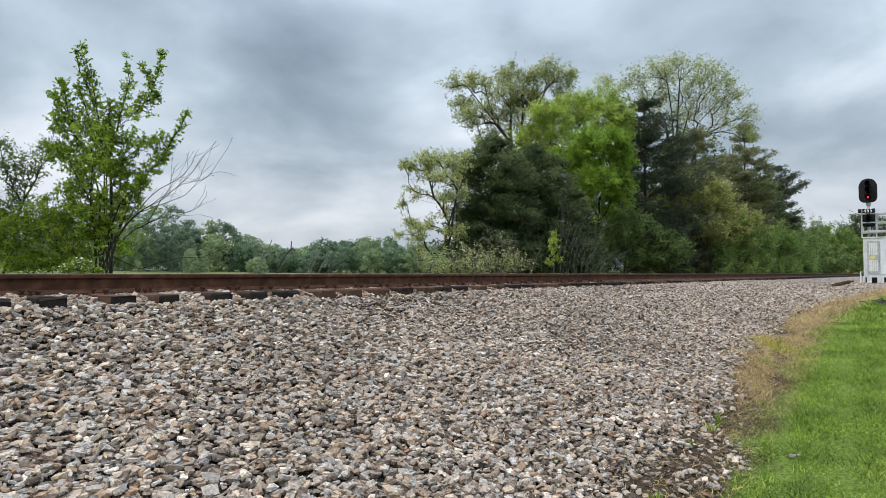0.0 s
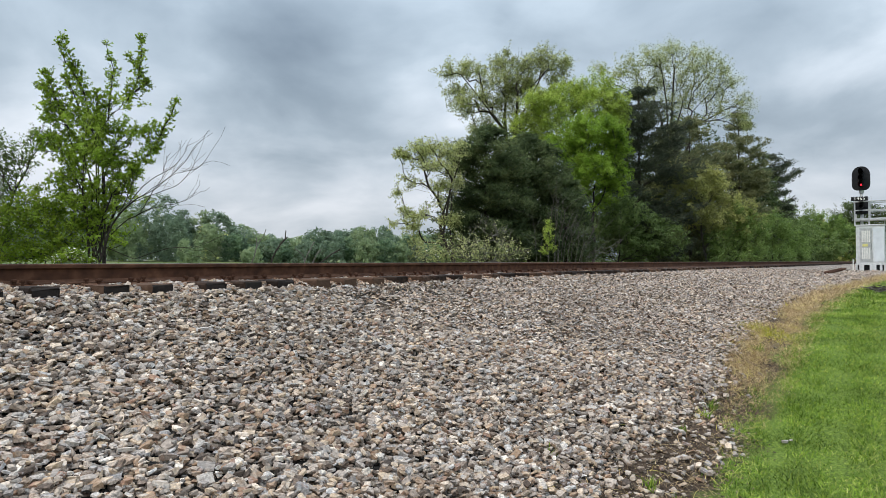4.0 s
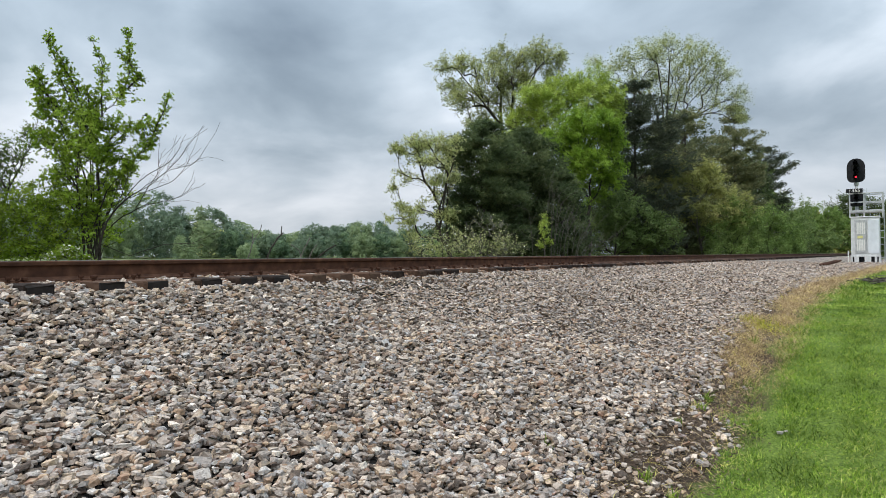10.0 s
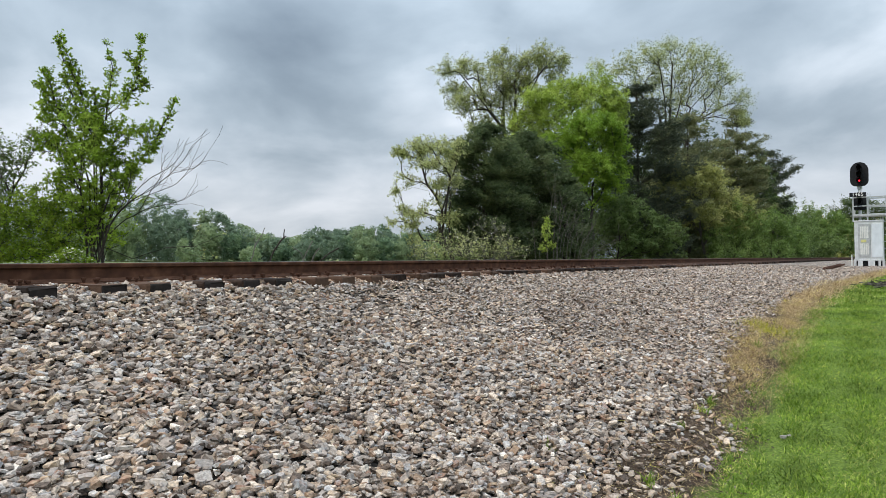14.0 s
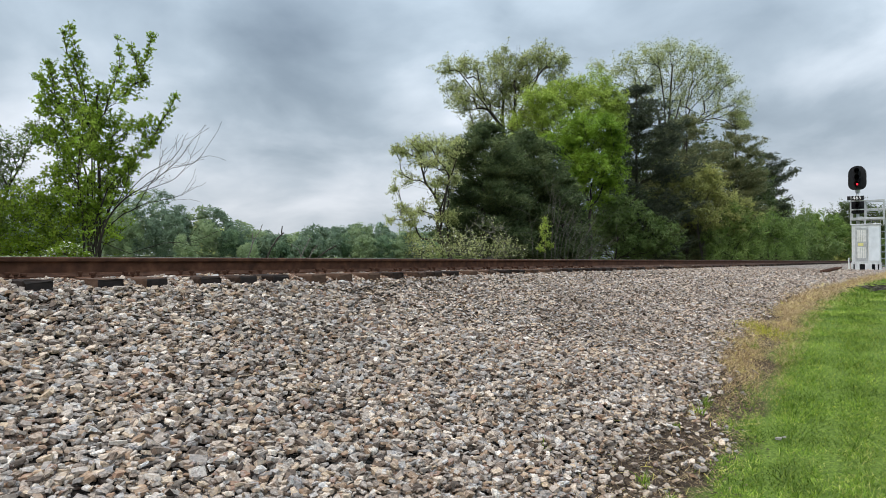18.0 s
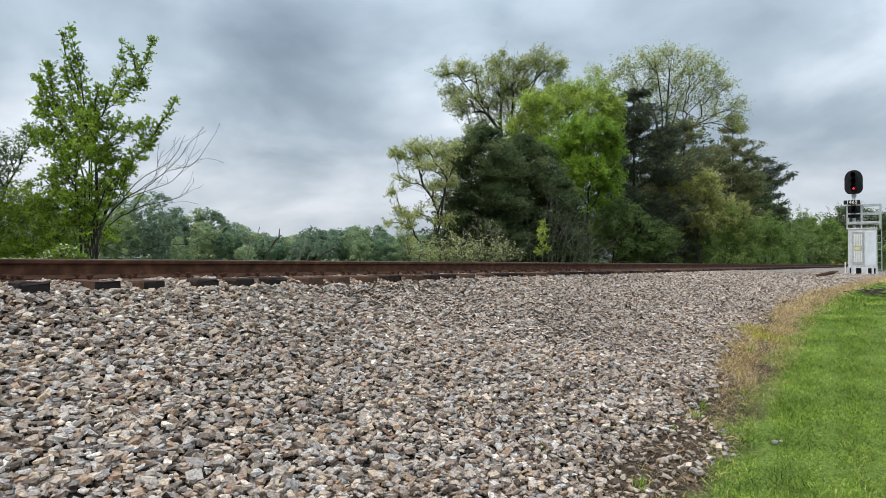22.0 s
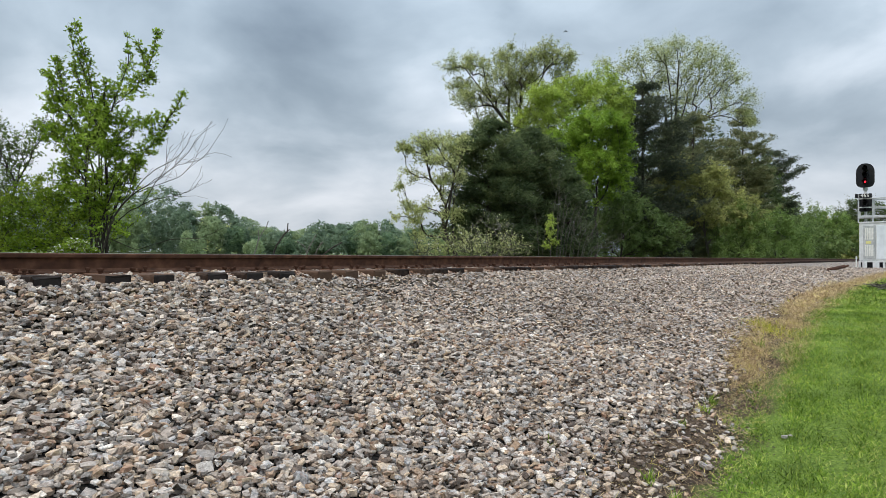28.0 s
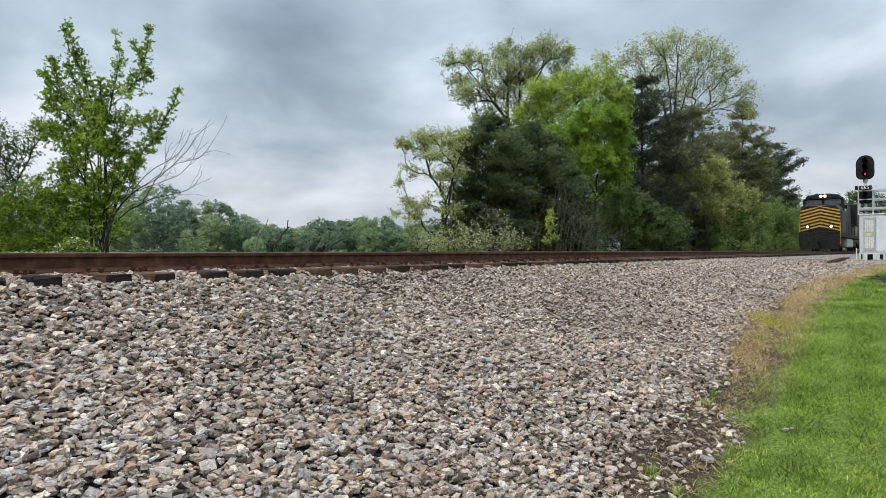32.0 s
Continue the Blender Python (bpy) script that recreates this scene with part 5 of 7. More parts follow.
tree("broadleaf_tree", "fresh green bushy tree at the wood edge", "tree", 20.2, 43.0,
     [(0.2, 0.0, 3.7, 1.1, 0.9, 26), (-0.5, 0.3, 2.4, 1.3, 0.9, 26), (0.9, -0.3, 2.2, 1.2, 0.9, 24), (1.4, 0.2, 3.0, 0.7, 0.8, 14), (0.2, -0.4, 1.3, 1.9, 0.6, 30)],
     bark="bark_dark", leaf="leaf_green", size=0.15, per=44, spread=0.5, trunk=0.1, top=0.6)
tree("broadleaf_tree", "fresh green young tree at the far wood edge", "tree", 36.0, 68.0,
     [(0.0, 0.0, 4.6, 1.6, 1.4, 26), (-1.2, 0.5, 3.0, 1.8, 1.4, 26), (1.6, -0.4, 3.0, 1.8, 1.4, 26), (2.8, 0.2, 2.2, 1.4, 1.0, 18), (0.3, -0.5, 1.5, 3.0, 0.8, 34)],
     bark="bark_dark", leaf="leaf_green", size=0.24, per=40, spread=0.8, trunk=0.12, top=0.6)
tree("broadleaf_tree", "green young tree at the wood edge", "tree", 11.16, 40.0,
     [(-0.1, -0.8, 3.8, 1.5, 1.2, 36), (1.2, 0.0, 3.0, 1.7, 1.2, 40), (-0.8, 0.8, 2.5, 1.5, 1.2, 36), (2.5, -0.4, 2.3, 1.7, 1.0, 36), (1.0, 0.6, 1.8, 2.3, 0.8, 40)],
     bark="bark_dark", leaf="leaf_mid", size=0.22, per=30, spread=0.5, trunk=0.12, top=0.6)
tree("broadleaf_tree", "dark green young tree at the wood edge", "tree", 19.78, 52.0,
     [(-0.5, -1.0, 3.9, 2.0, 1.5, 30), (0.8, 0.0, 2.7, 2.3, 1.3, 34), (-1.3, 1.0, 2.4, 2.0, 1.3, 30), (-2.3, -0.4, 4.9, 1.8, 1.5, 24)],
     bark="bark_dark", leaf="leaf_dull", size=0.3, per=30, spread=0.7, trunk=0.12, top=0.6)
tree("broadleaf_tree", "green tree at the end of the wood", "tree", 59.37, 110.0,
     [(-2.1, -1.9, 5.6, 3.7, 3.7, 30), (1.1, 0.0, 6.2, 2.9, 3.7, 28), (3.2, 1.5, 4.6, 2.9, 2.9, 26), (-5.3, -0.8, 4.1, 3.2, 2.7, 20), (4.8, 0.5, 6.7, 2.1, 3.2, 14)],
     bark="bark_grey", leaf="leaf_mid", size=0.4, per=50, spread=1.4, trunk=0.2, top=0.6)
tree("broadleaf_tree", "rounded green tree beyond the signal", "tree", 84.68, 140.0,
     [(-0.3, -2.5, 8.0, 5.1, 3.2, 44), (-2.4, 0.0, 5.6, 4.7, 3.5, 40), (2.4, 2.4, 6.2, 4.7, 3.6, 40), (5.7, -1.0, 5.0, 4.1, 3.2, 26)],
     bark="bark_grey", leaf="leaf_green", size=0.40, per=60, spread=1.2, trunk=0.25, top=0.6, gaps=-0.7)
tree("broadleaf_tree", "dark green tree beyond the signal cabinet", "tree", 107.21, 160.0,
     [(-3.1, -1.9, 11.6, 3.9, 3.5, 26), (0.8, 0.0, 11.6, 4.2, 4.2, 30), (5.4, 2.1, 10.9, 4.2, 3.9, 28), (-0.8, -1.5, 6.2, 6.2, 4.2, 30), (4.6, 1.2, 5.5, 4.6, 3.9, 24), (8.5, -1.9, 10.1, 3.9, 4.2, 24)],
     bark="bark_grey", leaf="leaf_dull", size=0.5, per=50, spread=1.8, trunk=0.25, top=0.6)
tree("thicket", "dense dark green undergrowth inside the wood", "tree", 10.90, 54.0,
     [(-2.4, -1.4, 8.4, 2.9, 2.9, 40), (0.0, 0.0, 9.8, 2.9, 2.9, 36), (2.4, 1.7, 6.0, 3.4, 2.9, 40), (5.3, -0.7, 8.4, 2.9, 2.9, 36), (-0.5, 1.0, 4.0, 3.9, 2.4, 40), (4.3, -1.9, 3.6, 3.9, 2.2, 40), (-3.9, 0.0, 4.0, 2.9, 2.9, 30), (7.2, 1.4, 5.0, 2.9, 3.4, 34)],
     bark="bark_dark", leaf="leaf_dull", size=0.36, per=24, spread=0.8, trunk=0.1, top=0.6)
tree("thicket", "dense dark green undergrowth inside the wood", "tree", 31.77, 78.0,
     [(-4.2, -1.7, 11.7, 3.5, 4.2, 36), (-0.7, 0.0, 14.5, 3.8, 4.2, 36), (3.5, 1.9, 11.7, 3.8, 4.2, 36), (-2.8, -1.0, 6.1, 4.2, 4.2, 40), (2.1, 1.1, 5.4, 4.5, 3.8, 40), (6.3, -1.6, 6.8, 3.1, 3.8, 30), (7.0, 0.0, 11.0, 2.4, 3.5, 22)],
     bark="bark_dark", leaf="leaf_dull", size=0.55, per=24, spread=1.2, trunk=0.14, top=0.6)
tree("thicket", "green undergrowth at the end of the wood", "tree", 63.87, 120.0,
     [(-3.2, -2.1, 7.8, 4.3, 5.4, 30), (1.1, 0.0, 6.7, 4.3, 4.8, 30), (5.4, 2.1, 4.6, 4.3, 3.2, 24), (-8.6, -1.3, 5.7, 5.4, 4.3, 26), (9.6, 1.1, 3.0, 4.3, 2.1, 20)],
     bark="bark_dark", leaf="leaf_mid", size=0.8, per=24, spread=1.7, trunk=0.14, top=0.6)
bx, by = spot(45.0, 4.4)
tree("shrub", "rounded green bush beside the track beyond the signal", "shrub", bx, by,
     [(0.0, 0.0, 1.5, 0.6, 0.6, 22), (0.4, 0.2, 1.1, 0.6, 0.5, 18), (-0.2, -0.2, 1.0, 0.5, 0.4, 14), (0.7, 0.1, 1.4, 0.5, 0.5, 14)],
     bark="bark_dark", leaf="leaf_green", size=0.13, per=34, spread=0.3, trunk=0.04, top=0.5, stems=3, gaps=-0.8)
tree("shrub", "low shrub with pale leaves and white blossom", "shrub", 0.32, 22.0,
     [(-0.7, -0.3, 1.3, 0.6, 0.3, 14), (0.1, 0.0, 1.5, 0.6, 0.4, 18), (-0.4, 0.4, 1.1, 0.9, 0.2, 16)],
     bark="bark_dark", leaf="leaf_spring", size=0.08, per=16, spread=0.26, trunk=0.03, top=0.4, bloom=0.04, stems=4)
tree("shrub", "tangled shrub with pale leaves beside the track", "shrub", 1.63, 21.0,
     [(-0.4, -0.3, 1.4, 0.6, 0.3, 18), (0.4, 0.0, 1.4, 0.6, 0.3, 18), (1.0, 0.3, 1.2, 0.6, 0.2, 14), (0.0, -0.2, 1.1, 0.9, 0.2, 16)],
     bark="bark_grey", leaf="leaf_spring", size=0.08, per=12, spread=0.26, trunk=0.03, top=0.4, bloom=0.03, stems=5)
tree("sapling", "thin sapling with bright yellow-green leaves", "sapling", 3.99, 23.0,
     [(-0.0, -0.1, 2.0, 0.12, 0.3, 8), (0.12, 0.0, 1.6, 0.14, 0.25, 7), (-0.08, 0.1, 1.3, 0.13, 0.2, 6), (0.05, 0.0, 2.3, 0.06, 0.15, 3)],
     bark="bark_grey", leaf="leaf_yellow", size=0.085, per=18, spread=0.14, trunk=0.02, top=0.8)
tree("bare_shrub", "bare brown brush at the wood edge", "shrub", 1.78, 23.0,
     [(-0.1, -0.1, 2.2, 0.2, 0.3, 7), (0.3, 0.0, 2.1, 0.2, 0.3, 8), (-0.4, 0.1, 1.9, 0.2, 0.3, 7), (0.6, -0.1, 1.8, 0.3, 0.3, 8)],
     bark="bark_pale", leaf="leaf_pale", size=0.07, per=2, spread=0.2, trunk=0.02, top=0.3, stems=6)
tree("shrub", "leafy green bush below the young tree", "shrub", -9.66, 15.2,
     [(-0.4, -0.3, 1.8, 0.5, 0.4, 34), (0.2, 0.0, 2.0, 0.5, 0.4, 34), (0.7, 0.3, 1.6, 0.5, 0.4, 30), (-0.4, -0.1, 1.2, 0.6, 0.2, 26), (0.3, 0.1, 1.2, 0.6, 0.2, 26), (-0.7, -0.1, 2.1, 0.3, 0.3, 14), (0.1, 0.1, 2.45, 0.5, 0.3, 22), (-0.9, 0.0, 2.35, 0.4, 0.3, 16), (-1.3, 0.1, 1.7, 0.4, 0.4, 18)],
     bark="bark_dark", leaf="leaf_bush", size=0.085, per=26, spread=0.24, trunk=0.03, top=0.5, stems=4, gaps=-0.3)
tree("shrub", "low bush with pale leaves and white blossom", "shrub", -7.71, 13.5,
     [(0.0, -0.1, 1.1, 0.25, 0.08, 10), (-0.2, 0.0, 1.0, 0.25, 0.08, 7), (0.2, 0.1, 1.0, 0.2, 0.1, 6)],
     bark="bark_dark", leaf="leaf_bush", size=0.075, per=20, spread=0.14, trunk=0.02, top=0.5, bloom=0.16, stems=4)
tree("young_tree", "sparse young tree with dark limbs and few leaves", "tree", -11.18, 15.5,
     [(1.0, -0.1, 3.5, 0.3, 0.4, 12), (0.8, 0.0, 2.9, 0.3, 0.3, 12), (1.3, 0.1, 3.9, 0.3, 0.2, 9), (0.6, -0.1, 3.3, 0.3, 0.4, 12), (0.1, 0.1, 3.9, 0.4, 0.4, 14), (-0.1, -0.2, 3.0, 0.4, 0.6, 14), (0.6, 0.0, 2.4, 0.4, 0.4, 12), (1.4, 0.1, 4.1, 0.1, 0.1, 4)],
     bark="bark_dark", leaf="leaf_mid", size=0.10, per=13, spread=0.24, trunk=0.06, top=0.5)

# the young tree by the track, whose long shoots sway in the wind
YT = (-8.35, 15.6)
s, d = along(*YT)
yz = float(level(s, d)) - 0.05
young = empty("young_tree", Matrix.Translation((YT[0], YT[1], yz)), "young bushy tree with fresh bright green leaves", "tree", "trees by the railway")
# each stem: its line, how wide its leafy twigs spread, and how many they are
STEMS = [([(0.0, 0.05, 2.2), (-0.05, 0.1, 4.1), (-0.24, 0.1, 4.7)], 0.36, 60), ([(-0.15, -0.1, 2.0), (-0.40, -0.1, 3.26), (-0.68, -0.1, 4.17), (-0.86, -0.1, 4.8)], 0.32, 64),
         ([(0.02, 0.2, 2.2), (-0.01, 0.2, 3.96), (0.16, 0.2, 4.66)], 0.34, 54), ([(0.05, -0.15, 2.6), (0.05, -0.2, 4.03), (0.44, -0.2, 4.59), (0.83, -0.2, 4.94)], 0.26, 60),
         ([(0.1, 0.1, 1.6), (0.30, 0.2, 2.15), (0.64, 0.2, 3.13), (1.13, 0.1, 3.61), (1.48, 0.1, 4.03)], 0.15, 46), ([(0.15, 0.0, 3.1), (0.44, 0.0, 3.75), (0.92, 0.0, 4.17), (1.40, 0.05, 4.32)], 0.12, 28),
         ([(-0.25, 0.2, 2.9), (-0.54, 0.2, 3.82), (-0.89, 0.2, 4.38), (-1.23, 0.2, 4.73)], 0.22, 46), ([(-0.2, -0.2, 2.6), (-0.68, -0.3, 3.54), (-1.16, -0.3, 4.03)], 0.24, 44),
         ([(-0.2, 0.0, 2.0), (-0.7, 0.1, 2.8), (-1.23, 0.1, 3.2)], 0.26, 46), ([(0.15, -0.2, 1.8), (0.5, -0.3, 2.6), (0.9, -0.3, 3.1), (1.3, -0.2, 3.55)], 0.18, 34),
         ([(0.0, -0.35, 1.6), (-0.1, -0.5, 2.7), (-0.05, -0.5, 3.7)], 0.38, 60), ([(0.05, 0.3, 1.5), (0.25, 0.4, 2.6), (0.35, 0.4, 3.5)], 0.34, 46)]
foot = [(0.0, 0, 0), (0.02, 0, 0.7), (0.0, 0.02, 1.4)]
targets = []
for line, wide, n in STEMS:
    line = np.array([(0.0, 0.0, 0.9)] + list(line)) - np.array((0, 0, yz))
    for k in range(int(n * 1.5)):
        u = rng.uniform(0.30, 1.0) * (len(line) - 1)
        i = min(int(u), len(line) - 2)
        p = line[i] + (line[i + 1] - line[i]) * (u - i)
        targets.append(p + rng.normal(0, 1, 3) * np.array((1.0, 0.9, 0.7)) * wide * (1.15 - 0.55 * u / (len(line) - 1)))
targets = np.concatenate([np.array(targets)] + [in_lobe(a, b, c - yz, rx, rz, n, 1.0) for a, b, c, rx, rz, n in ((-0.05, 0, 3.4, 0.65, 0.8, 60), (-0.15, 0, 2.4, 0.8, 0.6, 60), (-0.2, 0, 1.6, 0.9, 0.4, 34))])
targets = targets[hollows(targets, 0.42, 1.0) > -0.26]
P, par, legs = skeleton(targets, foot, 0.1, 0.8, 0.3, [(0, [np.array((0.4 * line[0][0] + 0.16 * math.cos(2.4 * k), 0.4 * line[0][1], 0.9 - yz))] + [np.array((a, b, c - yz)) for a, b, c in line]) for k, (line, wide, n) in enumerate(STEMS)])
P, par, c, ways = sprays(P, par, targets, legs, 3, 0.24, 12, 0.035, 1, 0.4)
ob = new("trunk", limb_mesh("trunk", P, par, 0.0034, 0.06, 5, "bark_dark"))
ob.parent = young
v, f = leaf_places(c, 0.058, None, False, rng.normal(0, 0.5, c.shape) + np.array((0, -0.2, 1.0)))
ob = new("crown", array_mesh("crown", v, f, ["leaf_fresh"]))
ob.parent = young
SHOOTS = []
# long shoots that bend over in the wind: line, spread of the side twigs at the foot, twigs
for line, wide, n in (([(-0.20, 0.1, 4.5), (-0.27, 0.1, 4.95), (-0.33, 0.1, 5.49), (-0.43, 0.1, 6.05), (-0.64, 0.1, 6.86)], 0.16, 60), ([(-0.36, 0.05, 5.1), (-0.50, 0.05, 5.6), (-0.70, 0.05, 6.0), (-0.84, 0.05, 6.66)], 0.08, 24),
                      ([(-0.80, -0.1, 4.6), (-0.89, -0.1, 4.94), (-0.95, -0.1, 5.35), (-1.02, -0.1, 5.80)], 0.20, 48), ([(-0.84, 0.0, 4.7), (-1.05, 0.0, 5.05), (-1.25, 0.0, 5.3), (-1.42, 0.0, 5.52)], 0.11, 26),
                      ([(-0.45, 0.2, 4.5), (-0.60, 0.2, 5.0), (-0.72, 0.2, 5.4), (-0.84, 0.2, 5.75)], 0.15, 30),
                      ([(0.14, 0.2, 4.5), (0.25, 0.2, 4.9), (0.37, 0.2, 5.22), (0.55, 0.2, 5.77), (0.48, 0.2, 6.56)], 0.13, 46), ([(0.05, 0.1, 4.4), (0.02, 0.1, 4.9), (0.12, 0.1, 5.3)], 0.17, 26),
                      ([(0.76, -0.2, 4.85), (0.95, -0.2, 5.08), (1.12, -0.2, 5.40), (1.26, -0.2, 5.95), (1.30, -0.2, 6.52)], 0.12, 44), ([(1.12, -0.15, 5.5), (1.02, -0.15, 5.85), (0.84, -0.15, 6.14)], 0.05, 12), ([(1.0, -0.25, 5.1), (1.25, -0.25, 5.25), (1.42, -0.25, 5.3)], 0.10, 16),
                      ([(1.42, 0.1, 3.95), (1.60, 0.1, 4.3), (1.78, 0.1, 4.55), (2.02, 0.1, 5.0)], 0.09, 26)):
    base = Vector(line[0])
    pts = [Vector(p) - base for p in line]
    fine = [pts[i].lerp(pts[i + 1], q / 4) for i in range(len(pts) - 1) for q in range(4)] + [pts[-1]]
    tw = []
    for k in range(n * 2):
        u = rng.uniform(0.08, 1.0)
        p = fine[min(int(u * (len(fine) - 1)), len(fine) - 1)]
        tw.append(p + Vector((rng.normal(0, 1.0), rng.normal(0, 0.8), rng.normal(0.15, 0.6))) * wide * (1.0 - 0.84 * u))
    tw = np.array([t[:] for t in tw])
    P, par, legs = skeleton(tw, [p[:] for p in fine], 0.05, 0.8, 0.0)
    P, par, c, ways = sprays(P, par, tw, legs, 2, 0.13, 6, 0.02, 1, 0.2)
    sh = new("shoot", limb_mesh("shoot", P, par, 0.004, 0.02, 5, "bark_dark"))
    sh.parent = young
    sh.location = base - Vector((0, 0, yz))
    v, f = leaf_places(c, 0.052, None, False, rng.normal(0, 0.6, c.shape) + np.array((0, -0.2, 0.8)))
    lv = new("leaves", array_mesh("leaves", v, f, ["leaf_fresh"]))
    lv.parent = sh
    SHOOTS.append((sh, sh.location.copy()))

# bare branches beside it
def bare_branches(name, label, x, y, lines, twigs, r_base, r_tip, bark, leaves=0):
    """Bare stems along the given lines, each from its foot, with fine curling side twigs; the last few twigs may keep a little green."""
    s, d = along(x, y)
    z0 = float(level(s, d)) - 0.05
    e = empty(name, Matrix.Translation((x, y, z0)), label, "branch")
    pts, par, ends = [np.zeros(3)], [0], []
    for line in lines:
        line = [np.array(p) - np.array((x, y, z0)) for p in line]
        last, fine = 0, []
        for i in range(len(line) - 1):
            p0, p1, p2, p3 = line[max(i - 1, 0)], line[i], line[i + 1], line[min(i + 2, len(line) - 1)]
            for q in (0.25, 0.5, 0.75, 1.0):
                fine.append(0.5 * (2 * p1 + (p2 - p0) * q + (2 * p0 - 5 * p1 + 4 * p2 - p3) * q * q + (3 * p1 - p0 - 3 * p2 + p3) * q ** 3))
        near = int(np.argmin([np.sum((q - line[0]) ** 2) for q in pts]))
        pts.append(line[0]), par.append(near)
        last = len(pts) - 1
        for k, p in enumerate(fine):
            pts.append(p + rng.normal(0, 0.006, 3)), par.append(last)
            way = pts[-1] - pts[last]
            last = len(pts) - 1
            if k > 2 and rng.uniform() < twigs:
                way = way / (np.linalg.norm(way) + 1e-6) + np.array((rng.normal(0, 0.5), rng.normal(0, 0.4), rng.normal(0.25, 0.5)))
                tip, size = last, rng.uniform(0.10, 0.2)
                for _ in range(3):
                    pts.append(pts[tip] + way * size), par.append(tip)
                    tip = len(pts) - 1
                    way = way * 0.8 + np.array((rng.normal(0.05, 0.25), rng.normal(0, 0.2), rng.normal(0.05, 0.25)))
                ends.append(pts[tip])
    b = new("limb", limb_mesh("limb", np.array(pts), np.array(par), r_tip, r_base, 5, bark))
    b.parent = e
    if leaves:
        v, f = leaf_arrays(np.array(ends)[-leaves:], 9, 0.08, 0.05)
        lv = new("leaves", array_mesh("leaves", v, f, ["leaf_pale"]))
        lv.parent = e
    return e


stems = [[(3.62, 23, -0.4), (3.58, 23, 1.4), (3.46, 23, 2.6)], [(3.7, 23, -0.4), (3.75, 23, 1.3), (3.9, 23, 2.2)]]
for k in range(15):
    u = k / 14
    x0, y0 = 4.05 + 1.3 * u + rng.normal(0, 0.05), 23 + rng.normal(0, 0.2)
    x1, z1 = 4.2 + 2.5 * u ** 1.3 + rng.normal(0, 0.10), 3.5 - 1.7 * u ** 1.2 + rng.normal(0, 0.22)
    stems.append([(x0 - 0.1 * u, y0, -0.4), (x0 + (x1 - x0) * 0.22, y0, 0.4 * z1 + 0.4), (x0 + (x1 - x0) * 0.6, y0, 0.78 * z1), (x1, y0, z1)])
bare_branches("bare_shrub", "bare grey shrub of many thin upright stems", 4.4, 23.0, stems, 0.6, 0.028, 0.0042, "bark_grey")

BX, BY = YT[0], 15.3
bare_branches("dead_branch", "bare dead grey branches fanning out beside the young tree", BX + 0.15, BY, [[(BX + a, BY + b, c) for a, b, c in line] for line in (
    [(0.2, 0, 0.9), (0.51, 0, 1.87), (0.99, 0, 2.43), (1.48, 0, 2.71), (1.83, 0, 2.99), (2.25, 0, 3.4), (2.46, 0, 3.75)], [(0.9, 0, 2.36), (1.13, 0.1, 2.75), (1.5, 0.1, 3.05), (1.95, 0.1, 3.3), (2.2, 0.1, 3.62), (2.3, 0.1, 3.85)],
    [(1.2, 0, 2.56), (1.62, -0.1, 2.8), (2.1, -0.1, 3.1), (2.55, -0.1, 3.2), (2.82, -0.1, 3.46)], [(1.0, 0, 2.43), (1.6, -0.1, 2.62), (2.15, -0.1, 2.85), (2.5, -0.1, 3.3), (2.42, -0.1, 3.62)],
    [(0.4, 0.1, 1.6), (0.85, 0.1, 2.02), (1.5, 0.1, 2.3), (2.1, 0.1, 2.42), (2.6, 0.1, 2.68)], [(1.15, 0.1, 2.2), (1.35, 0.1, 2.55), (1.65, 0.1, 3.0), (1.7, 0.1, 3.35)],
    [(0.99, 0, 2.4), (0.8, -0.1, 2.75), (0.55, -0.1, 3.05)], [(0.55, 0, 1.9), (0.9, -0.1, 2.5), (1.05, -0.1, 2.95), (1.0, -0.1, 3.3)], [(1.0, 0.1, 1.05), (1.8, 0.1, 1.3), (2.5, 0.1, 1.35), (3.1, 0.1, 1.6)])],
    0.55, 0.030, 0.0034, "bark_dark", 5)
for line, r, bark in (([(-4.95, 16, 0.4), (-4.62, 16, 1.14), (-4.56, 16, 1.60)], 0.015, "bark_pale"), ([(-4.3, 16, 0.5), (-4.10, 16, 1.22), (-3.78, 16, 1.60)], 0.020, "bark_dark"), ([(-3.40, 16, 0.4), (-3.36, 16, 1.05), (-3.60, 16, 1.30)], 0.016, "bark_grey"),
                      ([(-3.5, 16, 0.5), (-3.34, 16, 1.02), (-3.12, 16, 1.46)], 0.018, "bark_pale"), ([(-3.3, 16, 0.5), (-3.12, 16, 1.02), (-2.95, 16, 1.30)], 0.018, "bark_pale"), ([(-3.2, 16, 0.5), (-2.88, 16, 1.0), (-2.46, 16, 1.28)], 0.025, "bark_dark")):
    bare_branches("dead_branch", "broken bare stick standing in the brush", line[0][0], line[0][1], [line], 0.12, r, r * 0.7, bark)


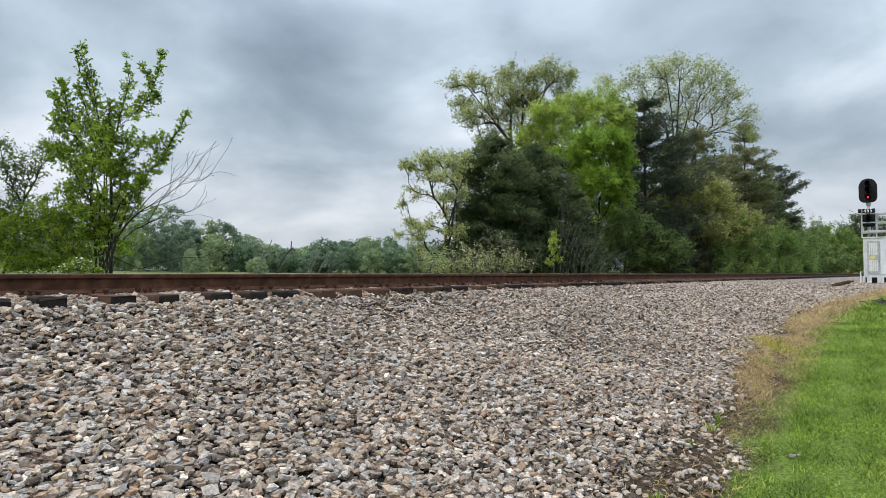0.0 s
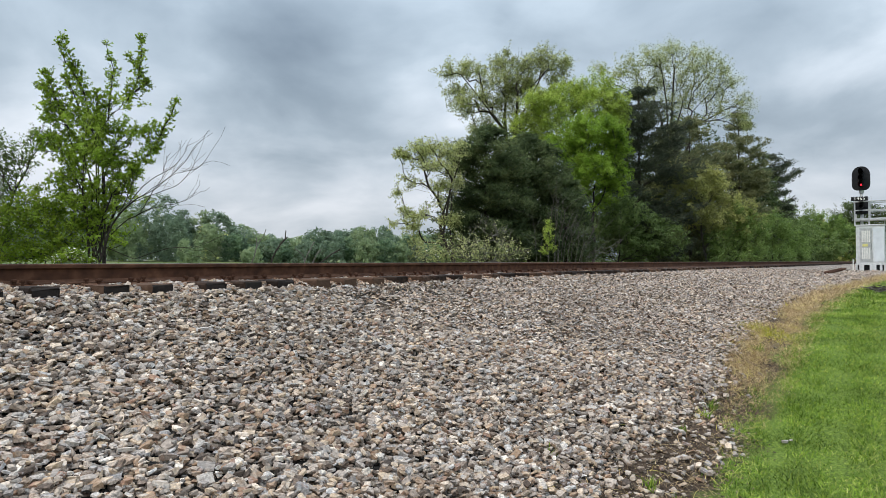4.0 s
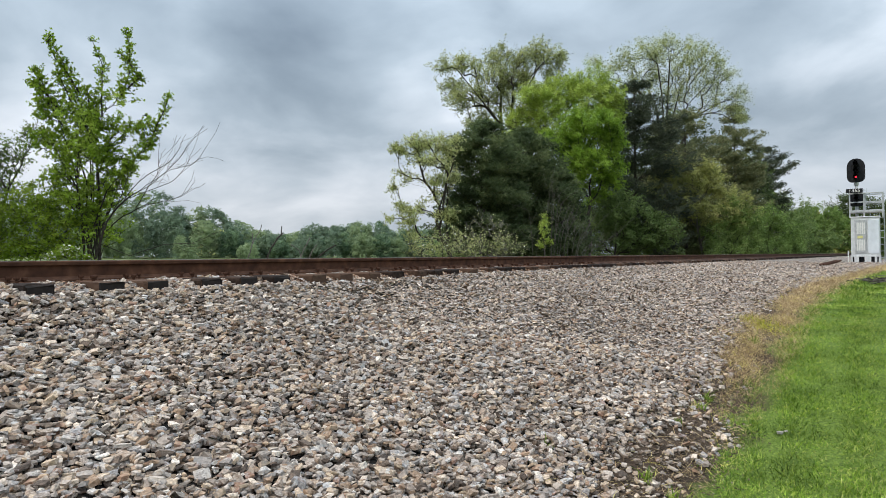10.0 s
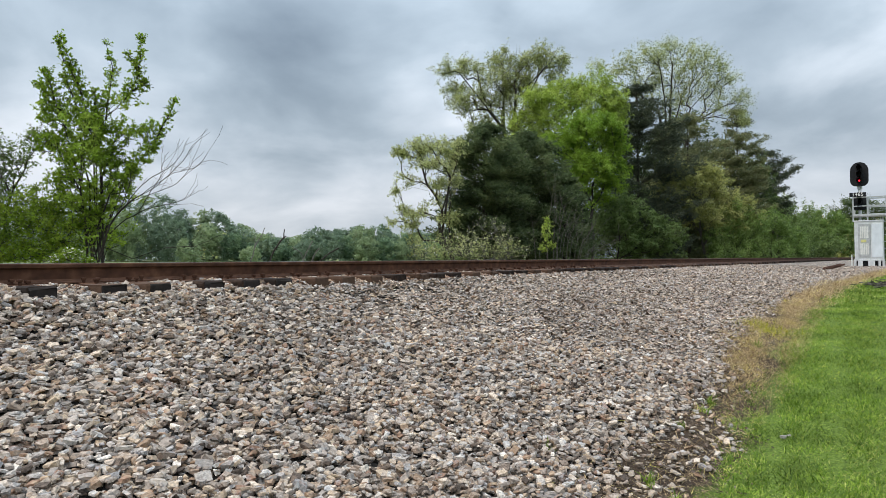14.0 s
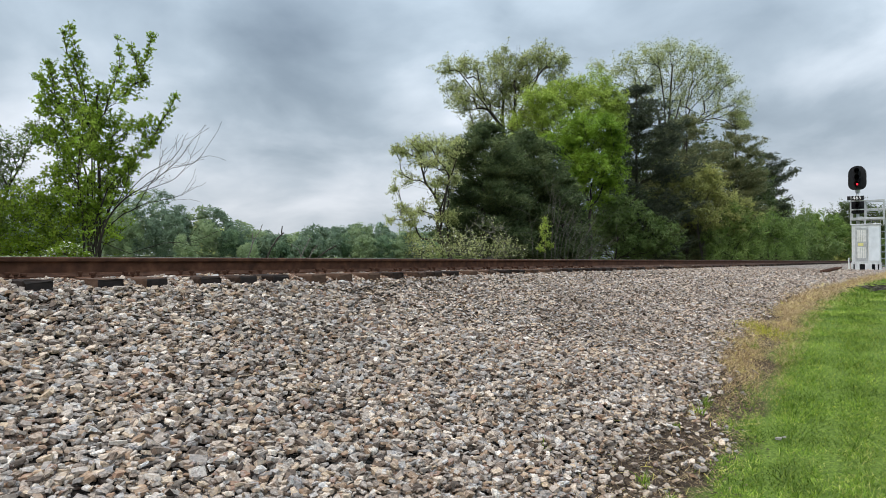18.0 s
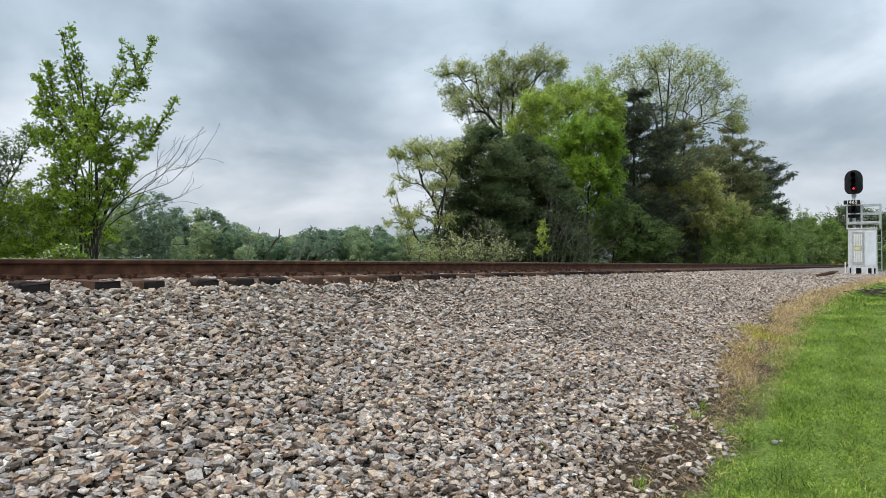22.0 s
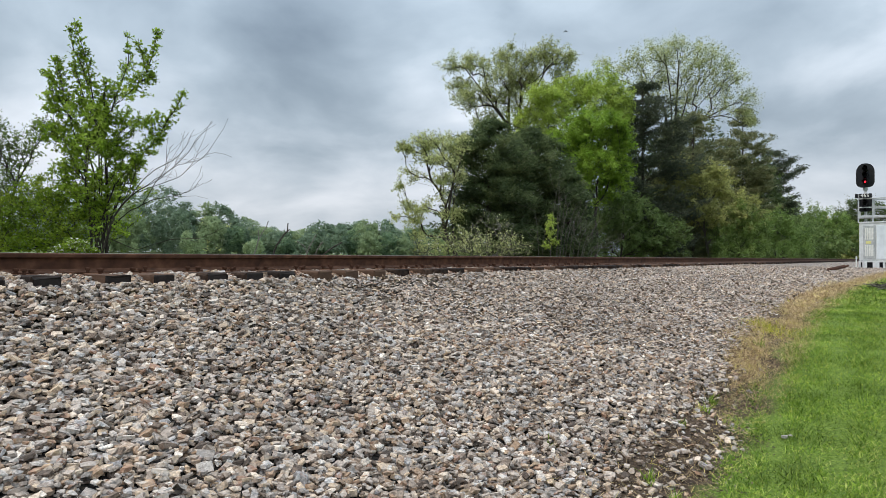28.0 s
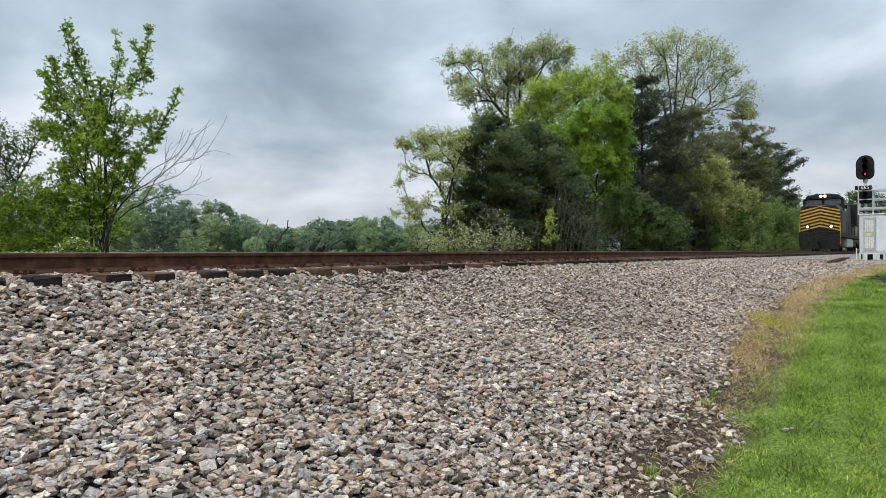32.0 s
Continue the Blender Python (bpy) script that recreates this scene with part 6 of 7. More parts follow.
# ---- far woods across the field ----
def far_woods(name, label, rows, leafs):
    vs, fs, ix, tv, tf, c, tc = [], [], [], [], [], 0, 0
    for x0, x1, y, tops, step, size in rows:
        x = x0
        while x < x1:
            yy = y + rng.uniform(-12, 12)
            s, d = along(x, yy)
            g = float(level(s, d))
            top = np.interp(x, *tops) * rng.uniform(0.82, 1.06)
            w = rng.uniform(4.0, 6.5) * size
            h = top - g
            tall = rng.uniform(0, 1) < 0.05
            # a rounded crown of bunched foliage over darker lower boughs
            k = 46
            q = rng.normal(0, 1, (k, 3))
            q /= np.linalg.norm(q, axis=1, keepdims=True)
            q[:, 1] = -np.abs(q[:, 1]) * np.sign(rng.uniform(-0.25, 1, k))
            q *= rng.uniform(0.74, 0.92, (k, 1))
            cen = np.array((x, yy, g + h * 0.55)) + q * np.array((w * (0.45 if tall else 1), w, h * 0.45))
            low = np.stack([x + rng.uniform(-w, w, 9), yy - rng.uniform(0, w, 9), g + rng.uniform(0, 0.3, 9) * h], -1)
            hub = np.repeat(np.concatenate([cen, low]), 33, 0)
            puff = rng.normal(0, 1, hub.shape)
            puff /= np.linalg.norm(puff, axis=1, keepdims=True)
            cc = hub + puff * rng.uniform(0.5, 1.0, (len(hub), 1)) * np.array((1, 1, 0.75)) * 1.45 * size
            v, f = leaf_places(cc, 1.08 * size, None, True, puff * 1.2 + (hub - np.array((x, yy, g + h * 0.3))) / w)
            vs.append(v), fs.append(f + c), ix.append(np.full(len(f), rng.integers(0, len(leafs))))
            c += len(v)
            x += step * rng.uniform(0.6, 1.3)
    ob = new(name, array_mesh(name, np.concatenate(vs), np.concatenate(fs), leafs, np.concatenate(ix)))
    return tagged(ob, label, "woods", kind="stuff")


TOPS = ((-170, -124, -108, -86, -77, -68, -54, -34, -21, -10, 40), (26, 26, 28, 24, 19, 12, 13, 16.5, 14.5, 13.5, 13))
far_woods("far_woods", "hazy green wood along the far side of the field", [(-175, -76, 250, TOPS, 4.4, 1.15), (-150, -76, 236, (TOPS[0], tuple(v * 0.72 for v in TOPS[1])), 5.5, 0.95)], ["leaf_far_haze", "leaf_far_haze", "leaf_haze"])
far_woods("far_woods", "dark blue-green wood beyond the low field", [(-76, 45, 255, TOPS, 4.0, 1.1), (-76, 20, 240, (TOPS[0], tuple(v * 0.7 for v in TOPS[1])), 5.5, 0.9)], ["leaf_blue_haze", "leaf_far_haze", "leaf_haze", "leaf_blue_haze"])
far_woods("far_woods", "distant wooded hill behind the field", [(-300, 60, 420, ((-300, -130, -105, 60), (24, 22, 21, 20)), 13.0, 1.8)], ["leaf_far_haze"])
far_woods("field_bushes", "pale bushes scattered on the far field", [(-84, -76, 150, ((-90, -40), (9.0, 8.0)), 5, 0.6), (-64, -60, 170, ((-90, -40), (8.0, 7.0)), 6, 0.6), (-52, -46, 165, ((-90, -40), (7, 6)), 6, 0.5)], ["leaf_far_haze"])
far_woods("trackside_woods", "green wood closing the view beside the far track", [(90, 150, 190, ((90, 150), (14, 15)), 5, 1.0), (130, 200, 240, ((90, 200), (17, 19)), 7, 1.2)], ["leaf_mid", "leaf_dull", "leaf_olive"])


# ---- low undergrowth that closes the foot of the wood ----
def undergrowth(name, label, s0, s1, d0, d1, n, height, size, leafs):
    s, d = s0 + (s1 - s0) * rng.uniform(0, 1, n) ** 1.4, rng.uniform(d0, d1, n)
    x, y = FROM[0] + ALONG[0] * s + SIDE[0] * d, FROM[1] + ALONG[1] * s + SIDE[1] * d
    h = height * (0.75 + 0.35 * ripple(x, y, 3.0, 2.0) + 0.2 * ripple(x, y, 0.9, 1.0))
    z = level(s, d) + h * rng.uniform(0.02, 1.0, n) ** 0.8
    cc = np.repeat(np.stack([x, y, z], -1), 24, 0)
    v, f = leaf_places(cc + rng.normal(0, 1, cc.shape) * np.array((1, 1, 0.75)) * size * 1.4, size * 0.8, None, True)
    ix = np.repeat((ripple(x, y, 4.0, 3.0) > 0.1).astype(int) + (ripple(x, y, 2.2, 5.0) > 0.55).astype(int), 24)
    return tagged(new(name, array_mesh(name, v, f, leafs, ix)), label, "undergrowth", kind="stuff")


undergrowth("undergrowth", "tangled green undergrowth along the foot of the wood", 23, 70, -14, -10, 2100, 3.2, 0.20, ["leaf_dull", "leaf_mid", "leaf_olive"])
undergrowth("undergrowth", "tangled green undergrowth along the foot of the wood", 60, 170, -15, -9, 1900, 4.6, 0.45, ["leaf_mid", "leaf_dull", "leaf_olive"])

undergrowth("undergrowth", "leafy green brush below the young trees beside the track", 0.5, 6.8, -12.5, -10.2, 420, 2.2, 0.085, ["leaf_bush", "leaf_mid", "leaf_bush"])

# ---- the signal and its cabinet ----
SIG = trackwise(29.7, 4.2, 0)


def stadium(w, h, r_top, r_bot, n=8):
    """Outline of a plate with rounded ends, about its middle."""
    pts = []
    for cx, cz, r, a0 in ((w / 2 - r_bot, -h / 2 + r_bot, r_bot, -90), (w / 2 - r_top, h / 2 - r_top, r_top, 0), (-w / 2 + r_top, h / 2 - r_top, r_top, 90), (-w / 2 + r_bot, -h / 2 + r_bot, r_bot, 180)):
        for k in range(n + 1):
            a = radians(a0 + 90 * k / n)
            pts.append((cx + r * math.cos(a), cz + r * math.sin(a)))
    return pts


def at(e, ob, x, y, z):
    ob.location = (x, y, z)
    return ob


def signal_head(parent, z, lit):
    head = part("signal_head", prism(bmesh.new(), stadium(0.78, 1.00, 0.36, 0.24), "y", -0.02, 0.02), "signal_black", parent, "black oval signal head with one red light" if lit else "black oval signal head, unlit")
    head.location = (0, -0.16, z)
    bm = bmesh.new()
    prism(bm, stadium(0.26, 0.80, 0.12, 0.10), "y", 0.02, 0.22)
    part("housing", bm, "signal_black", head)
    for k, dz in enumerate((0.27, 0.0, -0.27)):
        bm = bmesh.new()
        n = 12
        for i in range(n):
            a0, a1 = radians(-60 + 300 * i / n), radians(-60 + 300 * (i + 1) / n)
            q = [(0.105 * math.cos(a), y, dz + 0.125 * math.sin(a)) for a, y in ((a0, -0.02), (a1, -0.02), (a1, -0.40), (a0, -0.40))]
            bm.faces.new([bm.verts.new(p) for p in q])
        bmesh.ops.solidify(bm, geom=bm.faces[:], thickness=0.006)
        part("hood", bm, "signal_black", head)
        bm = bmesh.new()
        rod(bm, (0, -0.035, dz), (0, -0.02, dz), 0.045 if lit and k == 2 else 0.10, sides=18)
        part("lens", bm, "red_lens" if lit and k == 2 else "signal_black", head, "glowing red lens" if lit and k == 2 else "dark lens")
    return head


signal = empty("railway_signal", SIG @ Matrix.Diagonal((0.83, 1, 1, 1)), "grey railway signal mast with a maintenance platform, showing red", "railway signal")
part("mast", rod(bmesh.new(), (0, 0, 0.55), (0, 0, 4.8), 0.075, 0.07, 14), "galvanized", signal, smooth=True)
part("mast_base", box(bmesh.new(), -0.22, 0.22, -0.22, 0.22, 0.5, 0.68, 0.02), "galvanized", signal)
part("mast_collar", rod(bmesh.new(), (0, 0, 3.80), (0, 0, 3.92), 0.11, sides=14), "galvanized", signal)
signal_head(signal, 4.41, True)
low = signal_head(signal, 3.23, False)
low.scale = (0.86, 0.9, 0.66)
plate = part("number_board", box(bmesh.new(), -0.42, 0.28, -0.02, 0.0, -0.085, 0.085, 0.004), "signal_black", signal, "black number board with white figures")
plate.location = (0.02, -0.58, 3.53)
cu = bpy.data.curves.new("numerals", "FONT")
cu.body, cu.size, cu.align_x, cu.align_y, cu.extrude = "1465", 0.215, "CENTER", "CENTER", 0.003
cu.space_character = 1.15
text = new("numerals", cu)
dg = bpy.context.evaluated_depsgraph_get()
flat = bpy.data.meshes.new_from_object(text.evaluated_get(dg))
bpy.data.objects.remove(text)
flat.materials.append(M["sign_white"])
nums = new("numerals", flat)
nums.parent = plate
nums.matrix_local = pose(-0.07, -0.026, 0, 90)
tagged(nums, "white numerals")
# platform with its guard rails
part("platform", box(bmesh.new(), -0.30, 1.14, -0.42, 0.42, 2.64, 2.73, 0.01), "galvanized", signal, "grey steel grating platform")
for x in (-0.27, 0.33, 1.10):
    for y in (-0.40, 0.40):
        part("post", box(bmesh.new(), x - 0.03, x + 0.03, y - 0.03, y + 0.03, 2.42 if y < 0 else 2.73, 3.43, 0.004), "galvanized", signal)
for z in (3.06, 3.42):
    for y in (-0.40, 0.40):
        part("guard_rail", box(bmesh.new(), -0.30, 1.14, y - 0.022, y + 0.022, z - 0.024, z + 0.024, 0.004), "galvanized", signal)
    part("guard_rail", box(bmesh.new(), -0.292, -0.248, -0.376, 0.376, z - 0.022, z + 0.022, 0.004), "galvanized", signal)

ladder = part("ladder", box(bmesh.new(), 0.90, 0.95, 0.36, 0.41, 0.5, 2.64, 0.006), "galvanized", signal, "grey steel ladder up to the platform")
part("rail_post", box(bmesh.new(), 1.10, 1.15, 0.36, 0.41, 0.5, 2.64, 0.006), "galvanized", ladder)
for k in range(7):
    part("rung", rod(bmesh.new(), (0.94, 0.385, 0.75 + 0.28 * k), (1.11, 0.385, 0.75 + 0.28 * k), 0.014, sides=8), "galvanized", ladder)

CAB = trackwise(29.0, 4.51, 0)
cabinet = empty("signal_cabinet", CAB @ Matrix.Diagonal((0.8, 1, 1, 1)), "pale grey metal signal cabinet on short legs", "cabinet")
part("body", box(bmesh.new(), -0.61, 0.61, 0.0, 0.62, 0.87, 2.40, 0.015), "aluminium_paint", cabinet)
part("roof", box(bmesh.new(), -0.64, 0.64, -0.03, 0.65, 2.404, 2.45, 0.012), "aluminium_paint", cabinet)
door = part("door", box(bmesh.new(), -0.45, 0.08, -0.022, -0.002, 0.93, 2.30, 0.006), "galvanized", cabinet, "grey louvred door")
for z0, z1 in ((1.72, 2.20), (1.05, 1.50)):
    for k in range(5):
        x = -0.36 + k * 0.075
        part("louvre", box(bmesh.new(), x, x + 0.055, -0.034, -0.020, z0, z1, 0.004), "white_louvre", door)
part("sticker", box(bmesh.new(), -0.33, -0.10, -0.030, -0.0225, 1.55, 1.66), "sticker_yellow", door, "pale yellow notice")
part("handle", box(bmesh.new(), 0.02, 0.05, -0.05, -0.0215, 1.50, 1.68, 0.004), "galvanized", door)
part("panel", box(bmesh.new(), 0.13, 0.585, -0.020, -0.002, 0.93, 2.30, 0.006), "sky_sheen_panel", cabinet, "smooth side panel, sky reflection painted into its colour")
part("skid", box(bmesh.new(), -0.64, 0.64, -0.03, 0.05, 0.80, 0.866, 0.006), "aluminium_paint", cabinet)
part("skid", box(bmesh.new(), -0.64, 0.64, 0.57, 0.65, 0.80, 0.866, 0.006), "aluminium_paint", cabinet)
for x, w in ((-0.60, 0.04), (-0.38, 0.10), (0.10, 0.14), (0.44, 0.05), (0.60, 0.04)):
    for y in (0.01, 0.61):
        part("leg", box(bmesh.new(), x - w, x + w, y - 0.04, y + 0.04, 0.555, 0.798, 0.004), "aluminium_paint", cabinet)
# a black block stands in for the shade below the cabinet
part("cable_chamber", box(bmesh.new(), -0.55, 0.55, 0.10, 0.50, 0.56, 0.868, 0.01), "signal_black", cabinet, "black box painted in for the shade under the cabinet")
stub = tagged(part("marker_post", rod(bmesh.new(), (0, 0, 0.5), (0, 0, 1.05), 0.022, sides=10), "white_louvre"), "short white marker post beside the cabinet", "post")
stub.matrix_world = trackwise(28.7, 3.94, 0)
pad = tagged(part("foundation_pad", box(bmesh.new(), -1.1, 2.6, -0.9, 1.6, 0.2, 0.56, 0.03), "gravel_pad"), "grey gravel and concrete pad under the signal", "foundation", kind="structure")
pad.matrix_world = trackwise(29.3, 4.7, 0)

# a length of scrap rail on the stones
bm = bmesh.new()
prism(bm, [(0.72 * a, 0.72 * b) for a, b in RAIL], "y", -0.58, 0.58)
scrap = tagged(part("scrap_rail", bm, "rust"), "short cut length of rusty rail lying on the ballast", "rail")
sx, sy = spot(21.6, 3.9)
scrap.matrix_world = Matrix.Translation((sx, sy, float(level(21.6, 3.9)) + 0.10)) @ pose(0, 0, 0, 0, 0, -57) @ pose(0, 0, 0, 6, 0, 0) @ pose(0, 0, 0, 0, 78, 0)

# twigs heaped on the lawn
for k in range(44):
    s, d = 14.5 + rng.normal(0, 0.28), 5.42 + rng.normal(0, 0.16)
    x, y = spot(s, d)
    z = float(level(s, d)) + 0.03 + abs(rng.normal(0, 0.05))
    ln = rng.uniform(0.12, 0.42)
    bm = bmesh.new()
    mid = (rng.normal(0, 0.02), rng.normal(0, 0.03), rng.normal(0.01, 0.015))
    rod(bm, (-ln / 2, 0, 0), mid, 0.011, 0.009, 5)
    rod(bm, mid, (ln / 2, rng.normal(0, 0.03), rng.normal(0, 0.03)), 0.009, 0.005, 5)
    tw = part("twig", bm, "bark_dark" if k % 3 else "bark_grey")
    tagged(tw, "dry dark twig in a heap on the grass", "twig", "twig heap")
    tw.matrix_world = Matrix.Translation((x, y, z)) @ pose(0, 0, 0, 0, rng.normal(0, 14), rng.uniform(0, 360))

# small flowers and pale scraps in the lawn
bm = bmesh.new()
for k in range(5):
    a = k * 1.2566
    p = [bm.verts.new((math.cos(a + q) * r, math.sin(a + q) * r, z)) for q, r, z in ((0, 0.002, 0), (-0.5, 0.009, 0.003), (0, 0.013, 0.004), (0.5, 0.009, 0.003))]
    bm.faces.new(p)
petals = data_of(bm, "petals", "yellow_petal")
stalk = data_of(rod(bmesh.new(), (0, 0, -0.09), (0, 0, 0), 0.0015, sides=5), "stalk", "grass_blade")
for k in range(30):
    x, y = (4.5, 7.55) if k < 9 else ((4.0, 6.3) if k < 14 else (rng.uniform(3.2, 5.6), 0))
    if y == 0:
        y = x * 1.5 + rng.uniform(-0.3, 0.5)
    x, y = x + rng.normal(0, 0.2), y + rng.normal(0, 0.4)
    s, d = along(x, y)
    if d < 4.9:
        continue
    e = empty("buttercup", Matrix.Translation((x, y, float(level(s, d)) + 0.085)), "small yellow flower in the lawn", "flower", "yellow flowers")
    a, b = new("petals", petals), new("stalk", stalk)
    a.parent = b.parent = e
    a.scale = (0.8, 0.8, 0.8)
for x, y, size in ((2.88, 5.18, 0.015), (2.82, 5.16, 0.011), (2.34, 4.88, 0.014), (3.07, 6.28, 0.013)):
    s, d = along(x, y)
    v, f = ROCKS[int(size * 1000)]
    st = tagged(new("loose_stone", array_mesh("loose_stone", v * stone_scale(1, size), f, ["gravel_pad"])), "pale stone lying in the grass", "stone")
    st.location = (x, y, float(level(s, d)) + 0.03)

# ---- the train ----
L_FRONT = 58.4


def locomotive():
    e = empty("locomotive", Matrix.Identity(4), "black freight locomotive with yellow chevron stripes and lit headlights", "locomotive")
    part("underframe", box(bmesh.new(), -21.6, -0.5, -1.5, 1.5, 1.20, 1.52, 0.03), "loco_grime", e)
    pilot = part("pilot", box(bmesh.new(), -0.5, -0.15, -1.48, 1.48, 0.42, 1.60, 0.04), "loco_grime", e, "grimy black front pilot sheet")
    bm = bmesh.new()
    for sgn in (1, -1):
        q = [(-0.14, 0, 0.14), (-0.14, 0, 0.85), (-0.45, sgn * 1.42, 0.85), (-0.45, sgn * 1.42, 0.14)]
        w = [bm.verts.new(p) for p in q] + [bm.verts.new((p[0] - 0.08, p[1], p[2])) for p in q]
        for f in ((0, 1, 2, 3), (7, 6, 5, 4), (0, 4, 5, 1), (1, 5, 6, 2), (2, 6, 7, 3), (3, 7, 4, 0)):
            bm.faces.new([w[i] for i in f])
    bmesh.ops.translate(bm, verts=bm.verts[:], vec=(0.25, 0, 0))
    bmesh.ops.recalc_face_normals(bm, faces=bm.faces[:])
    part("snow_plow", bm, "loco_grime", e, "dull black plow blade")
    for y in (-0.75, -0.6, 0.6, 0.75):
        bm = bmesh.new()
        rod(bm, (-0.16, y, 1.05), (-0.02, y, 0.82), 0.03, sides=6)
        rod(bm, (-0.02, y, 0.82), (-0.06, y, 0.5), 0.03, 0.035, 6)
        part("air_hose", bm, "loco_grime", e)
    for sgn in (1, -1):
        part("grab_iron", rod(bmesh.new(), (-0.13, sgn * 0.35, 1.45), (-0.13, sgn * 1.2, 1.45), 0.022, sides=6), "loco_grime", e)
        part("number_board", box(bmesh.new(), -3.06, -2.98, *sorted((sgn * 0.55, sgn * 1.15)), 4.60, 4.80, 0.01), "loco_grime", e, "dark number board")
        part("mirror", box(bmesh.new(), -3.5, -3.44, *sorted((sgn * 1.54, sgn * 1.72)), 3.6, 3.95, 0.01), "loco_black", e)
    part("coupler", box(bmesh.new(), -0.3, 0.55, -0.13, 0.13, 0.72, 1.02, 0.05), "loco_grime", e)
    # the wide nose, tapering a little to the front
    bm = bmesh.new()
    sec = [(-0.95, 1.45, 3.80), (-1.2, 1.47, 3.88), (-3.2, 1.49, 3.98)]
    rings = []
    for x, w, t in sec:
        rings.append([bm.verts.new((x, yy, z)) for yy, z in ((-w, 1.52), (w, 1.52), (w, t - 0.42), (w - 0.32, t), (-w + 0.32, t), (-w, t - 0.42))])
    bm.faces.new(rings[0]), bm.faces.new(rings[-1][::-1])
    for a, b in zip(rings, rings[1:]):
        for i in range(6):
            bm.faces.new((a[i], b[i], b[(i + 1) % 6], a[(i + 1) % 6]))
    bmesh.ops.recalc_face_normals(bm, faces=bm.faces[:])
    nose = part("nose", bm, "loco_black", e, "black nose with yellow chevrons")
    for k in range(9):
        z = 1.36 + k * 0.275
        bm = bmesh.new()
        w = 1.44
        for sgn in (1, -1):
            lo, hi, drop = z, z + 0.13, 0.40
            pts = [(0, lo + drop), (0, hi + drop), (sgn * w, hi), (sgn * w, lo)]
            pts = [(p[0], max(1.66, min(p[1], 3.76))) for p in pts]
            if pts[1][1] - pts[0][1] < 0.02 or pts[2][1] - pts[3][1] < 0.02:
                continue
            a = [bm.verts.new((-0.945, *p)) for p in pts]
            b = [bm.verts.new((-0.93, *p)) for p in pts]
            for f in ((b[0], b[1], b[2], b[3]), (a[3], a[2], a[1], a[0]), (a[0], a[1], b[1], b[0]), (a[1], a[2], b[2], b[1]), (a[2], a[3], b[3], b[2]), (a[3], a[0], b[0], b[3])):
                bm.faces.new(f)
        if len(bm.faces):
            bmesh.ops.recalc_face_normals(bm, faces=bm.faces[:])
            part("stripe", bm, "loco_yellow", nose, "yellow chevron stripe")
        else:
            bm.free()
    part("nose_seam", box(bmesh.new(), -0.946, -0.922, 0.72, 0.735, 1.70, 3.0), "loco_black", nose)
    # cab
    bm = bmesh.new()
    prism(bm, [(-1.48, 1.52), (1.48, 1.52), (1.52, 4.40), (1.15, 4.84), (0.5, 4.96), (-0.5, 4.96), (-1.15, 4.84), (-1.52, 4.40)], "x", -5.4, -3.15)
    for v in bm.verts:
        if v.co.x > -3.2 and v.co.z < 4.5 and v.co.z > 3.5:
            v.co.x += 0.1
    cab = part("cab", bm, "loco_black", e, "black crew cab")
    for sgn in (1, -1):
        y0, y1 = sorted((sgn * 0.10, sgn * 1.32))
        part("windshield", box(bmesh.new(), -3.16, -3.02, y0, y1, 4.02, 4.46, 0.03), "dark_glass", cab, "dark windshield pane")
        y0, y1 = sorted((sgn * 1.50, sgn * 1.535))
        part("side_panel", box(bmesh.new(), -5.3, -1.6, *sorted((sgn * 1.485, sgn * 1.505)), 1.56, 3.35, 0.004), "loco_black", cab)
        part("side_window", box(bmesh.new(), -4.9, -3.6, y0, y1, 3.45, 4.05, 0.01), "dark_glass", cab)
    part("visor", box(bmesh.new(), -3.16, -2.86, -1.5, 1.5, 4.50, 4.56, 0.01), "loco_black", cab)
    part("headlight_box", box(bmesh.new(), -3.2, -2.92, -0.36, 0.36, 4.58, 4.88, 0.03), "loco_black", cab)
    for y in (-0.15, 0.15):
        part("headlight", rod(bmesh.new(), (-2.90, y, 4.73), (-2.88, y, 4.73), 0.095, sides=16), "head_lamp", cab, "bright warm headlight")
        # emissive disc behind the lamp paints the halo
        part("reflector", rod(bmesh.new(), (-2.93, y, 4.73), (-2.90, y, 4.73), 0.135, sides=16), "lamp_halo", cab, "glowing amber disc for the lamp's halo")
    for y in (-0.86, 0.86):
        part("ditch_light_box", box(bmesh.new(), -0.7, -0.42, y - 0.16, y + 0.16, 1.88, 2.18, 0.02), "loco_black", e)
        part("ditch_light", rod(bmesh.new(), (-0.39, y, 2.03), (-0.37, y, 2.03), 0.085, sides=14), "head_lamp", e, "bright ditch light")
        part("reflector", rod(bmesh.new(), (-0.42, y, 2.03), (-0.39, y, 2.03), 0.12, sides=14), "lamp_halo", e, "glowing amber disc for the lamp's halo")
    # hood with its doors, radiator and fans
    part("hood", box(bmesh.new(), -17.6, -5.45, -0.95, 0.95, 1.52, 4.55, 0.08), "loco_black", e, "black engine hood")
    part("radiator", box(bmesh.new(), -21.2, -17.62, -1.45, 1.45, 2.6, 4.85, 0.10), "loco_black", e)
    part("rear_hood", box(bmesh.new(), -21.2, -17.62, -0.95, 0.95, 1.52, 2.59, 0.04), "loco_black", e)
    part("exhaust", box(bmesh.new(), -12.4, -11.2, -0.35, 0.35, 4.56, 4.84, 0.03), "loco_grime", e)
    for k in range(9):
        for sgn in (1, -1):
            x = -7.0 - k * 1.12
            part("hood_door", box(bmesh.new(), x - 0.5, x + 0.5, *sorted((sgn * 0.952, sgn * 0.975)), 1.75, 3.55, 0.008), "loco_black", e)
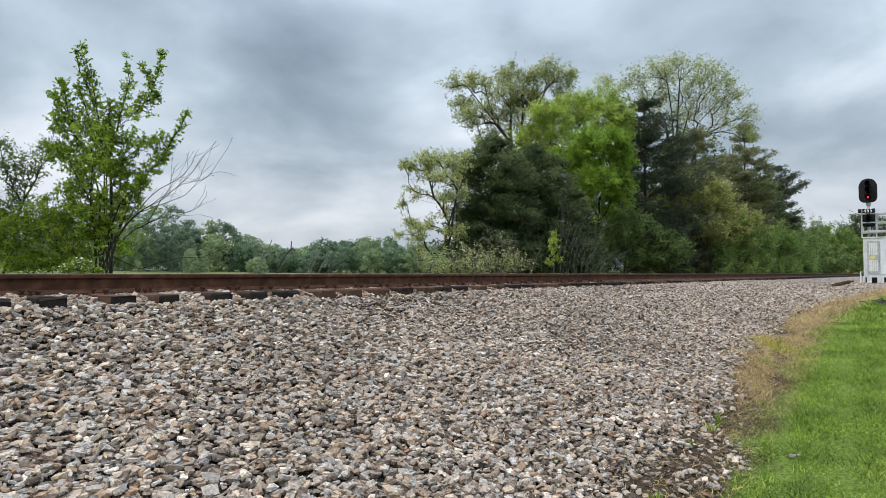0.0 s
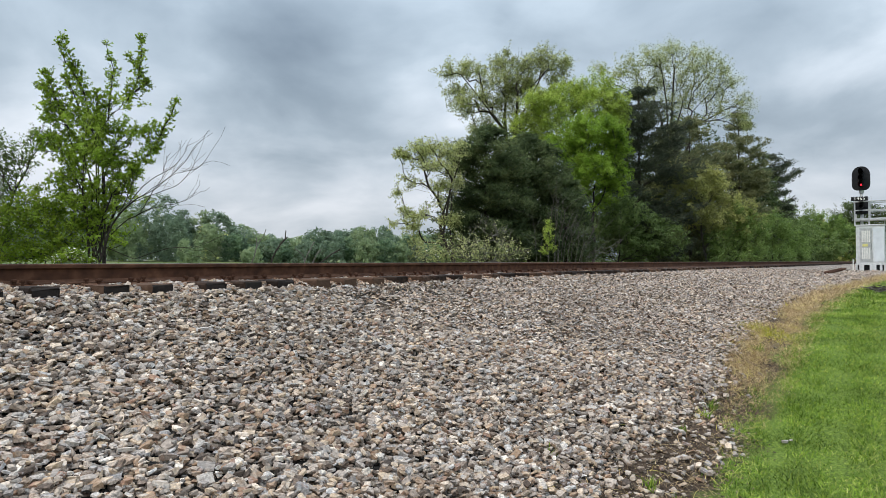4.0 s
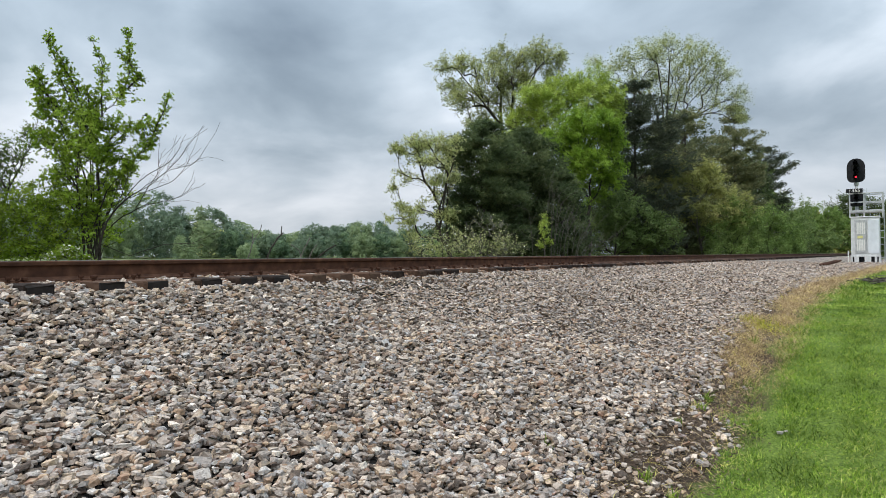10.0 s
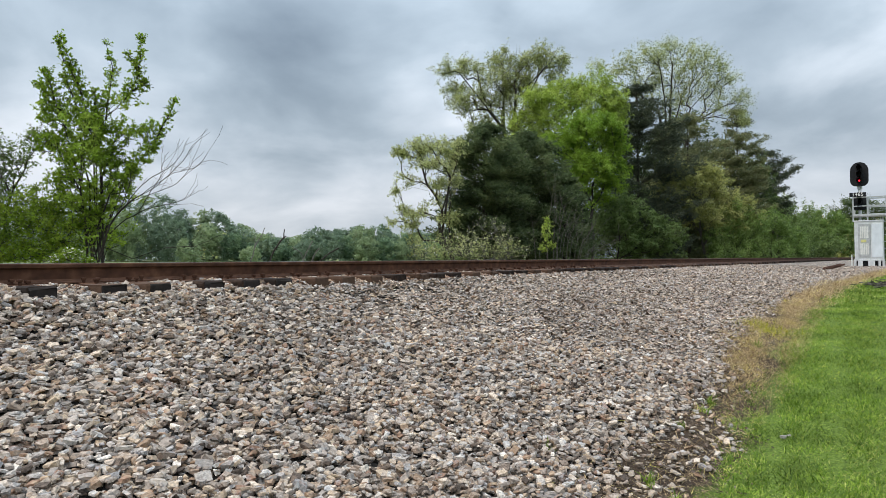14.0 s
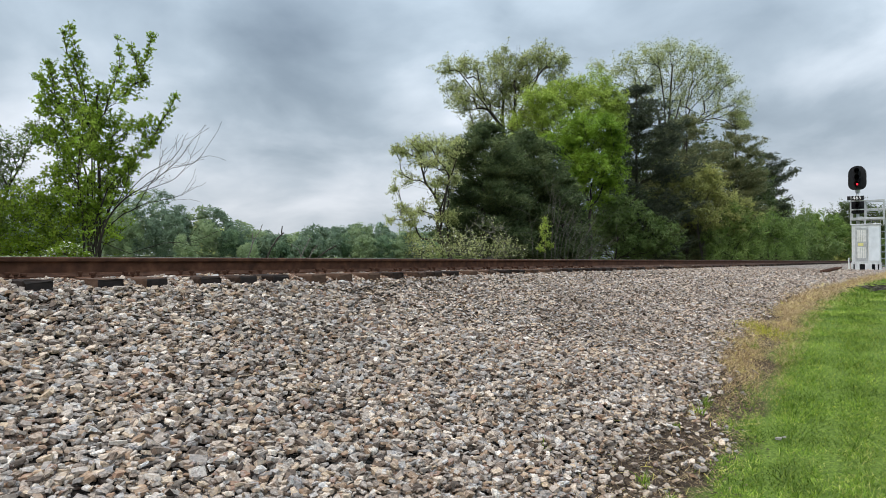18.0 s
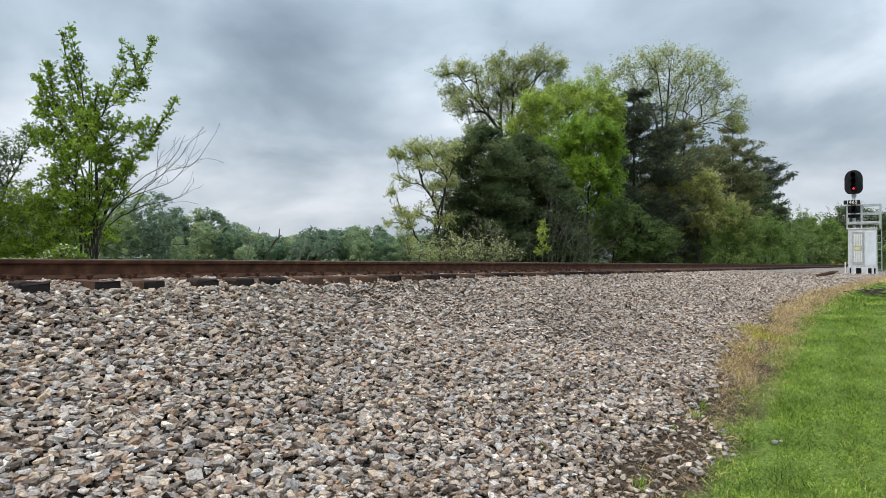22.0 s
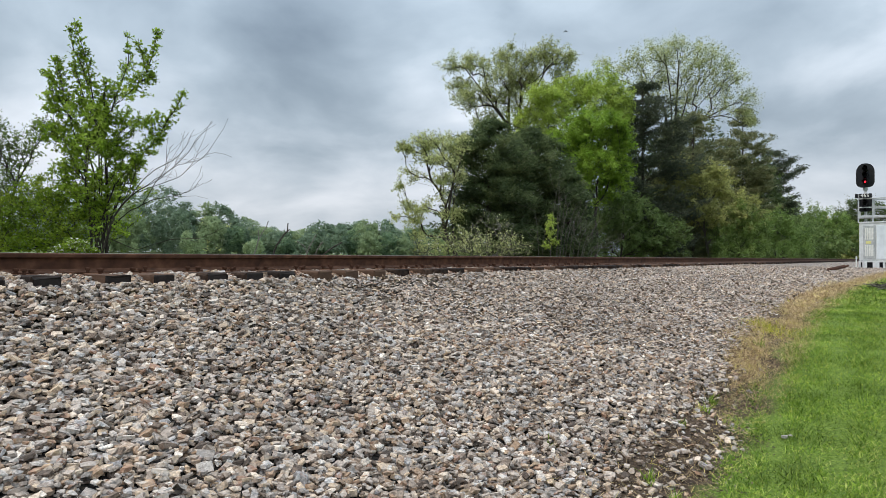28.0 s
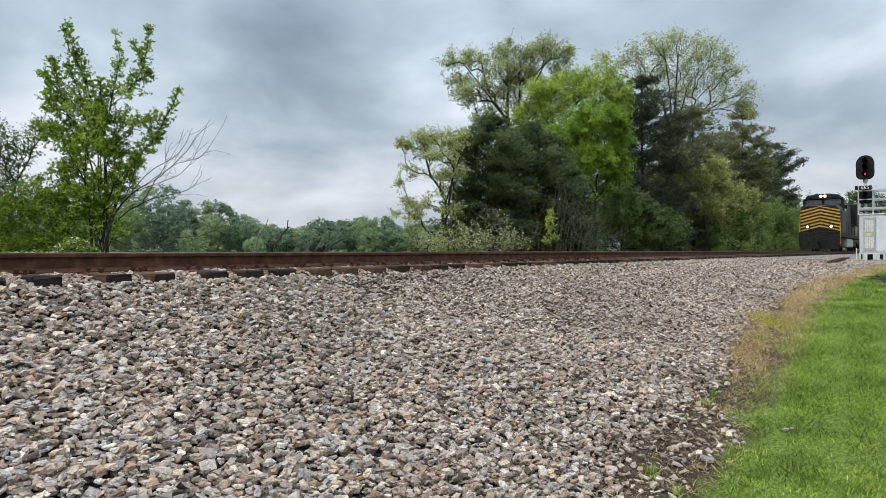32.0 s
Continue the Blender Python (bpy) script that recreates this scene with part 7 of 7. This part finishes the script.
    for sgn in (1, -1):
        for k in range(10):
            x = -6.0 - k * 1.65
            part("stanchion", rod(bmesh.new(), (x, sgn * 1.46, 1.52), (x, sgn * 1.46, 2.55), 0.022, sides=6), "loco_black", e)
        part("handrail", rod(bmesh.new(), (-6.0, sgn * 1.46, 2.55), (-20.9, sgn * 1.46, 2.55), 0.022, sides=6), "loco_black", e)
        part("front_handrail", rod(bmesh.new(), (-0.5, sgn * 1.46, 0.55), (-0.55, sgn * 1.48, 2.35), 0.035, sides=6), "loco_yellow", e, "yellow corner handrail")
        part("front_handrail", rod(bmesh.new(), (-0.55, sgn * 1.48, 2.35), (-1.5, sgn * 1.48, 2.65), 0.025, sides=6), "loco_black", e)
        for k in range(4):
            z = 0.35 + k * 0.33
            part("step", box(bmesh.new(), -1.15, -0.62, *sorted((sgn * 1.25, sgn * 1.53)), z, z + 0.04), "loco_grime", e)
    part("fuel_tank", box(bmesh.new(), -14.4, -8.2, -1.35, 1.35, 0.35, 1.18, 0.18), "loco_silver", e, "grey fuel tank")
    wheels = []
    for x0 in (-2.6, -16.6):
        for sgn in (1, -1):
            part("truck_frame", box(bmesh.new(), x0 - 4.0, x0 + 0.1, *sorted((sgn * 0.98, sgn * 1.16)), 0.42, 0.92, 0.06), "loco_grime", e)
        for k in range(3):
            bm = bmesh.new()
            rod(bm, (0, -0.72, 0), (0, 0.72, 0), 0.09, sides=10)
            for sgn in (1, -1):
                rod(bm, (0, sgn * 0.70, 0), (0, sgn * 0.82, 0), 0.53, sides=24)
                rod(bm, (0, sgn * 0.66, 0), (0, sgn * 0.70, 0), 0.56, sides=24)
                for q in range(4):
                    a = q * 1.5708
                    rod(bm, (0.3 * math.cos(a), sgn * 0.815, 0.3 * math.sin(a)), (0.3 * math.cos(a), sgn * 0.83, 0.3 * math.sin(a)), 0.06, sides=8)
            w = part("wheelset", bm, "loco_grime", e)
            w.location = (x0 - 0.25 - k * 1.8, 0, 0.53)
            wheels.append((w, w.location.copy()))
    return e, wheels


def freight_car():
    e = empty("freight_car", Matrix.Identity(4), "grey covered hopper car coupled behind the locomotive", "freight car", "freight cars")
    part("body", box(bmesh.new(), -16.6, -0.9, -1.5, 1.5, 1.35, 4.40, 0.25), "car_grey", e)
    part("roof_walk", box(bmesh.new(), -16.2, -1.3, -0.35, 0.35, 4.44, 4.52), "galvanized", e)
    part("sill", box(bmesh.new(), -17.3, -0.2, -1.3, 1.3, 1.05, 1.33, 0.02), "car_grey", e)
    for k in range(12):
        for sgn in (1, -1):
            x = -1.8 - k * 1.27
            part("rib", box(bmesh.new(), x - 0.05, x + 0.05, *sorted((sgn * 1.502, sgn * 1.58)), 1.4, 4.15), "car_grey", e)
    for x0 in (-2.2, -13.6):
        for sgn in (1, -1):
            part("truck_frame", box(bmesh.new(), x0 - 2.2, x0 + 0.2, *sorted((sgn * 0.9, sgn * 1.1)), 0.30, 0.75, 0.06), "loco_grime", e)
        for k in range(2):
            bm = bmesh.new()
            rod(bm, (0, -0.80, 0), (0, 0.80, 0), 0.08, sides=8)
            for sgn in (1, -1):
                rod(bm, (0, sgn * 0.68, 0), (0, sgn * 0.82, 0), 0.46, sides=18)
            w = part("wheelset", bm, "loco_grime", e)
            w.location = (x0 - 0.1 - k * 1.8, 0, 0.46)
    return e


loco, WHEELS = locomotive()
cars = [freight_car()]
for k in range(2):
    cars.append(copy_thing(cars[0], Matrix.Identity(4)))


def on_track(s, z=RAIL_TOP):
    """Pose of a vehicle whose front is at s and which heads back along the track."""
    x, y = spot(s, -GAUGE / 2)
    return Matrix.Translation((x, y, z)) @ Matrix.Rotation(-TURN - math.pi / 2, 4, "Z")


# ---- birds ----
def bird(label):
    e = empty("bird", Matrix.Identity(4), label, "bird", "birds")
    bm = bmesh.new()
    bmesh.ops.create_icosphere(bm, subdivisions=2, radius=1, matrix=Matrix.Diagonal((0.11, 0.035, 0.035, 1)))
    for v in bm.verts:
        if v.co.x < -0.04:
            v.co.y *= 0.6
    part("body", bm, "feather", e, smooth=True)
    part("beak", rod(bmesh.new(), (0.10, 0, 0), (0.135, 0, -0.004), 0.012, 0.001, 6), "feather", e)
    bm = bmesh.new()
    prism(bm, [(-0.09, -0.004), (-0.19, -0.004), (-0.19, 0.004), (-0.09, 0.004)], "y", -0.035, 0.035)
    part("tail", bm, "feather", e)
    wings = []
    for sgn in (1, -1):
        bm = bmesh.new()
        top = [bm.verts.new((x, sgn * y, 0.006)) for x, y in ((0.06, 0.0), (0.075, 0.09), (0.02, 0.21), (-0.03, 0.12), (-0.05, 0.0))]
        low = [bm.verts.new((v.co.x, v.co.y, -0.004)) for v in top]
        bm.faces.new(top), bm.faces.new(low[::-1])
        for i in range(5):
            bm.faces.new((top[i], low[i], low[(i + 1) % 5], top[(i + 1) % 5]))
        bmesh.ops.recalc_face_normals(bm, faces=bm.faces[:])
        w = part("wing", bm, "feather", e)
        w.location = (0, sgn * 0.02, 0.015)
        wings.append((w, sgn))
    return e, wings


BIRDS = [bird("small dark bird flying across the grey sky"), bird("small dark bird rising over the trees")]


def heading(p, q):
    v = Vector(q) - Vector(p)
    return Matrix.Translation(p) @ Matrix.Rotation(math.atan2(v.y, v.x), 4, "Z")


FLIGHTS = [
    [(0.0, (-90, 10, 12)), (7.0, (-45, 25, 11)), (9.0, (-26.0, 30, 8.6)), (10.1, (-15.1, 36.0, 9.1)), (10.5, (-11.9, 39.0, 9.9)), (10.9, (-8.8, 43.0, 10.5)), (11.3, (-5.6, 48.0, 11.2)), (12.0, (0.5, 58.0, 11.5)), (14.0, (25, 95, 9)), (32.0, (300, 400, 8))],
    [(0.0, (80, 110, 6)), (22.0, (45, 90, 8)), (26.5, (24, 62, 15)), (27.5, (13.7, 55.0, 19.0)), (28.0, (9.9, 50.0, 18.9)), (28.3, (7.4, 47.0, 19.4)), (29.0, (1.5, 40.0, 20.5)), (32.0, (-30, 20, 32))],
]


def train_at(t):
    """How far up the track the locomotive's front is; it brakes a little as it comes near."""
    u = 32 - t
    return L_FRONT + 19.3 * u + 5.0 * min(max(u - 2, 0), 1) ** 2


def motions():
    times = list(range(28)) + [28 + k / 4 for k in range(17)]
    rows = [(t, on_track(train_at(t))) for t in times]
    walk(loco, rows)
    for k, c in enumerate(cars):
        walk(c, [(t, on_track(22.4 + k * 17.6 + train_at(t))) for t in times])
    for w, p in WHEELS:
        turn = [(0.0, 0.0), (28.8, 0.0)] + [(28.8 + k / 30, k * 19.3 / 0.53 / 30) for k in range(1, 97)]
        walk(w, [(t, Matrix.Translation(p) @ Matrix.Rotation(a, 4, "Y")) for t, a in turn])
    for (e, wings), flight in zip(BIRDS, FLIGHTS):
        rows = []
        for i, (t, p) in enumerate(flight):
            q = flight[i + 1][1] if i + 1 < len(flight) else tuple(2 * a - b for a, b in zip(p, flight[i - 1][1]))
            rows.append((t, heading(p, q)))
        walk(e, rows)
        t0 = 9.5 if flight is FLIGHTS[0] else 27.0
        for w, sgn in wings:
            beat = [(0.0, 0.0)] + [(t0 + k * 0.1, 38 * sgn * (1 if k % 2 else -0.6)) for k in range(28)] + [(32.0, 0.0)]
            walk(w, [(t, Matrix.Translation(w.location) @ Matrix.Rotation(radians(a), 4, "X")) for t, a in beat])
    # the shoots lean with the gusts: degrees about the line of sight, plus a small flutter
    lean = [(0, 8), (1, 8), (2, 6), (3, 3), (4.5, -3), (6, -8), (7, -9), (8, -8), (9, -9), (10, -6), (11, -3), (13, 0), (14, 2), (17, 8), (19, 12), (23, 14), (25, 13), (28, 11), (30, 8), (32, 5)]
    for i, (sh, p) in enumerate(SHOOTS):
        # how far this shoot gives way to the wind, and its own set
        give, rest = (1.0, 0.0) if i < 3 else ((1.4, 2.0) if i in (5, 6) else ((1.5, 9.0) if i in (7, 8, 9) else (0.6, 0.0)))
        rows = []
        for t in np.arange(0, 32.01, 0.5):
            a = float(np.interp(t, [q[0] for q in lean], [0.75 * (q[1] - 13.5) for q in lean])) * give + rest + 1.2 * math.sin(t * 3.1 + i * 2) + 0.8 * math.sin(t * 5.3 + i)
            rows.append((float(t), Matrix.Translation(p) @ Matrix.Rotation(radians(a), 4, Vector((0, 1, 0)))))
        walk(sh, rows)


motions()
